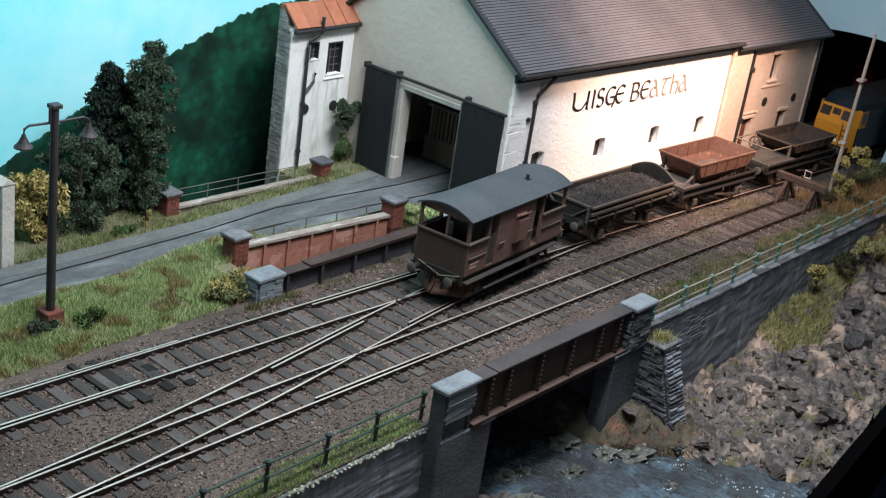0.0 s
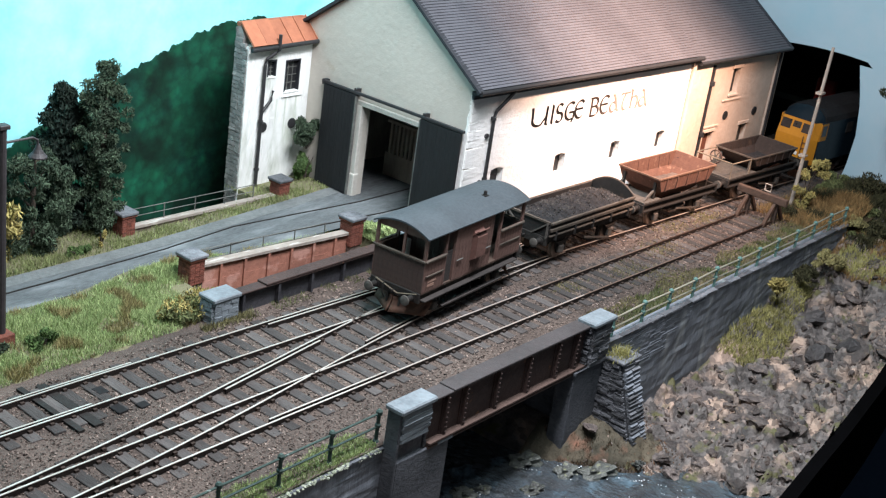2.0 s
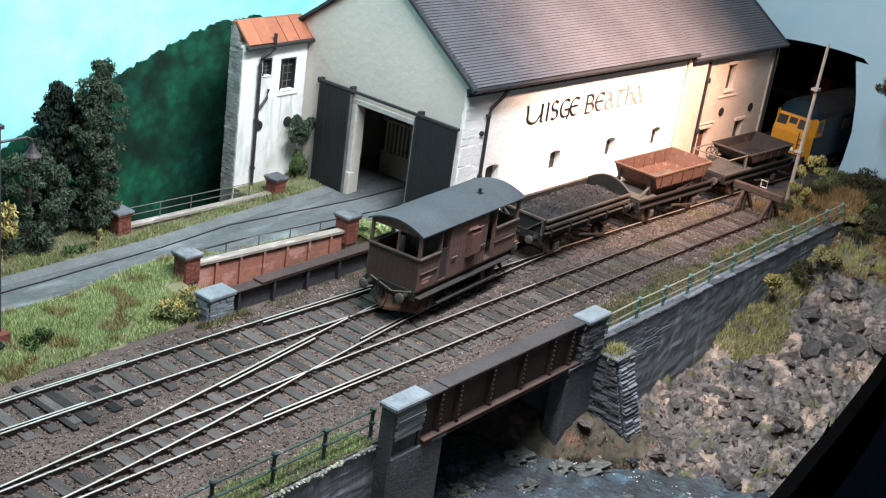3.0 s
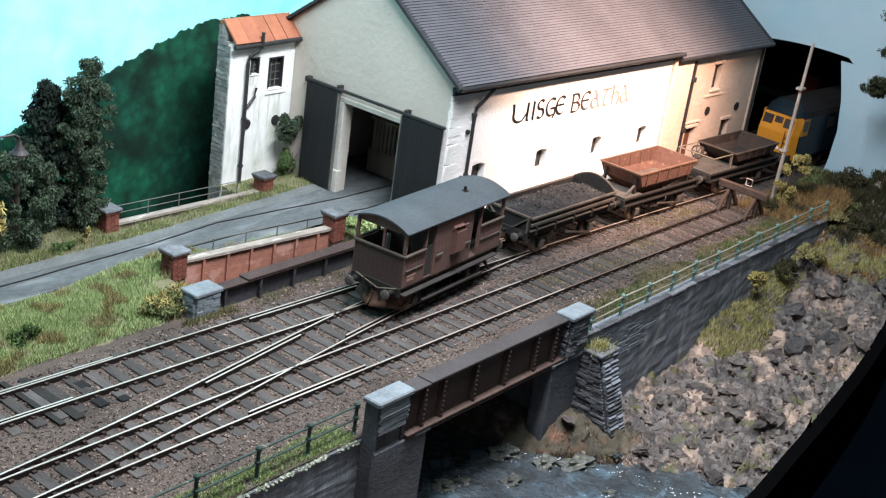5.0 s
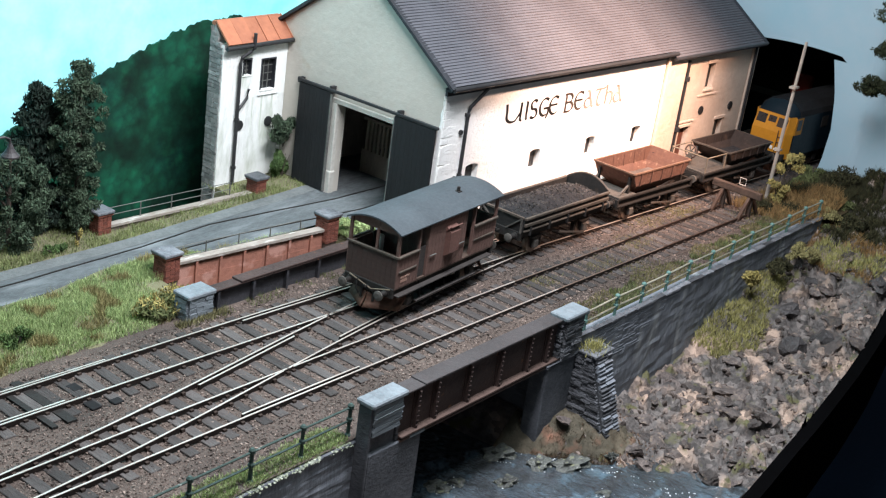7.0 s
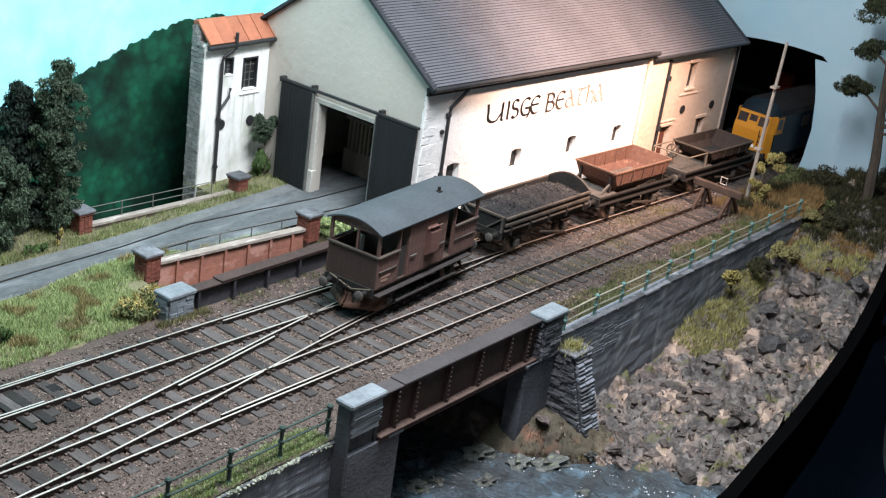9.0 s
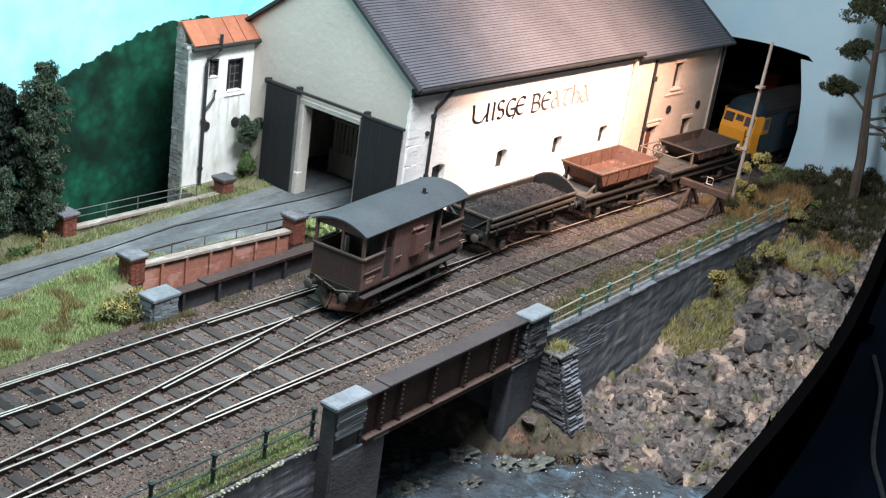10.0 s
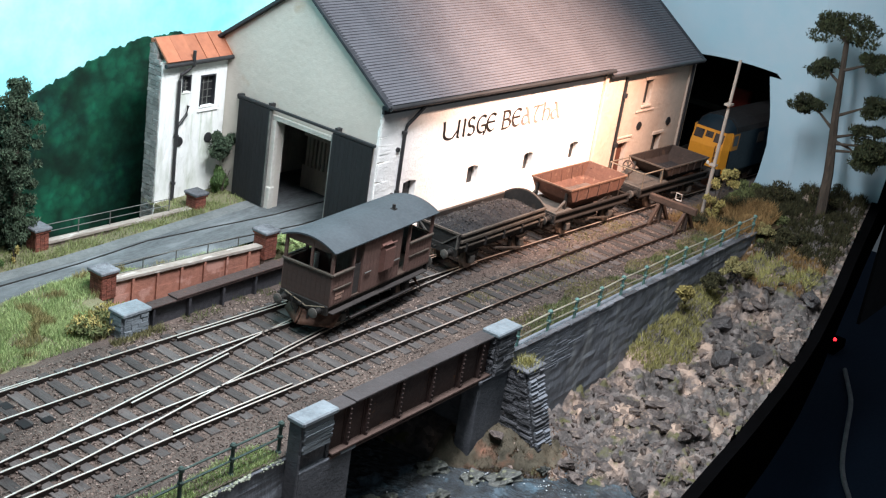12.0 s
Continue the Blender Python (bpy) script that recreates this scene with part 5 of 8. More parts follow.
STROKES = {
    "U": [[(0.0, 0.98), (0.06, 1.0), (0.10, 0.6)] + bow(0.42, 0.36, 0.32, 0.35, 180, 300) + [(0.80, 0.45), (0.82, 1.0)], [(0.82, 1.0), (0.82, 0.02), (0.92, 0.0)]],
    "I": [[(0.0, 0.98), (0.10, 0.95), (0.10, 0.04), (0.2, 0.0)]],
    "S": [bow(0.36, 0.74, 0.28, 0.25, 35, 255) + bow(0.36, 0.26, 0.30, 0.25, 90, -145)],
    "G": [bow(0.44, 0.5, 0.42, 0.48, 50, 300), [(0.34, 0.42), (0.74, 0.42), (0.76, 0.1), (0.62, -0.16)]],
    "E": [bow(0.46, 0.5, 0.44, 0.49, 48, 312), [(0.06, 0.52), (0.72, 0.54)]],
    "B": [[(0.0, 0.98), (0.14, 0.98), (0.14, 0.0)], [(0.10, 0.98)] + bow(0.36, 0.75, 0.30, 0.24, 90, -90) + [(0.14, 0.51)], [(0.3, 0.51)] + bow(0.40, 0.26, 0.36, 0.26, 90, -90) + [(0.05, 0.0)]],
    "A": [bow(0.30, 0.27, 0.28, 0.27, 60, 330), [(0.16, 0.96), (0.34, 0.92), (0.72, 0.06), (0.86, 0.0)]],
    "T": [[(0.0, 0.84), (0.12, 0.94), (0.82, 0.94), (0.92, 1.0)], [(0.46, 0.94), (0.28, 0.6)] + bow(0.5, 0.3, 0.26, 0.3, 170, 310)],
    "H": [[(0.0, 1.08), (0.12, 1.06), (0.12, 0.0)], [(0.12, 0.42)] + bow(0.42, 0.42, 0.30, 0.26, 180, 0) + [(0.72, 0.2), (0.62, -0.06)]],
}


def painted_word(text, places, z, tall, m, label):
    sh = Shape()
    for ch, (x, wide) in zip(text, places):
        for line in STROKES[ch]:
            pts = [Vector((x + u * wide, z + v * tall)) for u, v in line]
            edge = []
            for i, p in enumerate(pts):
                d = (pts[min(i + 1, len(pts) - 1)] - pts[max(i - 1, 0)]).normalized()
                w = 0.03 + 0.058 * abs(d.x * 0.5 - d.y * 0.87)
                edge.append((p + Vector((-d.y, d.x)) * w, p - Vector((-d.y, d.x)) * w))
            rows = [[sh.bm.verts.new((q.x, y, q.y)) for q, y in ((a, WY - 0.012), (b, WY - 0.012), (b, WY + 0.03), (a, WY + 0.03))] for a, b in edge]
            for a, b in zip(rows, rows[1:]):
                for k in range(4):
                    sh.bm.faces.new((a[k], a[(k + 1) % 4], b[(k + 1) % 4], b[k]))
            sh.bm.faces.new(rows[0])
            sh.bm.faces.new(rows[-1][::-1])
    return part("painted_letters", sh, m, shed, label)


painted_word("UISGE", ((61.9, 1.5), (63.5, 0.9), (63.85, 0.85), (64.62, 0.95), (65.42, 0.9)), 5.07, 0.93, LETTER, "dark brown painted letters UISGE")
painted_word("BE", ((66.65, 0.98), (67.55, 0.92)), 5.05, 0.95, LETTER_WORN, "worn brown painted letters BE")
painted_word("ATHA", ((68.42, 0.95), (69.3, 0.95), (70.2, 0.95), (71.05, 0.95)), 5.05, 0.95, LETTER_FAINT, "almost worn away painted letters ATHA")

# ---------------------------------------------------------------- the buff building beyond
ware = thing("warehouse", "buff rendered warehouse with pilaster and small openings", "building", kind="structure")
BY = WY
EX = 86.0
holes = [(78.62, 79.66, -0.5, 2.58), (82.65, 83.55, -0.5, 2.6), (80.55, 81.35, 4.72, 6.25)]
us = sorted({XE + 0.01, EX, *[v for h in holes for v in h[:2]]})
vs = sorted({-0.5, 7.1, 2.58, 2.6, 4.72, 6.25})
part("wall", Shape().holed(us, vs, lambda u, v: any(h[0] < u < h[1] and h[2] < v < h[3] for h in holes), 0.5, lambda u, v, d: (u, BY + d, v)), BUFF, ware)
part("end_wall", Shape().box(EX - 0.5, EX - 0.02, BY + 0.5, 16, -0.5, 7.2), BUFF, ware)
part("pilaster", Shape().box(XE - 0.02, 77.75, BY - 0.22, BY - 0.002, -0.5, 7.1, 0.06), BUFF, ware)
part("corner_strip", Shape().box(EX - 0.5, EX + 0.1, BY - 0.1, BY - 0.002, -0.5, 7.1, 0.04), BUFF, ware)
for a, b, c, d in holes:
    w = part("door" if c < 0 else "window", Shape().box(a, b, BY + 0.28, BY + 0.36, max(c, -0.4), d), RED_DOOR if a < 79 else GLASS, ware, "brown boarded door" if a < 79 else "dark opening")
    part("lintel", Shape().box(a - 0.15, b + 0.15, BY - 0.08, BY + 0.2, d + 0.002, d + 0.2, 0.02), BUFF, w)
    if c > 0:
        part("window_sill", Shape().box(a - 0.12, b + 0.12, BY - 0.1, BY + 0.2, c - 0.14, c - 0.002, 0.02), BUFF, w)
for x, z in ((80.65, 3.42), (84.1, 3.3)):
    part("round_vent", Shape().lathe([(0.26, 0.0), (0.26, -0.05), (0.16, -0.06)], (x, BY, z), "y", 16), PIPE, ware, "round black wall plate")
part("drainpipe", Shape().rod([(78.08, BY - 0.12, 6.7), (78.08, BY - 0.12, -0.2)], 0.09, 10).rod([(78.08, BY - 0.12, 2.5), (78.08, BY - 0.12, 2.75)], 0.2, 10).rod([(78.08, BY - 0.12, 5.5), (78.08, BY - 0.12, 5.75)], 0.2, 10), PIPE, ware, "black iron drainpipe")
part("drainpipe", Shape().rod([(EX - 0.4, BY - 0.2, 6.9), (EX - 0.4, BY - 0.2, -0.2)], 0.08, 10), PIPE, ware, "grey drainpipe")
slate_slope(ware, XE + 0.05, EX + 0.2, 6.42, 7.12, RIDGE_Y, RIDGE_Z - 0.35, SLATES, 40)
slate_slope(ware, XE + 0.05, EX + 0.2, 17.7, 7.9, RIDGE_Y, RIDGE_Z - 0.35, SLATES, 30)
part("roof_verge", Shape().beam((EX + 0.2, 6.35, 7.05), (EX + 0.2, RIDGE_Y, RIDGE_Z - 0.4), 0.14, 0.3, up=(1, 0, 0)), VERGE, ware, "black bargeboard")
part("gutter", Shape().rod([(XE + 0.1, 6.38, 7.05), (EX + 0.2, 6.38, 7.05)], 0.11, 10), PIPE, ware, "black iron gutter")

# string course over the openings
part("string_course", Shape().box(79.9, 82.0, BY - 0.07, BY - 0.002, 4.3, 4.42, 0.02), BUFF, ware)
part("wall_hood", Shape().box(78.3, 80.0, BY - 0.09, BY - 0.002, 2.86, 2.98, 0.02), BUFF, ware)
# both buildings stand slightly askew behind their gable
SHEAR = Matrix(((1, 0, 0, 0), (SKEW, 1, 0, -SKEW * GX * U), (0, 0, 1, 0), (0, 0, 0, 1)))
for ob in [*shed.children_recursive, *ware.children_recursive]:
    if ob.data.users == 1:
        ob.data.transform(SHEAR)
    else:
        ob.location.y += SKEW * (ob.location.x - GX * U)

# ---------------------------------------------------------------- the white tower
tower = thing("white_tower", "white rendered tower wing with an orange roof", "building", kind="structure")
TX0, TX1, TY = 53.15, 57.38, 16.9
h1, h2 = (54.5, 55.0, 5.6, 6.38), (55.70, 56.62, 4.74, 6.27)
us = sorted({TX0, TX1, h1[0], h1[1], h2[0], h2[1]})
vs = sorted({-1.2, 7.2, h1[2], h1[3], h2[2], h2[3]})
part("wall", Shape().holed(us, vs, lambda u, v: any(h[0] < u < h[1] and h[2] < v < h[3] for h in (h1, h2)), 0.4, lambda u, v, d: (u, TY + d, v)), TOWER_WHITE, tower, "stained whitewashed wall")
for h in (h1, h2):
    w = part("window", Shape().box(h[0] - 0.01, h[1] + 0.01, TY + 0.2, TY + 0.26, h[2] - 0.01, h[3] + 0.01), GLASS, tower, "dark small-paned window")
    for f in (1 / 3, 2 / 3):
        part("glazing_bar", Shape().box(h[0] + (h[1] - h[0]) * f - 0.02, h[0] + (h[1] - h[0]) * f + 0.02, TY + 0.16, TY + 0.2, h[2], h[3]), FENCE_GREY, w)
    for f in (0.25, 0.5, 0.75):
        part("glazing_bar", Shape().box(h[0], h[1], TY + 0.165, TY + 0.195, h[2] + (h[3] - h[2]) * f - 0.015, h[2] + (h[3] - h[2]) * f + 0.015), FENCE_GREY, w)
    part("window_frame", Shape().box(h[0] - 0.05, h[0] + 0.03, TY - 0.015, TY + 0.2, h[2], h[3] + 0.05).box(h[1] - 0.03, h[1] + 0.04, TY - 0.015, TY + 0.2, h[2], h[3] + 0.05).box(h[0] + 0.03, h[1] - 0.03, TY - 0.015, TY + 0.2, h[3] - 0.03, h[3] + 0.05), VERGE, w, "thick black window frame")
    part("window_sill", Shape().box(h[0] - 0.06, h[1] + 0.06, TY - 0.04, TY + 0.15, h[2] - 0.08, h[2] - 0.003, 0.02), TOWER_WHITE, w)
part("ledge", Shape().box(55.55, 56.9, TY - 0.07, TY + 0.02, 4.46, 4.55, 0.02), TOWER_WHITE, tower, "white projecting band")
for x, z0 in ((55.8, 2.2), (56.5, 1.6), (55.2, 3.0)):
    part("algae_streak", Shape().prism([(x, 4.44), (x + 0.12, 4.44), (x + 0.09, z0 + 0.5), (x + 0.05, z0), (x + 0.01, z0 + 0.7)], TY - 0.006, TY + 0.01, "y"), ALGAE, tower, "grey-green water streak")
part("side_wall", Shape().prism([(TY + 0.4, -1.4), (17.75, -1.4), (17.75, 8.18), (17.6, 8.12), (TY + 0.4, 7.58)], TX0 + 0.02, TX0 + 0.4, "x"), RUBBLE, tower, "grey rubble side wall")
stone_faces(tower, TX0 + 0.02, TX1, TY + 0.06, 17.8, -1.3, 7.1, 0.22, 0.34, RUBBLE, rng, "l", 0.06, 0.16)
for k, z in enumerate((7.1, 7.32, 7.54, 7.76)):
    stone_faces(tower, TX0 + 0.02, TX1, TY + 0.06 + 0.1 + 0.22 * k, 17.8, z, z + 0.22, 0.3, 0.34, RUBBLE, rng, "l", 0.06, 0.16)
for i in range(5):
    a = TX0 + i * (TX1 - TX0) / 5
    b = a + (TX1 - TX0) / 5 - 0.015
    sh = Shape()
    q = [sh.bm.verts.new(p) for p in ((a, 16.6, 7.24), (b, 16.6, 7.24), (b, 17.6, 8.2), (a, 17.6, 8.2))]
    sh.bm.faces.new(q)
    sh.thick(0.1)
    part("roof_panel", sh, TERRACOTTA, tower, "orange painted roof sheet")
    part("roof_seam", Shape().beam((b, 16.6, 7.29), (b, 17.6, 8.25), 0.05, 0.05), TERRACOTTA, tower)
part("roof_panel", Shape().box(TX0, TX1, 17.58, 17.8, 8.02, 8.2), TERRACOTTA, tower)
part("gutter", Shape().rod([(TX0 - 0.1, 16.56, 7.12), (TX1, 16.56, 7.18)], 0.11, 10), PIPE, tower, "black gutter")
part("soil_pipe", Shape().rod([(54.75, 16.5, 7.75), (54.75, 16.5, 7.0), (54.62, 16.6, 6.85), (54.22, 16.74, 6.55), (54.15, 16.74, 6.3), (54.15, 16.74, -0.2)], 0.085, 10).rod([(54.8, 16.74, 4.95), (54.72, 16.74, 4.5), (54.18, 16.74, 3.95)], 0.075, 8).rod([(54.15, 16.74, 3.4), (54.15, 16.74, 3.55)], 0.13, 8).rod([(54.15, 16.74, 1.0), (54.15, 16.74, 1.12)], 0.13, 8), PIPE, tower, "black soil pipe with a branch")
for x, z in ((54.45, 3.12), (56.4, 3.06)):
    part("round_vent", Shape().lathe([(0.26, 0.0), (0.26, -0.05), (0.15, -0.07)], (x, TY, z), "y", 16), PIPE, tower, "round black wall plate")

# little white picket fence at the corner of the shed
pf = thing("picket_fence", "short fence of pale pickets by the shed corner", "fence")
for i in range(9):
    x, y = 56.2 + i * 0.19, 6.95 - 0.03 * i
    sh = Shape().box(-0.075, 0.075, -0.03, 0.03, 0, 1.45 + 0.05 * math.sin(i * 2.1))
    o = part("picket", sh, PICKET, pf)
    o.matrix_basis = pose(x * U, y * U, -0.15 * U, 0, rng.uniform(-2, 2), -9)
part("fence_rail", Shape().beam((56.1, 7.02, 0.9), (57.85, 6.75, 0.9), 0.05, 0.12), PICKET, pf)
part("fence_rail", Shape().beam((56.1, 7.02, 0.25), (57.85, 6.75, 0.25), 0.05, 0.12), PICKET, pf)

# ---------------------------------------------------------------- posts, buffer stop, lamps
bs = thing("buffer_stop", "weathered timber buffer stop at the siding end", "buffer stop", (75.6, front_rail(75.6) + GAUGE / 2, 0), -2.5)
part("beam", Shape().box(-0.12, 0.14, -1.5, 1.5, 1.02, 1.42, 0.04), TIMBER, bs)
for y in (-0.82, 0.82):
    part("post", Shape().box(0.14, 0.34, y - 0.12, y + 0.12, -0.3, 1.3, 0.03), TIMBER, bs)
    part("strut", Shape().beam((-0.9, y, -0.15), (0.1, y, 1.1), 0.16, 0.18), TIMBER, bs)
    part("back_strut", Shape().beam((1.3, y, -0.25), (0.3, y, 1.05), 0.16, 0.18), TIMBER, bs)
solid("white_lamp_frame", Shape().rod([(76.3, 0.3, 1.30), (76.3, 0.3, 1.68), (76.3, -0.06, 1.68), (76.3, -0.06, 1.30), (76.3, 0.3, 1.30)], 0.035, 6), PICKET, "small white wire frame on the buffer stop", "frame")

pole = thing("telegraph_pole", "thin pale pole leaning beside the buffer stop", "pole", (79.7, 0.0, -0.3))
part("shaft", Shape().rod([(0, 0, -0.4), (0.35, 0.05, 4), (0.75, 0.1, 9.2)], 0.12, 8, 0.085), POLE, pole)
part("bracket", Shape().box(0.2, 0.75, -0.1, 0.25, 6.6, 6.72), POLE, pole)
part("bracket", Shape().box(0.1, 0.5, -0.1, 0.3, 3.0, 3.1), POLE, pole)

lampost = thing("yard_lamp", "dark iron yard lamp post with two hooded lamps", "lamp", (35.75, 9.95, -0.1))
part("base", Shape().box(-0.36, 0.36, -0.36, 0.36, -0.4, 0.42, 0.03), BRICK, lampost, "red brick plinth")
part("shaft", Shape().rod([(0, 0, 0.4), (0, 0, 8.0)], 0.17, 12, 0.14), POST, lampost)
part("cap", Shape().box(-0.2, 0.2, -0.18, 0.18, 7.95, 8.1, 0.02).rod([(-0.25, -0.1, 7.5), (-0.25, -0.1, 8.05)], 0.05, 6), POST, lampost)
for s, r, z in ((-1, 1.15, 7.45), (1, 1.35, 7.45)):
    arm = part("arm", Shape().rod([(0, 0, z), (s * r * 0.85, 0, z + 0.02), (s * r, 0, z - 0.08), (s * r * 1.02, 0, z - 0.3)], 0.045, 8), POST, lampost)
    part("hood", Shape().lathe([(0.06, 0.0), (0.12, -0.16), (0.20, -0.30), (0.32, -0.42), (0.32, -0.47), (0.05, -0.44)], (s * r * 1.02, 0, z - 0.25), "z", 16), POST, arm, "dark bell-shaped hood")
    part("bulb", Shape().lathe([(0.02, 0.0), (0.1, -0.08), (0.09, -0.16), (0.02, -0.21)], (s * r * 1.02, 0, z - 0.66), "z", 12), RAIL_IRON, arm, "small unlit bulb", smooth=True)

gp = thing("gate_post", "square white gate post beside the road", "post", (36.95, 14.85, -0.2))
part("shaft", Shape().box(-0.28, 0.28, -0.28, 0.28, 0, 3.45, 0.03), STONE_TRIM, gp)
part("cap", Shape().prism([(-0.32, 3.46), (0.32, 3.46), (0.0, 3.68)], -0.32, 0.32, "y"), STONE_TRIM, gp)

# red lamp and cable on the hall floor
box_ = thing("extension_socket", "black socket block with a red light on blue cloth", "socket", (119.9, 1.78, -22.0))
part("housing", Shape().box(-1.3, 1.3, -0.7, 0.7, 0, 0.9, 0.1), FASCIA, box_)
part("indicator", Shape().lathe([(0.22, 0.0), (0.22, 0.12), (0.12, 0.2)], (0, 0, 0.9), "z", 12), LED, box_, "small red indicator light")
line = [Vector(p) for p in ((116.2, -0.8, -21.8), (112.5, -2.6, -21.8), (110.2, -3.65, -21.8), (105.5, -5.0, -21.8), (100.2, -6.6, -21.8), (97.4, -7.8, -21.8), (95.1, -9.2, -21.8), (89, -12, -21.8))]
for _ in range(3):
    line = [line[0]] + [q for a, b in zip(line, line[1:]) for q in (a.lerp(b, 0.25), a.lerp(b, 0.75))] + [line[-1]]
solid("mains_cable", Shape().rod(line, 0.19, 8), CABLE, "pale cable lying on the blue cloth", "cable", smooth=True)

# ---------------------------------------------------------------- the train
def wheelset(parent, x, r=0.5):
    ax = part("axle", Shape().rod([(x, -0.8, r), (x, 0.8, r)], 0.06, 8), FRAME_BLACK, parent)
    for s in (-1, 1):
        part("wheel", Shape().lathe([(r * 0.80, s * 0.86), (r * 0.80, s * 0.80), (0.12, s * 0.80), (0.12, s * 0.92), (0.02, s * 0.92)], (x, 0, r), "y", 24), FRAME_BLACK, ax)
        part("tyre", Shape().lathe([(r * 0.80, s * 0.90), (r * 0.97, s * 0.90), (r, s * 0.76), (r * 1.06, s * 0.74), (r * 1.06, s * 0.70), (r * 0.78, s * 0.70)], (x, 0, r), "y", 24), TYRE, ax, "worn bright steel tyre")


def axle_guard(parent, x, y, z1, r=0.5):
    s = 1 if y > 0 else -1
    g = part("axle_guard", Shape().prism([(x - 0.42, z1), (x - 0.16, r - 0.22), (x + 0.16, r - 0.22), (x + 0.42, z1)], y - 0.03, y + 0.03, "y"), FRAME_BLACK, parent)
    part("axlebox", Shape().box(x - 0.17, x + 0.17, y + s * 0.03, y + s * 0.2, r - 0.17, r + 0.2, 0.03), STEEL_GREY, g, "grimy grey axlebox")
    part("leaf_spring", Shape().prism([(x - 0.55, z1 - 0.06), (x - 0.2, r + 0.24), (x + 0.2, r + 0.24), (x + 0.55, z1 - 0.06), (x + 0.2, r + 0.36), (x - 0.2, r + 0.36)], y + s * 0.04, y + s * 0.14, "y"), FRAME_BLACK, g)


def buffers(parent, x, s, z=1.05):
    for y in (-0.9, 0.9):
        b = part("buffer", Shape().lathe([(0.17, 0), (0.17, s * 0.06), (0.12, s * 0.08), (0.10, s * 0.32), (0.06, s * 0.33), (0.06, s * 0.5)], (x, y, z), "x", 14), FRAME_BLACK, parent)
        part("buffer_head", Shape().lathe([(0.21, s * 0.48), (0.21, s * 0.53), (0.1, s * 0.56)], (x, y, z), "x", 16), STEEL_GREY, b, "greasy grey buffer head")
    part("coupling_hook", Shape().rod([(x, 0, z), (x + s * 0.22, 0, z), (x + s * 0.27, 0, z + 0.12)], 0.045, 6), FRAME_BLACK, parent)
    part("brake_hose", Shape().rod([(x + s * 0.05, 0.42, z + 0.25), (x + s * 0.2, 0.42, z + 0.2), (x + s * 0.22, 0.40, z - 0.2), (x + s * 0.1, 0.36, z - 0.4)], 0.035, 6), FRAME_BLACK, parent)


def placed(name, label, category, x0, x1):
    """A vehicle whose two ends stand over the line at x0 and x1."""
    a, b = Vector((x0, train_line(x0), 0)), Vector((x1, train_line(x1), 0))
    c = (a + b) / 2
    ob = thing(name, label, category, c, math.degrees(math.atan2(b.y - a.y, b.x - a.x)))
    return ob, (b - a).length / 2


def underframe(o, h, z0=1.02, z1=1.38, w=1.0, base=2.3, m=FRAME_BLACK):
    for s in (-1, 1):
        part("solebar", Shape().box(-h, h, s * w - 0.06, s * w + 0.06, z0, z1, 0.01), m, o)
        part("headstock", Shape().box(s * h - 0.07, s * h + 0.07, -1.22, 1.22, z0 - 0.02, z1 + 0.04, 0.02), m, o)
        for x in (-base, base):
            axle_guard(o, x, s * (w - 0.04), z0)
        buffers(o, s * (h + 0.07), s, (z0 + z1) / 2)
    for x in (-base, base):
        wheelset(o, x)
        part("brake_shoe", Shape().box(x + (0.56 if x < 0 else -0.68), x + (0.68 if x < 0 else -0.56), -0.92, -0.72, 0.3, 0.75, 0.02).box(x + (0.56 if x < 0 else -0.68), x + (0.68 if x < 0 else -0.56), 0.72, 0.92, 0.3, 0.75, 0.02), FRAME_BLACK, o)


# brake van with ballast ploughs
van, H = placed("plough_brake_van", "brown planked plough brake van with grey curved roof", "railway van", 49.1, 56.45)
W, FL, WAIST, TOP = 1.24, 1.42, 2.76, 3.80
underframe(van, H, 1.02, 1.38, base=2.35)
part("floor", Shape().box(-H, H, -W, W, FL - 0.06, FL + 0.04, 0.01), TIMBER, van)


def planks_y(o, name, x0, x1, y, z0, z1, out, w=0.235):
    n = max(1, round((x1 - x0) / w))
    d = (x1 - x0) / n
    back = part(name, Shape().box(x0, x1, *sorted((y - out * 0.05, y + out * 0.045)), z0, z1), VAN_BROWN, o)
    me = Shape().box(-d / 2 + 0.006, d / 2 - 0.006, -0.035, 0.035, 0, z1 - z0).mesh("plank", VAN_BROWN)
    for i in range(n):
        piece("plank", me, back, (x0 + d * (i + 0.5), y + out * 0.035, z0 + 0.002))
    return back


def planks_x(o, name, y0, y1, x, z0, z1, out, w=0.235, m=VAN_BROWN):
    n = max(1, round((y1 - y0) / w))
    d = (y1 - y0) / n
    back = part(name, Shape().box(*sorted((x - out * 0.05, x + out * 0.045)), y0, y1, z0, z1), m, o)
    me = Shape().box(-0.035, 0.035, -d / 2 + 0.006, d / 2 - 0.006, 0, z1 - z0).mesh("plank", m)
    for i in range(n):
        piece("plank", me, back, (x + out * 0.035, y0 + d * (i + 0.5), z0 + 0.002))
    return back


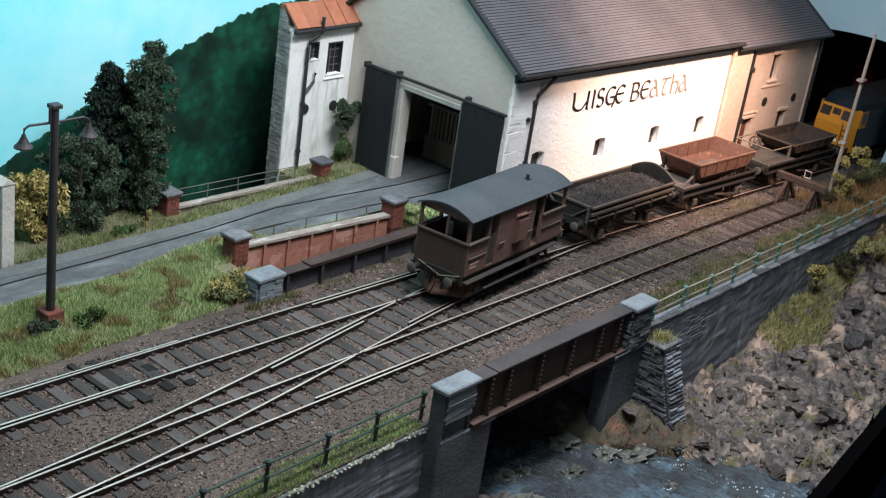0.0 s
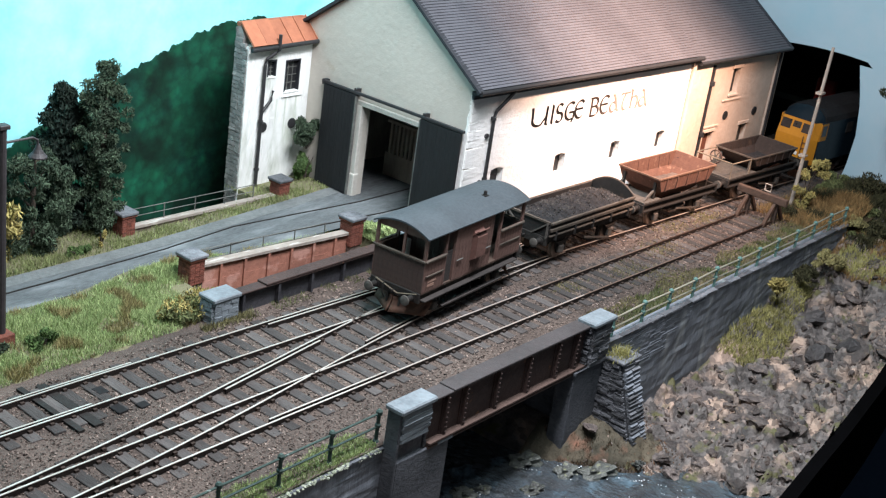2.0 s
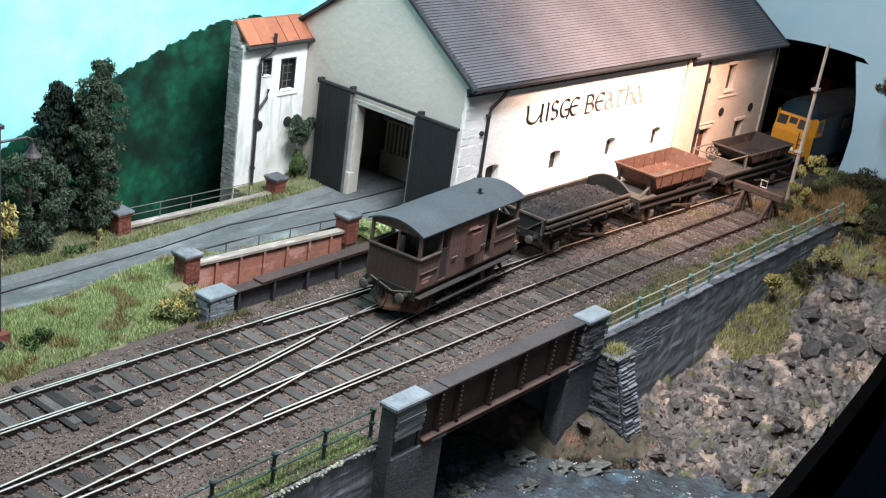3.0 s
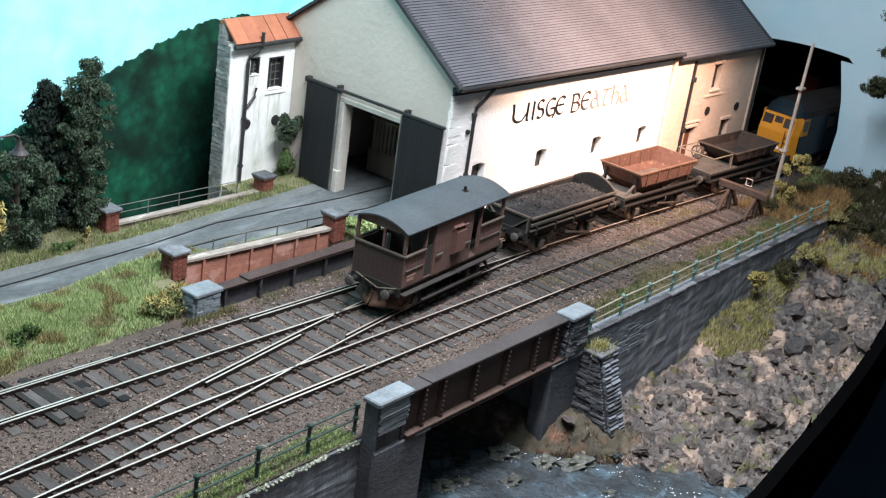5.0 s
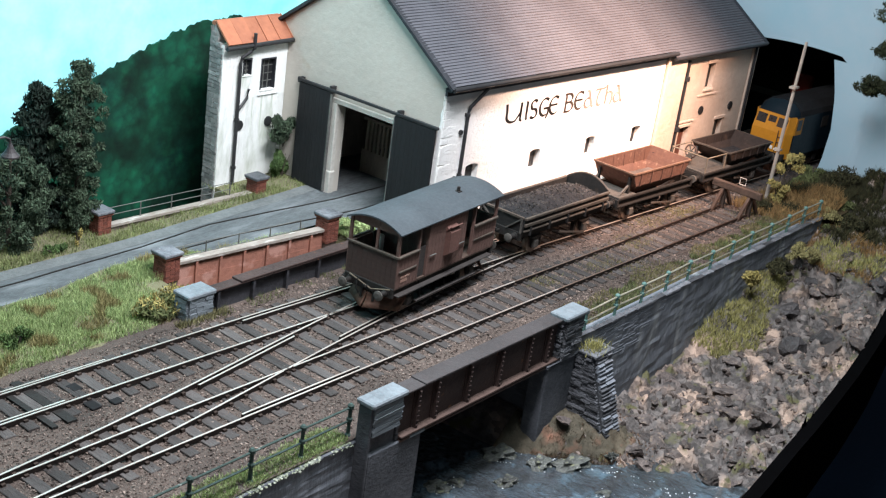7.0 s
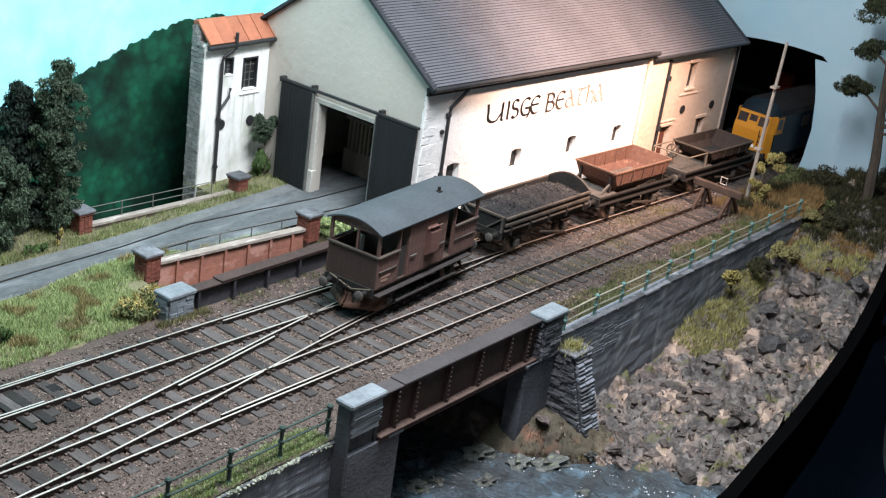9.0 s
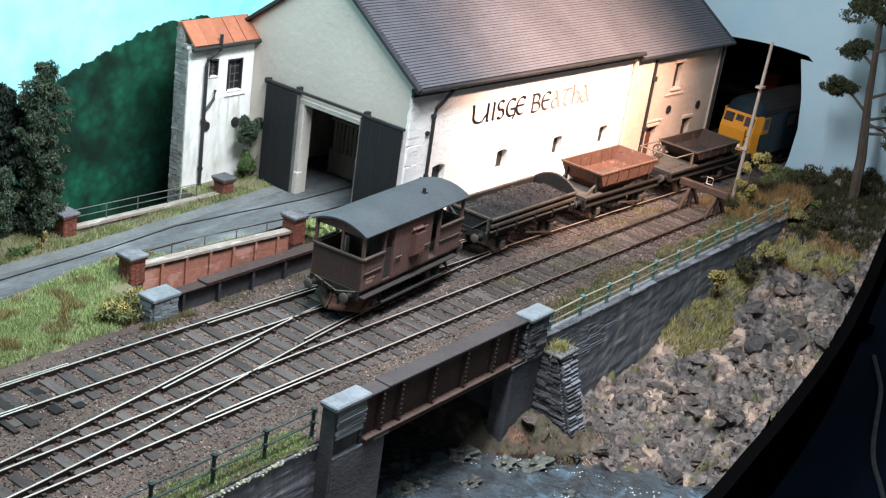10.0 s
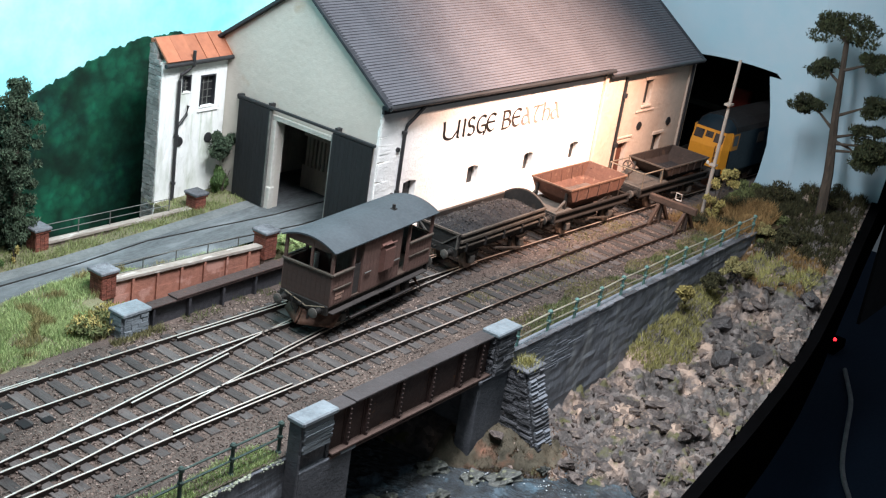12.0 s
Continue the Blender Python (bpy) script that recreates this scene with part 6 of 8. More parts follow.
CUT = (-H + 0.05, -2.22, -1.55, 1.15, 1.85, H - 0.05)
for s in (-1, 1):
    y = s * (W - 0.07)
    planks_y(van, "veranda_panel", CUT[0], CUT[1], y, FL, WAIST, s)
    planks_y(van, "cabin_side", CUT[2], CUT[3], y, FL, TOP - 0.05, s)
    planks_y(van, "veranda_panel", CUT[4], CUT[5], y, FL, WAIST, s)
    part("waist_rail", Shape().box(CUT[0] - 0.06, CUT[1], *sorted((s * (W - 0.02), s * (W + 0.09))), WAIST - 0.02, WAIST + 0.06, 0.01), WAGON_RIB, van, "worn waist rail")
    part("waist_rail", Shape().box(CUT[4], CUT[5] + 0.06, *sorted((s * (W - 0.02), s * (W + 0.09))), WAIST - 0.02, WAIST + 0.06, 0.01), WAGON_RIB, van, "worn waist rail")
    part("batten", Shape().box(CUT[0] + 0.1, CUT[1] - 0.1, *sorted((s * (W - 0.01), s * (W + 0.05))), 2.08, 2.14), WAGON_RIB, van)
    part("batten", Shape().box(CUT[4] + 0.1, CUT[5] - 0.1, *sorted((s * (W - 0.01), s * (W + 0.05))), 2.08, 2.14), WAGON_RIB, van)
    part("cantrail", Shape().box(-H, H, *sorted((s * (W - 0.12), s * (W + 0.0))), TOP - 0.1, TOP + 0.02), VAN_BROWN, van)
    for x in (CUT[0], CUT[1], CUT[2], CUT[3], CUT[4], CUT[5]):
        part("door_post", Shape().box(x - 0.045, x + 0.045, *sorted((s * (W - 0.12), s * (W + 0.012))), FL, TOP), VAN_BROWN, van)
    part("half_gate", Shape().box(CUT[1] + 0.08, CUT[2] - 0.08, *sorted((s * (W - 0.14), s * (W - 0.08))), FL, WAIST + 0.02), FOOT, van, "grey half-height gate")
    d = part("ducket", Shape().prism([(W - 0.02, 1.98), (W + 0.26, 2.18), (W + 0.26, 3.10), (W - 0.02, 3.36)] if s > 0 else [(-W + 0.02, 1.98), (-W - 0.26, 2.18), (-W - 0.26, 3.10), (-W + 0.02, 3.36)], -0.36, 0.36, "x"), DUCKET, van, "brown lookout box with a sloping top")
    part("ducket_lid", Shape().beam((-0.4, s * (W + 0.14), 3.25), (0.4, s * (W + 0.14), 3.25), 0.36, 0.04, up=(0, -s * 0.66, 0.75)), DUCKET, d)
    for x in (CUT[2] + 0.28, CUT[3] - 0.3):
        part("handrail", Shape().rod([(x - 0.2, s * (W + 0.06), 2.3), (x + 0.25, s * (W + 0.06), 2.3)], 0.025, 6), FENCE_GREY, van)
    part("footboard", Shape().box(-H + 0.05, H - 0.3, *sorted((s * (W - 0.05), s * (W + 0.20))), 1.10, 1.16, 0.01), FOOT, van, "long weathered upper footboard")
    part("footboard", Shape().box(-2.2, 2.3, *sorted((s * (W - 0.02), s * (W + 0.16))), 0.50, 0.56, 0.01), FOOT, van, "long weathered lower footboard")
    for x in (-1.8, 0, 1.9):
        part("step_iron", Shape().rod([(x, s * (W - 0.1), 1.25), (x, s * (W + 0.05), 0.52)], 0.03, 6), FRAME_BLACK, van)
    part("number_patch", Shape().box(-H + 0.35, -H + 0.8, *sorted((s * (W + 0.003), s * (W + 0.012))), 1.62, 1.74).box(-H + 0.35, -H + 0.95, *sorted((s * (W + 0.003), s * (W + 0.012))), 1.80, 1.88), COPING, van, "pale faded lettering bars")
for s in (-1, 1):
    # end planks take the darker brown, shade put into the colour
    planks_x(van, "end_wall", -W + 0.02, W - 0.02, s * (H - 0.07), FL - 0.1, WAIST, s, m=VAN_END)
    part("end_rail", Shape().box(*sorted((s * (H - 0.05), s * (H + 0.07))), -W - 0.04, W + 0.04, WAIST - 0.02, WAIST + 0.07, 0.01), WAGON_RIB, van)
    for y in (-W + 0.05, -0.12, W - 0.05):
        part("end_post", Shape().box(*sorted((s * (H - 0.13), s * (H - 0.02))), y - 0.05, y + 0.05, WAIST, TOP + (0.3 if abs(y) < 0.5 else 0.02)), VAN_BROWN, van)
    arc = [(W * math.sin(a), TOP - 0.02 + 0.37 * (math.cos(a * 1.0) - math.cos(1.2)) / (1 - math.cos(1.2))) for a in [(-1.2 + 2.4 * i / 12) for i in range(13)]]
    part("end_arch", Shape().prism([(u * W / (W * math.sin(1.2)), v) for u, v in arc] + [(W, TOP - 0.14), (-W, TOP - 0.14)], s * (H - 0.12), s * (H - 0.04), "x"), VAN_BROWN, van)
    planks_x(van, "cabin_end", -W + 0.08, W - 0.08, CUT[2] + 0.05 if s < 0 else CUT[3] - 0.05, FL, TOP + 0.1, s)
    # plough: two swept blades meeting at the middle
    for q in (-1, 1):
        sh = Shape()
        rows = []
        for i in range(7):
            f = i / 6
            px, py = s * (H + 0.12 - 0.85 * f), q * (0.05 + 1.22 * f)
            rows.append([sh.bm.verts.new((px + s * (0.3 * (1 - k) ** 2 - 0.2 * f * k), py, 0.36 + 0.58 * k)) for k in (0, 0.25, 0.5, 0.75, 1)])
        for a, b in zip(rows, rows[1:]):
            for i in range(4):
                sh.bm.faces.new((a[i], a[i + 1], b[i + 1], b[i]))
        sh.thick(0.06)
        part("plough_blade", sh, PLOUGH, van, "rusty curved ballast plough blade", smooth=True)
    part("plough_arm", Shape().beam((s * (H - 0.9), -0.5, 0.55), (s * (H + 0.1), -0.1, 0.45), 0.1, 0.12).beam((s * (H - 0.9), 0.5, 0.55), (s * (H + 0.1), 0.1, 0.45), 0.1, 0.12).beam((s * H, 0.3, 1.1), (s * (H + 0.05), 0.3, 0.6), 0.08, 0.08).beam((s * H, -0.3, 1.1), (s * (H + 0.05), -0.3, 0.6), 0.08, 0.08), FRAME_BLACK, van)
    part("end_handrail", Shape().rod([(s * (H + 0.12), -1.1, 1.4), (s * (H + 0.14), -0.2, 1.15), (s * (H + 0.14), 0.9, 1.45)], 0.028, 6), TARNISH, van)
n = 14
arc = []
for i in range(n + 1):
    a = -1.0 + 2.0 * i / n
    arc.append(((W + 0.12) * a, TOP + 0.02 + 0.36 * (1 - a * a)))
part("roof", Shape().prism(arc + [(u, v - 0.07) for u, v in arc[::-1]], -H - 0.13, H + 0.13, "x"), VAN_ROOF, van, "plain grey-blue curved canvas roof")
part("gutter_strip", Shape().beam((-H - 0.1, -W - 0.13, TOP + 0.0), (H + 0.1, -W - 0.13, TOP + 0.0), 0.04, 0.05), VAN_ROOF, van)
part("stove_pipe", Shape().rod([(1.62, -0.35, TOP + 0.28), (1.62, -0.35, TOP + 0.56)], 0.075, 10).box(1.5, 1.76, -0.46, -0.24, TOP + 0.33, TOP + 0.38), FRAME_BLACK, van, "short black stove pipe")
part("tail_lamp", Shape().box(-2.9, -2.65, 0.2, 0.45, WAIST - 0.4, WAIST + 0.3, 0.04), WHITE_BOX, van, "white lamp standing on the veranda")

# dropside wagon with a load
rng = random.Random(21)
drop, H = placed("dropside_wagon", "dark steel dropside wagon loaded with grey spoil", "railway wagon", 59.0, 66.1)
underframe(drop, H, base=2.05)
W = 1.25
part("floor", Shape().box(-H, H, -W, W, 1.36, 1.44), WAGON, drop)
for s in (-1, 1):
    part("side_door", Shape().box(-H + 0.06, H - 0.06, *sorted((s * (W - 0.05), s * W)), 1.42, 2.12), WAGON, drop)
    for z, h, o_ in ((1.44, 0.09, 0.10), (1.70, 0.15, 0.12), (2.03, 0.12, 0.12)):
        part("side_rib", Shape().box(-H + 0.04, H - 0.04, *sorted((s * W, s * (W + o_))), z, z + h, 0.02), WAGON_RIB, drop, "worn pressed rib, paler for its lit edges")
    for i in range(5):
        x = -H + 0.5 + i * (2 * H - 1) / 4
        part("hinge", Shape().box(x - 0.05, x + 0.05, *sorted((s * (W + 0.01), s * (W + 0.14))), 1.24, 1.66, 0.01), WAGON, drop)
    part("brake_lever", Shape().beam((-0.6, s * (W + 0.12), 0.9), (1.6, s * (W + 0.14), 0.42), 0.05, 0.08), WAGON_RIB, drop, "long brake lever")
arch = [(W * a, 2.15 + 0.50 * (1 - a * a)) for a in [1 - 2 * i / 12 for i in range(13)]]
part("end_board", Shape().prism(arch + [(-W, 1.36), (W, 1.36)], H - 0.06, H, "x"), WAGON, drop, "tall round-topped end board")
part("end_rim", Shape().rod([(H - 0.03, u, v) for u, v in arch], 0.05, 6), WAGON_RIB, drop)
part("end_board", Shape().box(-H, -H + 0.06, -W, W, 1.36, 2.12), WAGON, drop, "flat end board with diagonal braces")
part("end_rim", Shape().beam((-H - 0.03, -W, 2.14), (-H - 0.03, W, 2.14), 0.12, 0.09), WAGON_RIB, drop)
for q in (-1, 1):
    part("end_brace", Shape().beam((-H - 0.06, q * 1.15, 2.08), (-H - 0.06, q * 0.35, 1.42), 0.07, 0.10, up=(1, 0, 0)).beam((-H - 0.06, q * 1.18, 1.38), (-H - 0.06, q * 1.18, 2.12), 0.07, 0.10, up=(1, 0, 0)), STEEL_GREY, drop)


def load_height(x, y):
    return 1.86 + 0.34 * (1 - (y / W) ** 2) * (1 - (x / H) ** 4) + 0.10 * wobble(x, y, 1.6, 4) + 0.06 * wobble(x, y, 4.5, 9)


load = part("spoil_load", Shape().sheet(steps(-H + 0.07, H - 0.07, 0.09), steps(-W + 0.05, W - 0.05, 0.09), load_height), COAL, drop, "heap of dark grey spoil", tidy=False)
sh = Shape()
for i in range(1100):
    x, y, s = rng.uniform(-H + 0.15, H - 0.15), rng.uniform(-W + 0.12, W - 0.12), rng.uniform(0.03, 0.085)
    c = Vector((x, y, load_height(x, y) + s * 0.3))
    vs = [sh.bm.verts.new(c + Vector((rng.uniform(-1, 1), rng.uniform(-1, 1), rng.uniform(-0.7, 0.9))) * s) for _ in range(4)]
    for f in ((0, 1, 2), (0, 2, 3), (0, 3, 1), (1, 3, 2)):
        sh.bm.faces.new([vs[k] for k in f])
tagged(part("loose_spoil", sh, COAL_CHIP, load), kind="stuff")


# ballast hoppers
def hopper(x0, x1, ta, tb, ZT, ZM, plate, label, wheel):
    o, H = placed("ballast_hopper", label, "railway wagon", x0, x1)
    mid = (x0 + x1) / 2
    a, b = ta - mid, tb - mid
    underframe(o, H, base=2.0, m=FRAME_BLACK)
    for s in (-1, 1):
        part("side_channel", Shape().box(-H, H, *sorted((s * 1.06, s * 1.22)), 1.36, 1.46, 0.01).box(-H, H, *sorted((s * 1.06, s * 1.22)), 0.98, 1.06, 0.01), FRAME_BLACK, o, "grimy channel edge")
        part("brake_lever", Shape().beam((-0.4, s * 1.26, 0.75), (1.7, s * 1.28, 0.45), 0.05, 0.08), WAGON_RIB, o)
    TW, ZB = 1.27, 1.15
    out = [(a, -TW, ZT), (b, -TW, ZT), (b, TW, ZT), (a, TW, ZT)]
    m_ = [(a + 0.42, -TW + 0.05, ZM), (b - 0.42, -TW + 0.05, ZM), (b - 0.42, TW - 0.05, ZM), (a + 0.42, TW - 0.05, ZM)]
    bt = [(a + 1.35, -0.5, ZB), (b - 1.35, -0.5, ZB), (b - 1.35, 0.5, ZB), (a + 1.35, 0.5, ZB)]
    def shell(rows):
        sh = Shape()
        vv = [[sh.bm.verts.new(p) for p in r] for r in rows]
        for u, w in zip(vv, vv[1:]):
            for i in range(4):
                sh.bm.faces.new((u[i], u[(i + 1) % 4], w[(i + 1) % 4], w[i]))
        return sh
    sh = shell([out, m_, bt])
    sh.thick(0.06)
    body = part("hopper_body", sh, plate, o, "rusty tapering hopper plates", tidy=False)
    part("ballast_layer", Shape().sheet(steps(a + 0.85, b - 0.85, 0.2), steps(-0.72, 0.72, 0.2), lambda x, y: ZM - 0.2 + 0.25 * math.exp(-((x - a - 1.3) ** 2 + (y - 0.3) ** 2)) + 0.05 * wobble(x, y, 4)), COAL if plate is RUST_DULL else STONES, body, "thin layer of old ballast", tidy=False)
    rim = Shape()
    for p, q2 in zip(out, out[1:] + out[:1]):
        rim.beam(Vector(p), Vector(q2), 0.09, 0.08)
    part("top_rim", rim, WAGON_RIB if wheel else RIM, body, "worn angle rim")
    for i in range(5):
        x = a + 0.7 + i * (b - a - 1.4) / 4
        part("side_rib", Shape().beam((x, -TW - 0.02, ZT - 0.05), (x, -TW + 0.0, ZM), 0.05, 0.06, up=(1, 0, 0)), plate, body)
        part("side_rib", Shape().beam((x, TW + 0.02, ZT - 0.05), (x, TW, ZM), 0.05, 0.06, up=(1, 0, 0)), plate, body)
        part("inner_rib", Shape().beam((x, TW - 0.07, ZT - 0.05), (x, TW - 0.12, ZM), 0.04, 0.05, up=(1, 0, 0)), plate, body)
    for x, top in ((a + 0.16, ZT - 0.25), (b - 0.16, ZT - 0.25)):
        for y in (-0.95, 0.95):
            part("stanchion", Shape().box(x - 0.07, x + 0.07, y - 0.07, y + 0.07, 1.36, top), STEEL_GREY if wheel else FRAME_BLACK, o)
    for s in (-1, 1):
        part("chute", Shape().prism([(s * 0.5, 1.4), (s * 0.95, 0.65), (s * 0.6, 0.6), (s * 0.2, 1.2)], -0.9, 0.9, "x"), FRAME_BLACK, o)
    part("platform", Shape().box(-H, a + 0.6, -1.2, 1.2, 1.46, 1.52), STEEL_GREY, o, "grey steel end platform")
    if wheel:
        for y in (-1.15, 1.15):
            part("platform_rail", Shape().rod([(-H + 0.08, y, 1.5), (-H + 0.08, y, 2.35), (a - 0.2, y, 2.35), (a - 0.2, y, 1.5)], 0.04, 6), TARNISH, o, "pale tubular handrail")
        part("platform_rail", Shape().rod([(-H + 0.08, -1.15, 2.35), (-H + 0.08, 1.15, 2.35)], 0.04, 6), TARNISH, o, "pale tubular handrail")
        hw = part("hand_wheel", Shape().rod([(-H + 0.5, 0.2 + 0.36 * math.cos(i * math.pi / 10), 2.3 + 0.36 * math.sin(i * math.pi / 10)) for i in range(21)], 0.045, 6), LIP, o, "spoked grey hand wheel")
        for k in range(3):
            t = k * math.pi / 3
            part("spoke", Shape().rod([(-H + 0.5, 0.2 + 0.36 * math.cos(t), 2.3 + 0.36 * math.sin(t)), (-H + 0.5, 0.2 - 0.36 * math.cos(t), 2.3 - 0.36 * math.sin(t))], 0.03, 6), STEEL_GREY, hw)
        part("wheel_stand", Shape().box(-H + 0.42, -H + 0.62, 0.1, 0.3, 1.5, 2.2), STEEL_GREY, o)
    else:
        for y in (-0.95, 0.95):
            part("end_frame", Shape().beam((-H + 0.15, y, 1.4), (a + 0.2, y, 2.0), 0.1, 0.1), STEEL_GREY, o)
    return o


hopper(67.3, 74.25, 68.22, 73.55, 2.64, 1.92, RUST, "rust-red ballast hopper wagon with worn rim", False)
hopper(75.5, 83.0, 77.75, 82.5, 2.36, 1.86, RUST_DULL, "dull brown ballast hopper with platform and hand wheel", True)

# diesel locomotive, standing half in the dark
loco, H = placed("diesel_locomotive", "blue diesel locomotive with a yellow cab end", "locomotive", 84.2, 99.2)
W = 1.36
sect = [(-W, 1.1), (-W, 3.35), (-W * 0.93, 3.65), (-W * 0.62, 3.98), (0, 4.1), (W * 0.62, 3.98), (W * 0.93, 3.65), (W, 3.35), (W, 1.1)]
part("body", Shape().prism(sect[:2] + [(W, 3.35), (W, 1.1)], -H + 1.9, H - 1.9, "x"), BLUE, loco)
part("roof", Shape().prism(sect[1:8], -H + 1.1, H - 1.1, "x"), LOCO_ROOF, loco, "roof coloured dark for the shade of the hole")
for s in (-1, 1):
    sh = Shape()
    ring0 = [(-H + 0.02, -1.12, 1.0), (-H + 0.02, 1.12, 1.0), (-H + 0.02, 1.12, 2.4), (-H + 0.32, 1.05, 3.35), (-H + 0.32, -1.05, 3.35), (-H + 0.02, -1.12, 2.4)]
    ring1 = [(-H + 0.55, -W, 1.0), (-H + 0.55, W, 1.0), (-H + 0.55, W, 2.4), (-H + 0.75, W - 0.03, 3.36), (-H + 0.75, -W + 0.03, 3.36), (-H + 0.55, -W, 2.4)]
    r0 = [sh.bm.verts.new((-s * p[0] if s > 0 else p[0], p[1], p[2])) for p in ring0]
    r1 = [sh.bm.verts.new((-s * p[0] if s > 0 else p[0], p[1], p[2])) for p in ring1]
    sh.bm.faces.new((r0[0], r0[1], r0[2], r0[5]))
    sh.bm.faces.new((r0[5], r0[2], r0[3], r0[4]))
    for i in range(6):
        j = (i + 1) % 6
        sh.bm.faces.new((r0[i], r0[j], r1[j], r1[i]))
    sh.bm.faces.new(r1)
    nose = part("cab_front", sh, YELLOW, loco, "yellow cab front")
    part("cab", Shape().box(*sorted((s * (H - 0.72), s * (H - 1.95))), -W, W, 1.1, 3.36), BLUE, loco)
    part("cab_window_panel", Shape().box(*sorted((s * (H - 0.68), s * (H - 1.5))), -W - 0.012, W + 0.012, 2.35, 3.3), YELLOW, loco, "yellow cab side panel")
    dome = Shape()
    rows = []
    for k in range(5):
        f = k / 4
        rows.append([dome.bm.verts.new((s * (H - 0.30 - 1.0 * f), u * (0.80 + 0.2 * f), 3.36 + (v - 3.35) * math.sin(f * math.pi / 2))) for u, v in sect[1:8]])
    for u, w in zip(rows, rows[1:]):
        for i in range(6):
            dome.bm.faces.new((u[i], u[i + 1], w[i + 1], w[i]))
    part("cab_roof", dome, BLUE, loco, "domed blue cab roof", smooth=True)
    for y0, y1, zl in ((-1.02, -0.38, 2.70), (-0.26, 0.26, 2.86), (0.38, 1.02, 2.70)):
        sh = Shape()
        ta_, tb_ = 0.06 + 0.31 * (zl - 2.55), 0.26
        q = [sh.bm.verts.new((s * (H - d), y, z)) for d, y, z in ((ta_, y0, zl), (ta_, y1, zl), (tb_, y1, 3.2), (tb_, y0, 3.2))]
        sh.bm.faces.new(q)
        sh.thick(0.05)
        part("windscreen", sh, GLASS, nose, "dark windscreen")
    for q in (-1, 1):
        part("side_window", Shape().box(*sorted((s * (H - 0.85), s * (H - 1.35))), *sorted((q * (W - 0.05), q * (W + 0.022))), 2.6, 3.2), GLASS, loco, "dark cab side window")
        part("headlamp", Shape().lathe([(0.1, 0), (0.1, s * 0.06), (0.03, s * 0.08)], (s * (H - 0.02), q * 0.75, 1.5), "x", 12), WHITE_BOX, nose)
    part("buffer_beam", Shape().box(*sorted((s * (H - 0.3), s * H)), -1.25, 1.25, 0.9, 1.3, 0.03), FRAME_BLACK, loco)
    part("snow_plough", Shape().prism([(s * (H - 0.1), 0.15), (s * (H + 0.12), 0.15), (s * (H + 0.05), 0.6), (s * (H - 0.1), 0.6)], -1.15, -0.3, "y").prism([(s * (H - 0.1), 0.15), (s * (H + 0.12), 0.15), (s * (H + 0.05), 0.6), (s * (H - 0.1), 0.6)], 0.3, 1.15, "y"), PLOUGH, loco)
    part("step_ladder", Shape().rod([(s * (H + 0.05), -0.95, 1.35), (s * (H + 0.02), -0.95, 2.55)], 0.028, 6).rod([(s * (H + 0.05), -0.68, 1.35), (s * (H + 0.02), -0.68, 2.55)], 0.028, 6).rod([(s * (H + 0.05), -0.95, 1.6), (s * (H + 0.05), -0.68, 1.6)], 0.025, 6).rod([(s * (H + 0.05), -0.95, 1.9), (s * (H + 0.05), -0.68, 1.9)], 0.025, 6).rod([(s * (H + 0.04), -0.95, 2.2), (s * (H + 0.04), -0.68, 2.2)], 0.025, 6), PLOUGH, nose, "dark steps on the cab front")
    part("marker_lamp", Shape().box(*sorted((s * (H - 0.02), s * (H + 0.03))), -0.5, -0.3, 1.42, 1.62, 0.03).box(*sorted((s * (H - 0.02), s * (H + 0.03))), 0.3, 0.5, 1.42, 1.62, 0.03), WHITE_BOX, nose, "pale marker lamp boxes")
    buffers(loco, s * H, s, 1.12)
    bog = part("bogie", Shape().box(*sorted((s * (H - 1.2), s * (H - 5.2))), -1.05, -0.95, 0.5, 0.95, 0.03).box(*sorted((s * (H - 1.2), s * (H - 5.2))), 0.95, 1.05, 0.5, 0.95, 0.03).box(*sorted((s * (H - 2.6), s * (H - 3.8))), -0.95, 0.95, 0.6, 1.0), FRAME_BLACK, loco)
    for d in (2.0, 4.4):
        wheelset(loco, s * (H - d), 0.58)
        for q in (-1, 1):
            part("axlebox", Shape().box(s * (H - d) - 0.2, s * (H - d) + 0.2, *sorted((q * 1.05, q * 1.2)), 0.4, 0.8, 0.03), FRAME_BLACK, bog)
part("fuel_tank", Shape().box(-1.8, 1.8, -1.15, 1.15, 0.4, 1.1, 0.1), FRAME_BLACK, loco)
for i in range(5):
    part("side_grille", Shape().box(-3.6 + i * 1.3, -2.8 + i * 1.3, -W - 0.02, -W + 0.01, 2.5, 3.1), FRAME_BLACK, loco)

for ob in loco.children_recursive:
    for v in ob.data.vertices:
        if v.co.z > 1.1 * U:
            v.co.z = 1.1 * U + (v.co.z - 1.1 * U) * 1.09

# ---------------------------------------------------------------- rocks
rng = random.Random(5)
shapes = []
for i in range(7):
    shapes.append(Shape().lump((0, 0, 0), 1.0, rng, 0.5, 2, 0.45).mesh("boulder", BOULDER))


def in_valley(x, y):
    return y > edge_y(x) + 0.15 and y < (-4.1 if x > 54.6 else -3.4) and not (54 < x < 56.3 and y > -5.6) and mound(x, y) < 0.3


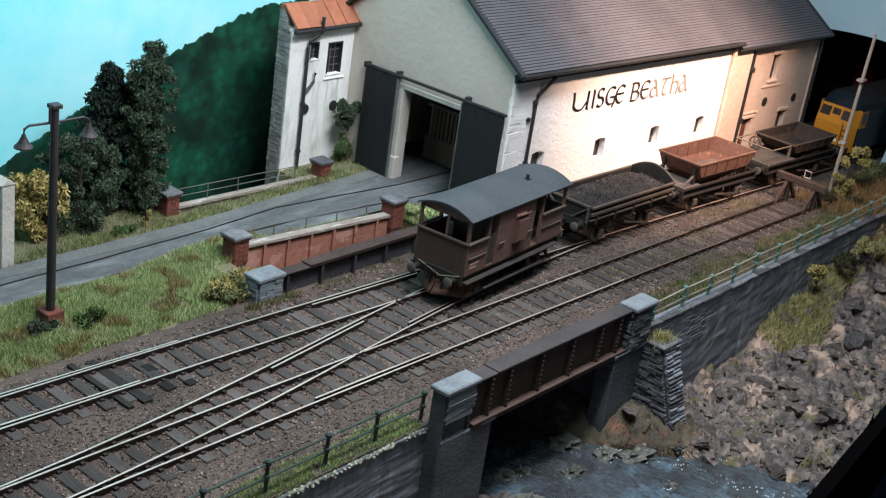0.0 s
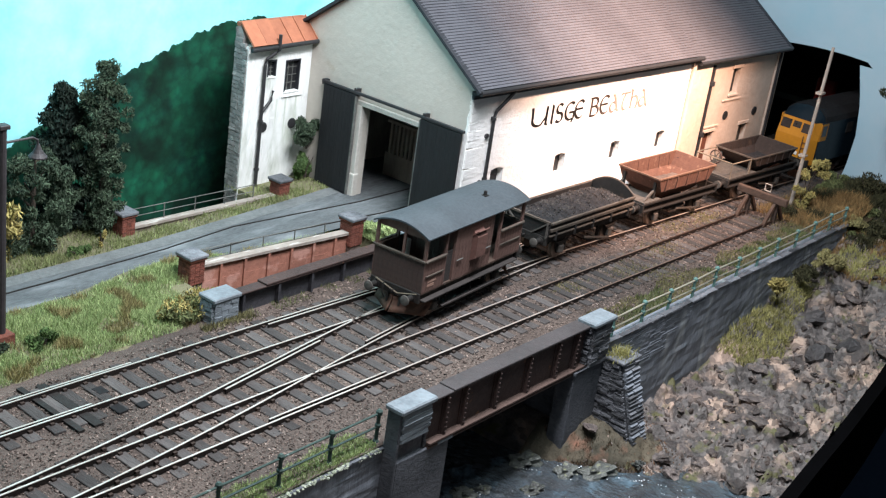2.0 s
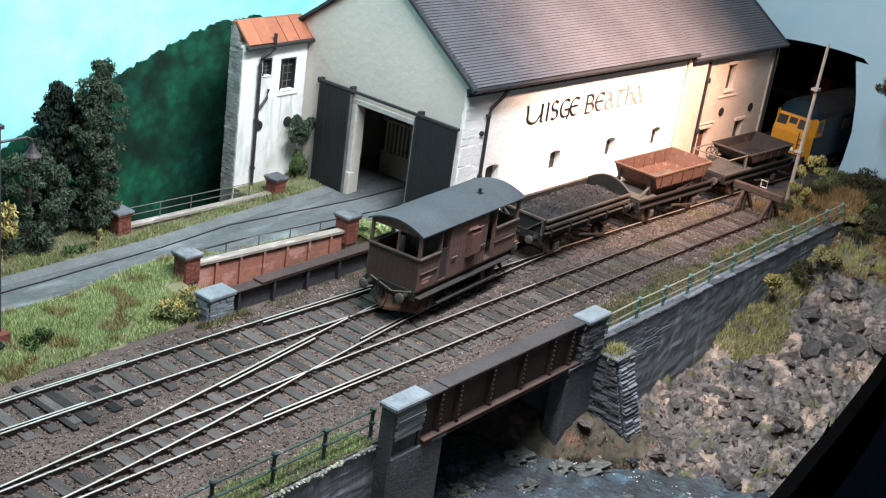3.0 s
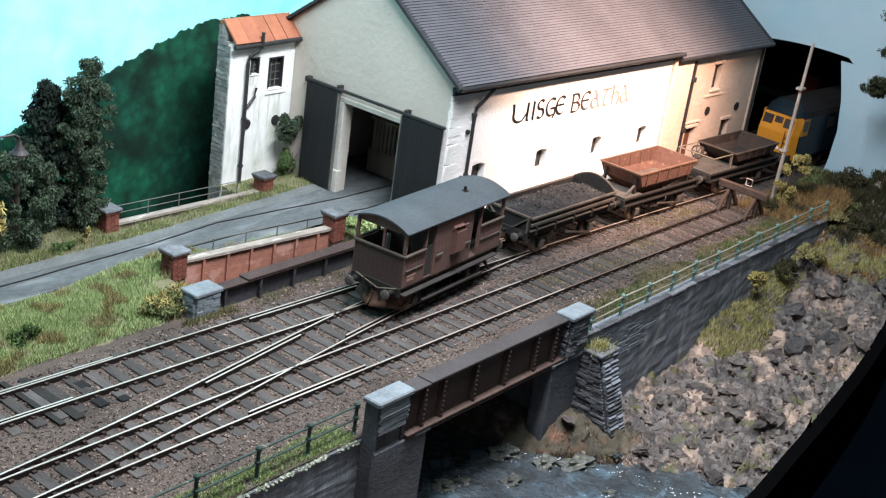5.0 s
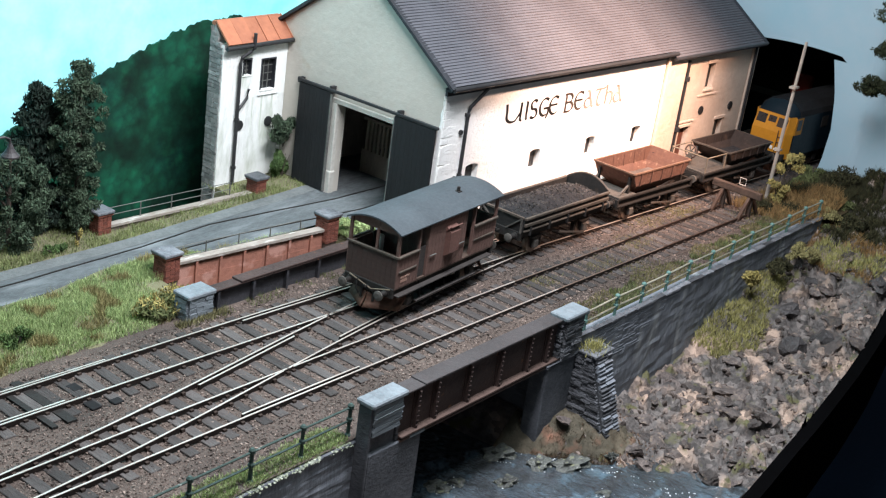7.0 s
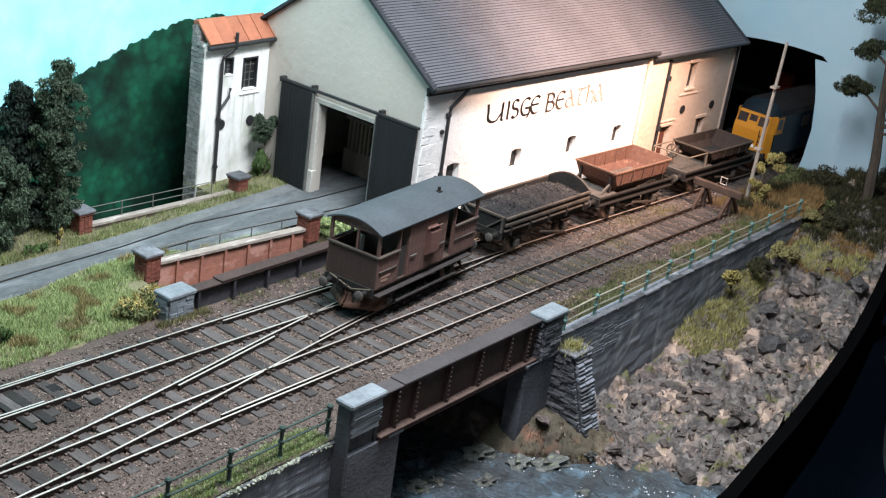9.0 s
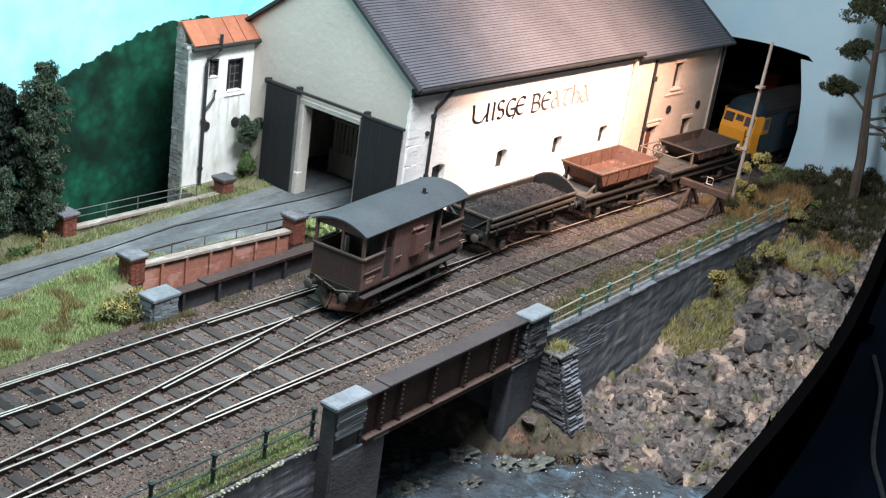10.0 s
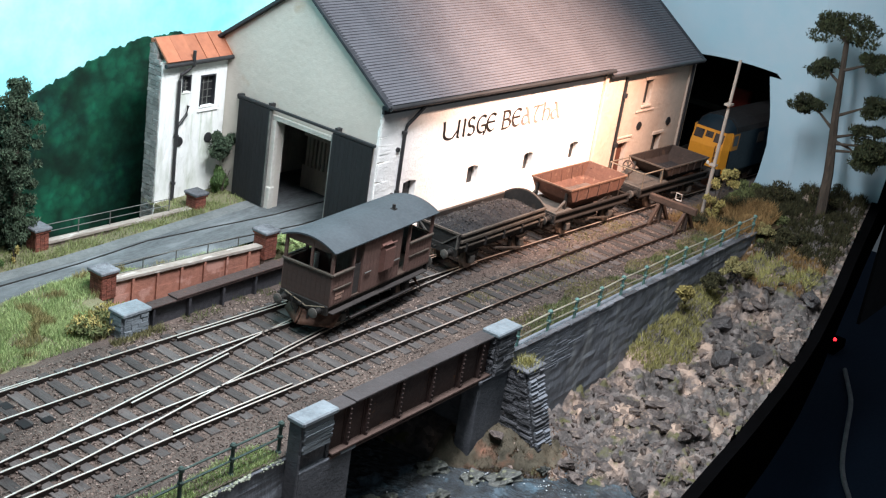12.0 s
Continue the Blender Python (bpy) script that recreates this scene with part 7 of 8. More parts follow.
n = 0
while n < 190:
    x, y = rng.uniform(46, 80), rng.uniform(-12, -3.5)
    if not in_valley(x, y) or (abs(x - stream_x(y)) < 2.6 and rng.random() < 0.75):
        continue
    if x > 76 and rng.random() < 0.6 or (64 < x < 72 and y > -5.4):
        continue
    s = rng.uniform(0.18, 0.46) * (1.5 if rng.random() < 0.14 else 1)
    ob = new("boulder", rng.choice(shapes))
    ob.matrix_basis = Matrix.LocRotScale([v * U for v in (x, y, valley_height(x, y) - s * 0.2)], Euler((rng.uniform(-0.4, 0.4), rng.uniform(-0.4, 0.4), rng.uniform(0, 6.3))), (s * rng.uniform(0.8, 1.4), s * rng.uniform(0.8, 1.3), s))
    tagged(ob, "rough grey-brown slate boulder lying on the valley side", "boulder", "valley boulders")
    n += 1
dark = [Shape().lump((0, 0, 0), 1.0, rng, 0.5, 2, 0.7).mesh("boulder", DARK_ROCK) for _ in range(3)]
BIG = ((69.1, -7.3, 0.72), (70.5, -8.4, 0.68), (76.0, -8.6, 0.6), (71.7, -5.7, 0.6), (74.7, -5.5, 0.55))
for x, y, s in BIG:
    ob = new("boulder", rng.choice(dark))
    ob.matrix_basis = Matrix.LocRotScale([v * U for v in (x, y, valley_height(x, y) + 0.02)], Euler((0.2, 0.1, x)), (s * 1.0, s * 0.85, s * 0.85))
    tagged(ob, "large dark slate boulder on the valley side", "boulder", "valley boulders")
ob = new("boulder", shapes[2])
ob.matrix_basis = Matrix.LocRotScale([v * U for v in (53.5, -4.26, -3.2)], Euler((0.2, 0.1, 1.0)), (0.36, 0.3, 0.3))
tagged(ob, "round grey stone on the earth heap by the bridge", "boulder", "valley boulders")
STREAM_STONES = ((51.0, -2.95, -4.42, 0.6, 1.2), (52.7, -5.35, -4.45, 0.6, 1.5), (51.7, -4.5, -4.45, 0.55, 1.0), (54.3, -6.3, -4.25, 0.36, 0.85), (49.6, -4.4, -4.5, 0.45, 1.2), (47.2, -2.9, -4.5, 0.5, 1.2), (48.0, -3.2, -4.52, 0.38, 1.0), (46.6, -4.4, -4.5, 0.5, 1.3), (52.0, -7.4, -4.55, 0.3, 1.3))
wet = [Shape().lump((0, 0, 0), 1.0, rng, 0.75, 3, 0.4).mesh("stream_stone", WET_STONE) for _ in range(4)]
for x, y, z, s, f in STREAM_STONES:
    ob = new("stream_stone", rng.choice(wet))
    ob.matrix_basis = Matrix.LocRotScale([v * U for v in (x, y, z)], Euler((0.05, -0.05, rng.uniform(-0.8, -0.4))), (s * f * 0.8, s * 0.62, s * 1.15))
    tagged(ob, "wet grey-green stone standing in the stream", "stone", "stream stones")
sh = Shape()
verts, faces = [], []
ico = bmesh.new()
bmesh.ops.create_icosphere(ico, subdivisions=1, radius=1.0)
base_v = [v.co.copy() for v in ico.verts]
base_f = [[v.index for v in f.verts] for f in ico.faces]
ico.free()
n = 0
while n < 1500:
    x, y = rng.uniform(45.5, 86), rng.uniform(-12.5, -3.4)
    if not in_valley(x, y) or (64 < x < 72 and y > -5.6) or (x > 78 and rng.random() < 0.7) or (abs(x - stream_x(y)) < 2.2 and rng.random() < 0.85):
        continue
    s = 0.035 + 0.15 * rng.random() ** 2.2
    c = Vector((x, y, valley_height(x, y) - s * 0.1))
    turn = Euler((rng.random() * 6, rng.random() * 6, rng.random() * 6)).to_matrix()
    k = len(verts)
    sc = Vector((rng.uniform(0.8, 1.6), rng.uniform(0.8, 1.3), rng.uniform(0.45, 0.8))) * s
    for v in base_v:
        p = v * rng.uniform(0.7, 1.2)
        p = turn @ Vector((p.x * sc.x, p.y * sc.y, p.z * sc.z))
        verts.append((c + p) * U)
    faces += [[k + i for i in f] for f in base_f]
    n += 1
me = bpy.data.meshes.new("scree")
me.from_pydata(verts, [], faces)
me.materials.append(SCREE)
tagged(new("scree", me), "loose brown and grey slate scree", "scree", kind="stuff")


# white flecks modelled for the water's glints, round the stones and along the shore
foam = Shape()
for i in range(170):
    if i % 2:
        cx, cy, _, r, _ = rng.choice(STREAM_STONES)
        a = rng.uniform(0, math.tau)
        x, y = cx + r * 0.9 * math.cos(a) + rng.gauss(0, 0.1), cy + r * 0.8 * math.sin(a) + rng.gauss(0, 0.1)
    else:
        y = rng.uniform(-11, -2.6)
        x = lerp(y, [(-11, 55.6), (-8, 54.3), (-6.4, 53.8), (-4.9, 52.8), (-3.3, 51.8), (-2.5, 51.4)]) - abs(rng.gauss(0, 0.5))
    if y > edge_y(x) + 0.2:
        foam.lump((x, y, -4.49 + rng.uniform(-0.02, 0.02)), rng.uniform(0.012, 0.04), rng, 0.5, 1, 0.4)
# near-white colour paints the sparkle of the lamps on the water
solid("foam", foam, mat("white_foam", (0.8, 0.83, 0.85), (0.6, 0.66, 0.7), 0.25, 6, 1, 0.2, spec=0.6), "white flecks standing in for glints on the stream", "foam", kind="stuff", tidy=False)

# ---------------------------------------------------------------- grass and plants
def blades(name, spots, m, label, lo, hi, width=0.02, seed=1, lean=0.4):
    """Upright grass fibres at the given places."""
    rng = random.Random(seed)
    verts, faces = [], []
    for x, y, z in spots:
        h = rng.uniform(lo, hi)
        a = rng.uniform(0, math.tau)
        dx, dy = rng.gauss(0, lean) * h, rng.gauss(0, lean) * h
        wx, wy = math.cos(a) * width, math.sin(a) * width
        k = len(verts)
        verts += [((x - wx) * U, (y - wy) * U, (z - 0.04) * U), ((x + wx) * U, (y + wy) * U, (z - 0.04) * U), ((x + dx) * U, (y + dy) * U, (z + h) * U)]
        faces.append((k, k + 1, k + 2))
    me = bpy.data.meshes.new(name)
    me.from_pydata(verts, [], faces)
    me.materials.append(m)
    return tagged(new(name, me), label, "grass", kind="stuff")


rng = random.Random(8)
spots, straw = [], []
while len(spots) < 80000:
    x, y = rng.uniform(28, 57), rng.uniform(7.4, 12.4)
    if y > road_front(x) + 0.05 or (43.5 < x < 56.0 and y < 10.2 and not (x > 53.6 and y > 7.6)):
        continue
    if 42.6 < x < 44.6 and 6.7 < y < 8.0:
        continue
    d = wobble(x, y, 0.7, 12)
    if d < -0.18 and rng.random() < 0.75:
        continue
    if y < 8.2 and rng.random() < 0.6:
        continue
    (straw if wobble(x, y, 1.1, 20) > 0.28 else spots).append((x, y, verge_height(x, y)))
blades("static_grass", spots, GRASS, "bright green static grass on the verge", 0.08, 0.27, seed=2, width=0.019)
blades("static_grass", straw, STRAW, "yellowed static grass on the verge", 0.15, 0.38, seed=3)
spots = []
while len(spots) < 20000:
    x, y = rng.uniform(28, 57.2), rng.uniform(14.55, 17.6)
    if wobble(x, y, 0.9, 31) < -0.1 and rng.random() < 0.7 or (TX0 < x and y > 16.7):
        continue
    if y > 15.4 and rng.random() < 0.5:
        continue
    spots.append((x, y, back_height(x, y)))
blades("static_grass", spots, mat("mid_static_grass", (0.25, 0.29, 0.12), (0.14, 0.155, 0.065), 0.9, 2, 0.5, 0, island_var=0.45), "dull green static grass behind the road", 0.08, 0.24, seed=4)
# strips along the track sides and walls
spots, straw = [], []
for i in range(36000):
    x, y = rng.uniform(28, 41.6), rng.uniform(-2.9, -1.75)
    if wobble(x, y, 0.8, 40) > -0.42 and y < -1.95 + 0.3 * wobble(x, 0, 1.0, 2):
        spots.append((x, y, -0.34))
blades("static_grass", spots, GRASS, "short green grass along the siding edge", 0.08, 0.25, seed=25, width=0.03)
spots = []
for i in range(26000):
    x, y = rng.uniform(54.8, 79), rng.uniform(-3.3, -0.7)
    w = wobble(x, y, 0.5, 43)
    if y < -1.5 + 0.9 * w and w > -0.42:
        (straw if w > 0.0 else spots).append((x, y, bed_height(x, max(y, -2.9))))
for cx, cy, r, n in ((58.5, 0.85, 1.1, 500), (62.5, 0.3, 1.6, 700), (66.5, 0.9, 1.5, 600), (70, 2.3, 1.6, 500), (73, 1.9, 1.5, 700), (76.5, -1.2, 2.0, 900), (64, -1.0, 1.4, 500)):
    for i in range(n):
        x, y = rng.gauss(cx, r * 0.5), rng.gauss(cy, r * 0.3)
        straw.append((x, y, bed_height(x, max(y, -2.9))))
blades("static_grass", spots, BACK_GRASS, "short dull green grass along the retaining wall", 0.08, 0.25, seed=5, width=0.03)
blades("static_grass", straw, mat("faded_static_grass", (0.21, 0.19, 0.08), (0.12, 0.115, 0.05), 0.9, 2, 0.5, 0, island_var=0.4), "faded grass between the siding rails", 0.05, 0.17, seed=6)
straw, spots = [], []
for i in range(5200):
    x, y = rng.uniform(56.5, 77), rng.uniform(5.5, 6.7)
    if y > 6.0 - 0.4 * wobble(x, 0, 0.9, 3) and wobble(x, y, 0.8, 9) > -0.3:
        (straw if rng.random() < 0.6 else spots).append((x, y, bed_height(x, y)))
dull = []
for i in range(1500):
    x, y = rng.uniform(44.5, 55), rng.uniform(6.5, 7.2)
    if wobble(x, 1, 0.9, 14) > 0.0:
        dull.append((x, y, bed_height(x, y)))
blades("static_grass", dull, BACK_GRASS, "dull weeds at the foot of the rear girder", 0.05, 0.2, seed=26)
blades("static_grass", straw, STRAW, "dry grass at the foot of the shed wall", 0.12, 0.42, seed=7)
blades("static_grass", spots, GRASS, "green weeds at the foot of the shed wall", 0.12, 0.35, seed=8)
heap = [(rng.uniform(51.2, 56.4), rng.uniform(-6.6, -2.6)) for _ in range(3600)]
blades("static_grass", [(x, y, valley_height(x, y) + 0.03) for x, y in heap if mound(x, y) > 0.3 + 0.4 * wobble(x, y, 1.4, 2)], PEAT, "short brown moss on the earth heap", 0.04, 0.14, seed=31)
# bank below the right wall, tuft on the buttress
spots, straw = [], []
while len(spots) < 5600:
    x, y = rng.uniform(65.2, 74), rng.uniform(-6.4, -3.75)
    if y < -6.1 + 0.25 * abs(x - 68) + 0.5 * wobble(x, y, 0.9, 3):
        continue
    (straw if rng.random() < 0.3 else spots).append((x, y, valley_height(x, y)))
pale = straw
straw, olive = [], []
for i in range(420):
    spots.append((rng.gauss(55.0, 0.3), rng.gauss(-4.15, 0.22), -0.4))
for i in range(42000):
    x, y = rng.uniform(76, 96), rng.uniform(-8, -3.2)
    if y < edge_y(x) + 0.2 or (y > -3.1 and x < 79.8) or abs(y - rear_rail(x) - 0.8) < 1.9:
        continue
    z = valley_height(x, y) if y < -3.2 else None
    if z is not None:
        # olive to the right, its dark tone also standing for the weaker light
        (olive if x > 79.5 + 1.5 * wobble(x, y, 0.7, 8) else straw if wobble(x, y, 0.5, 2) > 0 else spots).append((x, y, z))
blades("static_grass", spots, BANK_GRASS, "yellow-green grass on the bank below the wall", 0.14, 0.4, seed=9)
blades("static_grass", pale, STRAW, "yellowed grass on the bank below the wall", 0.12, 0.34, seed=19)
blades("static_grass", straw, RUSTY_GRASS, "dry brown grass on the far bank", 0.14, 0.4, seed=10)
blades("static_grass", olive, LEAF_OLIVE, "olive grass on the far bank, darker for the dim right end", 0.14, 0.45, seed=20, width=0.03)

moss, weed = [], []
while len(moss) < 14000:
    x, y = rng.gauss(53.7, 1.2), rng.gauss(-4.8, 0.9)
    if (54.3 < x < 55.8 and y > -5.3) or y > -3.6 or abs(x - stream_x(y)) < 2.5 - 0.5 * wobble(x, y, 1.2, 5):
        continue
    (moss if x > 54.4 + 0.8 * wobble(x, y, 0.9, 21) or rng.random() < 0.3 else weed).append((x, y, valley_height(x, y)))
blades("mossy_growth", moss, mat("rusty_moss", (0.33, 0.20, 0.13), (0.20, 0.13, 0.085), 0.9, 2, 0.5, 0, island_var=0.5), "rusty moss on the stream bank", 0.01, 0.045, seed=13, width=0.05)
blades("mossy_growth", weed, mat("brown_olive_moss", (0.20, 0.16, 0.10), (0.10, 0.085, 0.055), 0.9, 2, 0.5, 0, island_var=0.5), "brown-olive moss on the stream bank", 0.01, 0.045, seed=14, width=0.05)

foot = [(rng.uniform(42.4, 44.9), 6.98 - abs(rng.gauss(0, 0.18)), -0.26) for _ in range(900)]
blades("static_grass", foot, mat("mixed_weeds", (0.24, 0.23, 0.11), (0.13, 0.115, 0.06), 0.9, 2, 0.5, 0, island_var=0.5), "low weeds round the foot of the stone block", 0.08, 0.3, seed=28, width=0.025)
tuft = [(rng.gauss(54.3, 0.7), rng.gauss(6.72, 0.14), -0.28) for _ in range(700)]
blades("static_grass", tuft, RUSTY_GRASS, "orange dry weeds beside the end block", 0.08, 0.28, seed=27)
# the far bank beside the line


def far_bank(x, y):
    f = min(1, max(0, (x - 76.5) / 6))
    return -0.3 + f * (0.55 + 0.35 * wobble(x, y, 0.4, 5)) * min(1, max(0, (rear_rail(x) - 1.1 - y) / 2.2)) + 0.08 * wobble(x, y, 1.7, 6) - 0.05


sh = Shape()
rows = []
for x in steps(76.5, 106, 0.5):
    top, low = rear_rail(x) - 0.9, -3.3 if x < 79.6 else -3.9
    rows.append([sh.bm.verts.new((x, y, far_bank(x, y) if y > -3.4 else max(-0.2, valley_height(x, y)) )) for y in [low + (top - low) * i / 10 for i in range(11)]])
for a, b in zip(rows, rows[1:]):
    for i in range(10):
        sh.bm.faces.new((a[i], b[i], b[i + 1], a[i + 1]))
solid("far_bank", sh, EARTH, "brown grassy bank beyond the siding end", "ground", kind="structure", tidy=False)
spots, straw = [], []
for i in range(26000):
    x = rng.uniform(76.8, 94)
    y = rng.uniform(-3.6, rear_rail(x) - 1.3)
    # dark olive takes over rightwards, where the light falls off
    (straw if wobble(x, y, 0.6, 17) > -0.35 + 0.28 * max(0, x - 81.5) else spots).append((x, y, far_bank(x, y)))
blades("static_grass", straw, RUSTY_GRASS, "tall rusty dry grass on the far bank", 0.15, 0.55, seed=11)
blades("static_grass", spots, LEAF_OLIVE, "dull green grass on the far bank", 0.15, 0.5, seed=12)


def leaves(shape_name, clumps, per, size, m, parent, seed, label=""):
    """A crown of small leaf faces scattered through lumps of (x, y, z, rx, ry, rz)."""
    rng = random.Random(seed)
    verts, faces = [], []
    for cx, cy, cz, rx, ry, rz in clumps:
        for i in range(per):
            d = Vector((rng.gauss(0, 1), rng.gauss(0, 1), rng.gauss(0, 1))).normalized() * (rng.uniform(0.35, 1.0) ** 0.6) * rng.uniform(0.8, 1.12)
            p = Vector((cx + d.x * rx, cy + d.y * ry, cz + d.z * rz))
            t = Euler((rng.uniform(0, 6.3), rng.uniform(0, 6.3), rng.uniform(0, 6.3))).to_matrix()
            s = size * rng.uniform(0.6, 1.4)
            k = len(verts)
            for q in ((-1.1, -0.15, 0), (0.1, -0.38, 0.12), (1.2, 0.05, 0), (-0.1, 0.36, 0.15)):
                verts.append((p + t @ (Vector(q) * s)) * U)
            faces.append((k, k + 1, k + 2, k + 3))
    me = bpy.data.meshes.new(shape_name)
    me.from_pydata(verts, [], faces)
    me.materials.append(m)
    ob = new(shape_name, me)
    ob.parent = parent
    return tagged(ob, label)


def trunk(points, r0, r1):
    return Shape().rod(points, r0, 7, r1)


rng = random.Random(31)
# tall dark ivy-clad tree and its darker partner
t = thing("ivy_tree", "tall dark tree wrapped in ivy behind the road", "tree", (44.9, 16.6, -0.4))
part("trunk", trunk([(0, 0, -0.3), (0.05, 0, 3), (0.1, 0.05, 7.2)], 0.22, 0.05), BARK, t)
for k in range(6):
    a = k * 1.05
    part("limb", trunk([(0.03, 0, 1.2 + k * 0.8), (0.7 * math.cos(a), 0.5 * math.sin(a), 1.7 + k * 0.8)], 0.07, 0.02), BARK, t)
cl = []
for i in range(170):
    z = 0.4 + 7.3 * (i / 169)
    r = 1.05 * math.sin(min(1, (8.4 - z) / 3.0) * math.pi / 2) * (0.8 + 0.2 * min(1, z / 1.5)) * rng.uniform(0.15, 1.1)
    a = rng.uniform(0, 6.3)
    q = rng.uniform(0.2, 0.36)
    cl.append((r * math.cos(a), 0.8 * r * math.sin(a), z, q, q, q * 0.9))
leaves("crown", cl, 120, 0.08, LEAF_DARK, t, 41)
t = thing("dark_tree", "very dark broad tree behind the ivy tree", "tree", (44.0, 18.0, -0.9))
part("trunk", trunk([(0, 0, -0.3), (0, 0, 3), (0.1, 0, 6.3)], 0.25, 0.06), BARK, t)
for k in range(5):
    a = k * 1.25
    part("limb", trunk([(0, 0, 1.5 + k * 0.8), (0.9 * math.cos(a), 0.7 * math.sin(a), 2.2 + k * 0.8)], 0.08, 0.02), BARK, t)
cl = []
for i in range(40):
    z = 0.8 + 6.0 * (i / 39)
    r = 1.35 * math.sin(min(1, (7.4 - z) / 4.0) * math.pi / 2)
    a = rng.uniform(0, 6.3)
    cl.append((0.6 * r * math.cos(a), 0.5 * r * math.sin(a), z, 0.55 * r + 0.15, 0.5 * r + 0.15, 0.45))
leaves("crown", cl, 460, 0.11, mat("shadowy_foliage", (0.02, 0.035, 0.024), (0.008, 0.014, 0.011), 0.95, 3, 0.6, 0, island_var=0.5), t, 42)
t = thing("rounded_tree", "dense mid-green rounded tree by the road", "tree", (41.6, 16.7, -0.3))
part("trunk", trunk([(0, 0, -0.3), (0, 0, 2), (0.1, 0, 4.0)], 0.18, 0.05), BARK, t)
for k in range(5):
    a = k * 1.25
    part("limb", trunk([(0, 0, 0.8 + k * 0.5), (0.8 * math.cos(a), 0.6 * math.sin(a), 1.4 + k * 0.6)], 0.07, 0.02), BARK, t)
cl = []
for i in range(80):
    z = 0.3 + 3.7 * (i / 79)
    r = 1.6 * math.sin(min(1, (4.9 - z) / 2.6) * math.pi / 2) * rng.uniform(0.5, 1.12)
    a = rng.uniform(0, 6.3)
    q = rng.uniform(0.24, 0.42)
    cl.append((r * math.cos(a), 0.85 * r * math.sin(a), z, q, q, q * 0.9))
leaves("crown", cl, 170, 0.085, LEAF_DARK, t, 43)
cl = [(rng.uniform(-0.9, 0.9), rng.uniform(-0.6, 0.6), rng.uniform(0.3, 2.6), 0.5, 0.45, 0.45) for i in range(20)]
t = thing("yellow_shrub", "yellow-green leafy shrub beside the road", "shrub", (39.2, 16.4, -0.3))
part("stem", trunk([(0, 0, -0.2), (0.1, 0, 1.2), (0.2, 0.1, 2.4)], 0.08, 0.03), BARK, t)
leaves("crown", cl, 230, 0.11, LEAF_YELLOW, t, 44)


def shrub(name, at, size, m, label, seed, per=90, n=9, leaf=0.075):
    rng = random.Random(seed)
    s = thing(name, label, "shrub", at)
    for k in range(4):
        a = rng.uniform(0, 6.3)
        part("stem", trunk([(0, 0, -0.1), (size[0] * 0.3 * math.cos(a), size[1] * 0.3 * math.sin(a), size[2] * 0.5), (size[0] * 0.6 * math.cos(a), size[1] * 0.6 * math.sin(a), size[2] * 0.9)], 0.04, 0.012), BARK, s)
    cl = [(rng.uniform(-1, 1) * size[0] * 0.7, rng.uniform(-1, 1) * size[1] * 0.7, size[2] * rng.uniform(0.15, 0.9), size[0] * 0.35, size[1] * 0.35, size[2] * 0.2 + 0.05) for _ in range(n)]
    leaves("foliage", cl, int(per * 1.7), leaf * 1.15, m, s, seed + 100)
    return s


shrub("verge_shrub", (42.9, 8.1, -0.25), (1.9, 1.0, 0.65), LEAF_YELLOW, "straggling yellow-green shrub beside the stone block", 51, 34, 26, 0.075)
shrub("verge_shrub", (42.4, 8.0, -0.25), (1.1, 0.7, 0.6), BACK_GRASS, "low olive shrub beside the stone block", 59, 60, 14, 0.085)
shrub("verge_shrub", (36.8, 9.0, -0.2), (0.6, 0.5, 0.5), LEAF_MID, "low green tuft at the lamp post", 52)
shrub("verge_shrub", (35.0, 9.2, -0.2), (0.6, 0.4, 0.5), LEAF_DARK, "dark low bush by the lamp plinth", 53)
shrub("verge_shrub", (55.3, 9.2, 0.0), (1.1, 1.0, 0.55), GRASS, "bright green bush of grass in front of the shed door", 54, 260, 12, 0.06)
shrub("wall_climber", (56.85, 16.1, 0.25), (0.75, 0.5, 1.3), LEAF_MID, "leafy climber growing up the tower corner", 55, 260, 10)
shrub("wall_climber", (56.8, 16.1, 2.0), (0.95, 0.5, 1.35), LEAF_DARK, "dark leafy head of the climber at the tower corner", 58, 300, 12)
shrub("road_shrub", (43.9, 15.1, -0.2), (0.18, 0.18, 0.8), LEAF_YELLOW, "small bright yellow plant by the road", 56, 60, 4, 0.06)
shrub("road_shrub", (42.6, 15.0, -0.2), (0.6, 0.35, 0.35), LEAF_MID, "low green tuft on the road edge", 57)
shrub("bank_shrub", (69.8, -4.3, -1.5), (0.8, 0.45, 0.9), LEAF_YELLOW, "yellow-green shrub against the retaining wall", 61)
shrub("bank_shrub", (72.2, -4.5, -1.2), (1.1, 0.6, 0.7), LEAF_OLIVE, "olive shrub against the retaining wall", 62)
shrub("bank_shrub", (74.6, -4.6, -0.9), (1.2, 0.7, 0.6), STRAW, "straw-coloured shrub on the bank", 63)
ps = thing("pole_shrub", "bare-stemmed yellow shrub growing round the pole", "shrub", (79.4, -0.7, -0.1))
cl = []
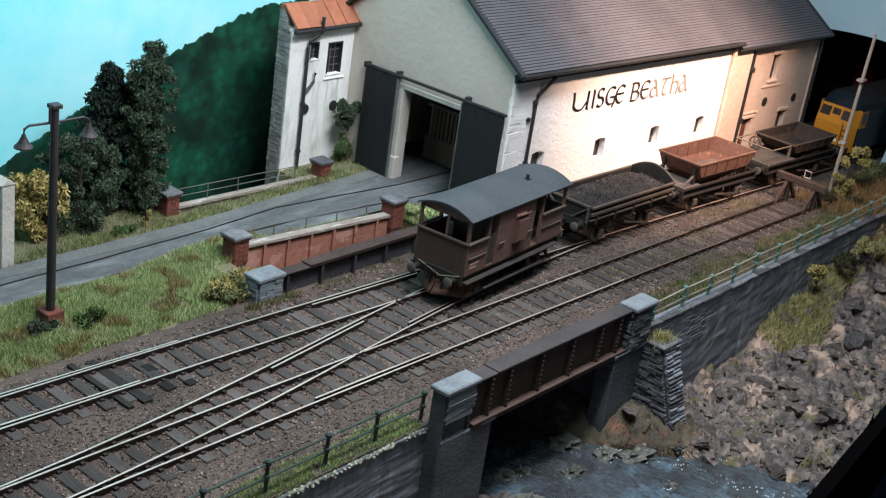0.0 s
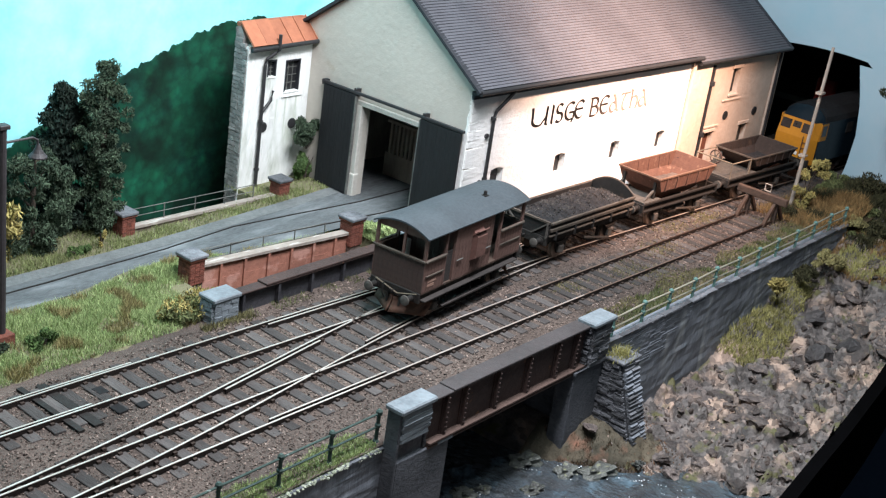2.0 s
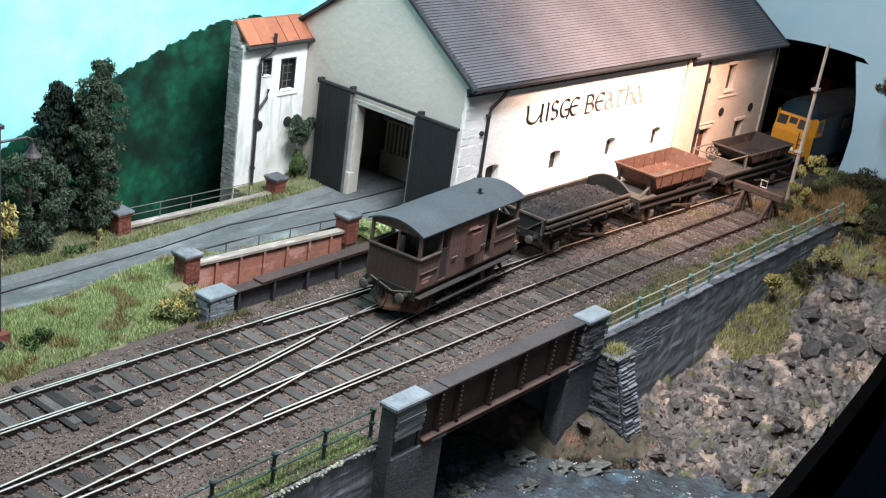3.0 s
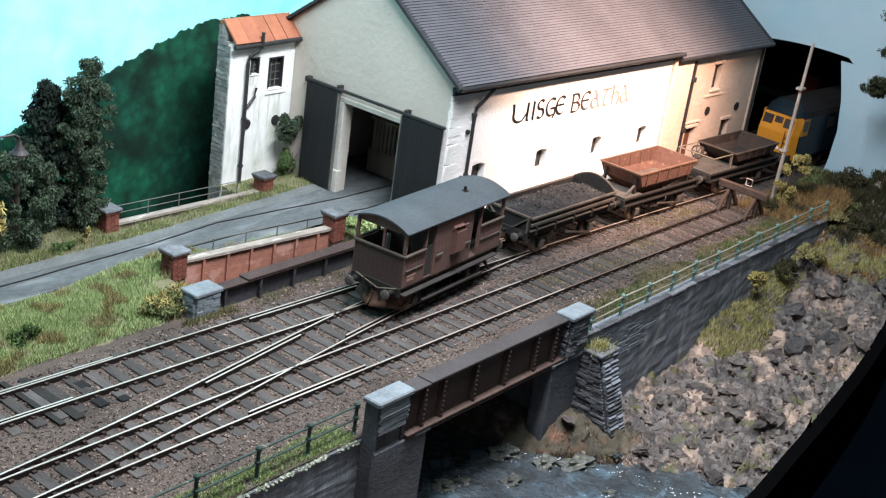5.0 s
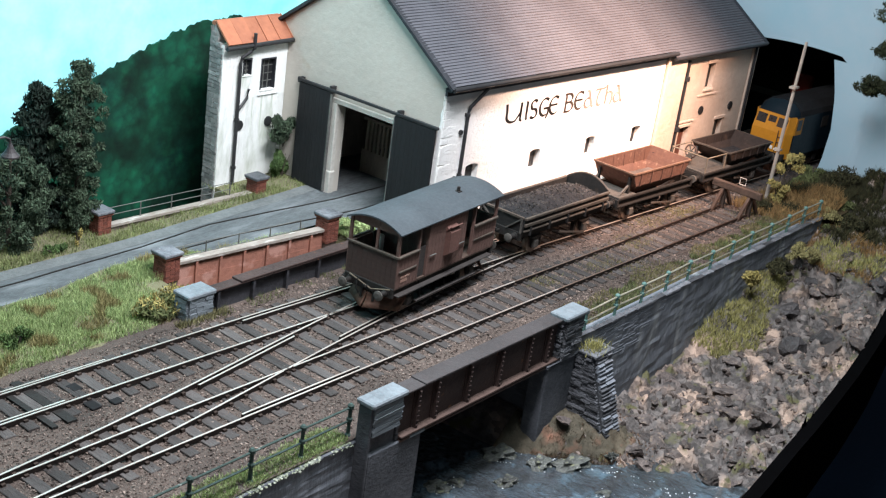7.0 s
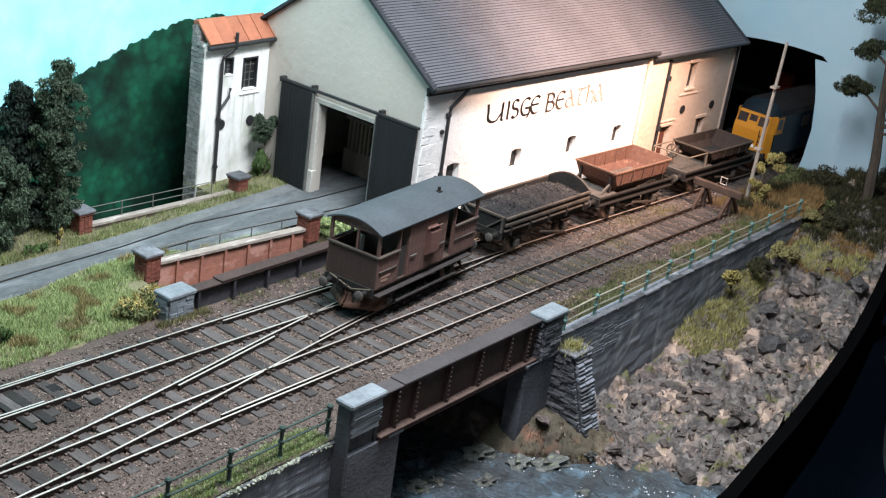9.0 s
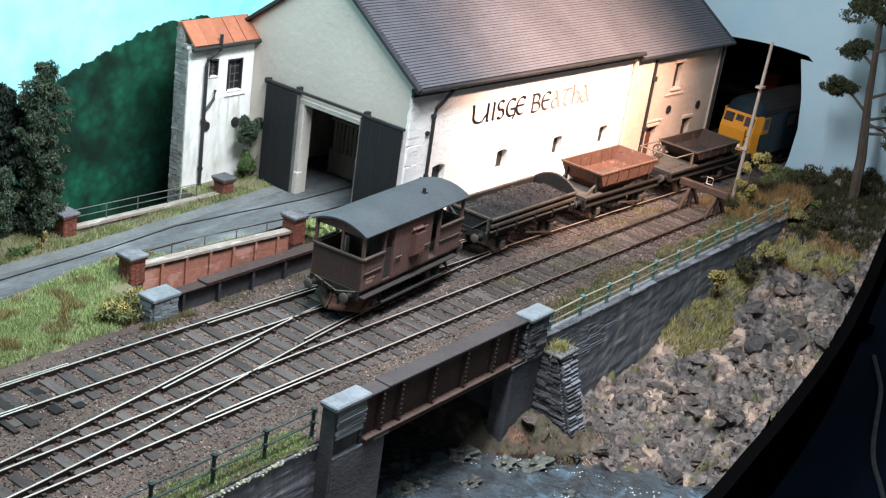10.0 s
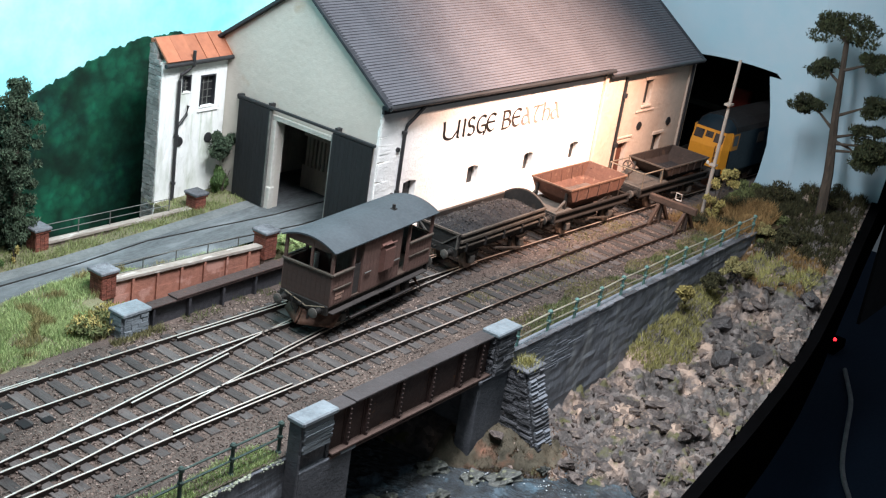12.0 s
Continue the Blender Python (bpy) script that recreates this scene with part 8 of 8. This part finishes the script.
for dx, dy, h in ((0.3, -0.3, 2.6), (0.5, -0.7, 2.2), (0.1, 0.1, 2.0), (-0.2, 0.2, 1.2), (0.1, -0.4, 0.8), (0.35, -0.5, 2.8), (-0.1, 0.0, 0.4)):
    part("stem", trunk([(0, 0, -0.1), (dx * 0.35, dy * 0.35, h * 0.55), (dx, dy, h)], 0.045, 0.015), BARK, ps)
    cl += [(dx + rng.uniform(-0.22, 0.22), dy + rng.uniform(-0.22, 0.22), h + rng.uniform(-0.2, 0.2), 0.26, 0.26, 0.2) for _ in range(3)]
leaves("foliage", cl, 110, 0.085, LEAF_YELLOW, ps, 164)
shrub("bank_shrub", (77.6, -0.5, -0.2), (0.9, 0.8, 0.7), LEAF_OLIVE, "dark shrub behind the buffer stop", 65)
for x, y, w, h, m in ((85.5, -2.2, 1.3, 1.2, LEAF_OLIVE), (84.2, -0.4, 1.0, 0.8, BACK_GRASS), (87.0, -4.6, 1.4, 1.1, LEAF_OLIVE), (83.0, -3.4, 0.9, 0.55, BACK_GRASS), (80.6, -5.0, 0.9, 0.5, LEAF_OLIVE), (86.4, 0.2, 1.0, 0.7, BACK_GRASS), (88.5, -3.0, 1.2, 1.0, LEAF_OLIVE), (82.6, -5.8, 1.0, 0.5, LEAF_OLIVE), (76.4, -4.5, 0.8, 0.5, STRAW), (80.1, -3.6, 0.9, 0.45, STRAW), (79.6, -4.2, 0.8, 0.5, BACK_GRASS), (81.0, -2.6, 0.8, 0.4, RUSTY_GRASS)):
    z = far_bank(x, y) if y > -3.4 else max(-0.2, valley_height(x, y)) if y > -3.9 else valley_height(x, y)
    shrub("bank_shrub", (x, y, z - 0.1), (w, w * 0.8, h), m, "low straggling olive bush on the far bank", int(x * 7 + y), 70, 14, 0.07)

# pine on the far bank
p = thing("pine_tree", "dark pine with bare lower trunk and flat foliage", "tree", (84.5, -5.3, 0.0))
part("trunk", trunk([(0, 0, -0.5), (0.1, 0.25, 3), (0.1, 0.75, 6.5), (0.2, 1.3, 11.5)], 0.36, 0.14), BARK, p)
limbs = [((0.1, 0.7, 5.6), (0.0, 2.5, 6.7)), ((0.1, 0.5, 4.8), (0.3, -2.2, 5.0)), ((0.1, 0.5, 5.0), (0.6, -1.4, 4.2)), ((0.1, 0.4, 4.4), (0.2, -1.9, 4.6)), ((0.1, 0.45, 5.2), (0.5, -1.5, 5.7)), ((0.1, 0.7, 6.4), (0.3, -1.8, 7.6)), ((0.1, 0.9, 8.2), (0.1, 2.6, 9.0)), ((0.1, 1.0, 9.0), (0.1, -1.2, 9.8)), ((0.1, 1.2, 10.6), (0.2, 2.6, 11.4))]
for a, b in limbs:
    part("limb", trunk([a, [(u + v) / 2 + (0.15 if i == 2 else 0) for i, (u, v) in enumerate(zip(a, b))], b], 0.10, 0.03), BARK, p)
cl = []
for a, b in limbs:
    for k in range(8):
        f = rng.uniform(0.6, 1.15)
        cl.append((a[0] + (b[0] - a[0]) * f + rng.uniform(-0.5, 0.5), a[1] + (b[1] - a[1]) * f + rng.uniform(-0.5, 0.5), a[2] + (b[2] - a[2]) * f + rng.uniform(-0.35, 0.5), 0.55, 0.55, 0.3))
cl += [(rng.uniform(-0.8, 0.8), 1.3 + rng.uniform(-1.4, 1.4), 11.5 + rng.uniform(-0.8, 0.9), 0.8, 0.8, 0.4) for _ in range(10)]
leaves("crown", cl, 240, 0.10, PINE, p, 91)
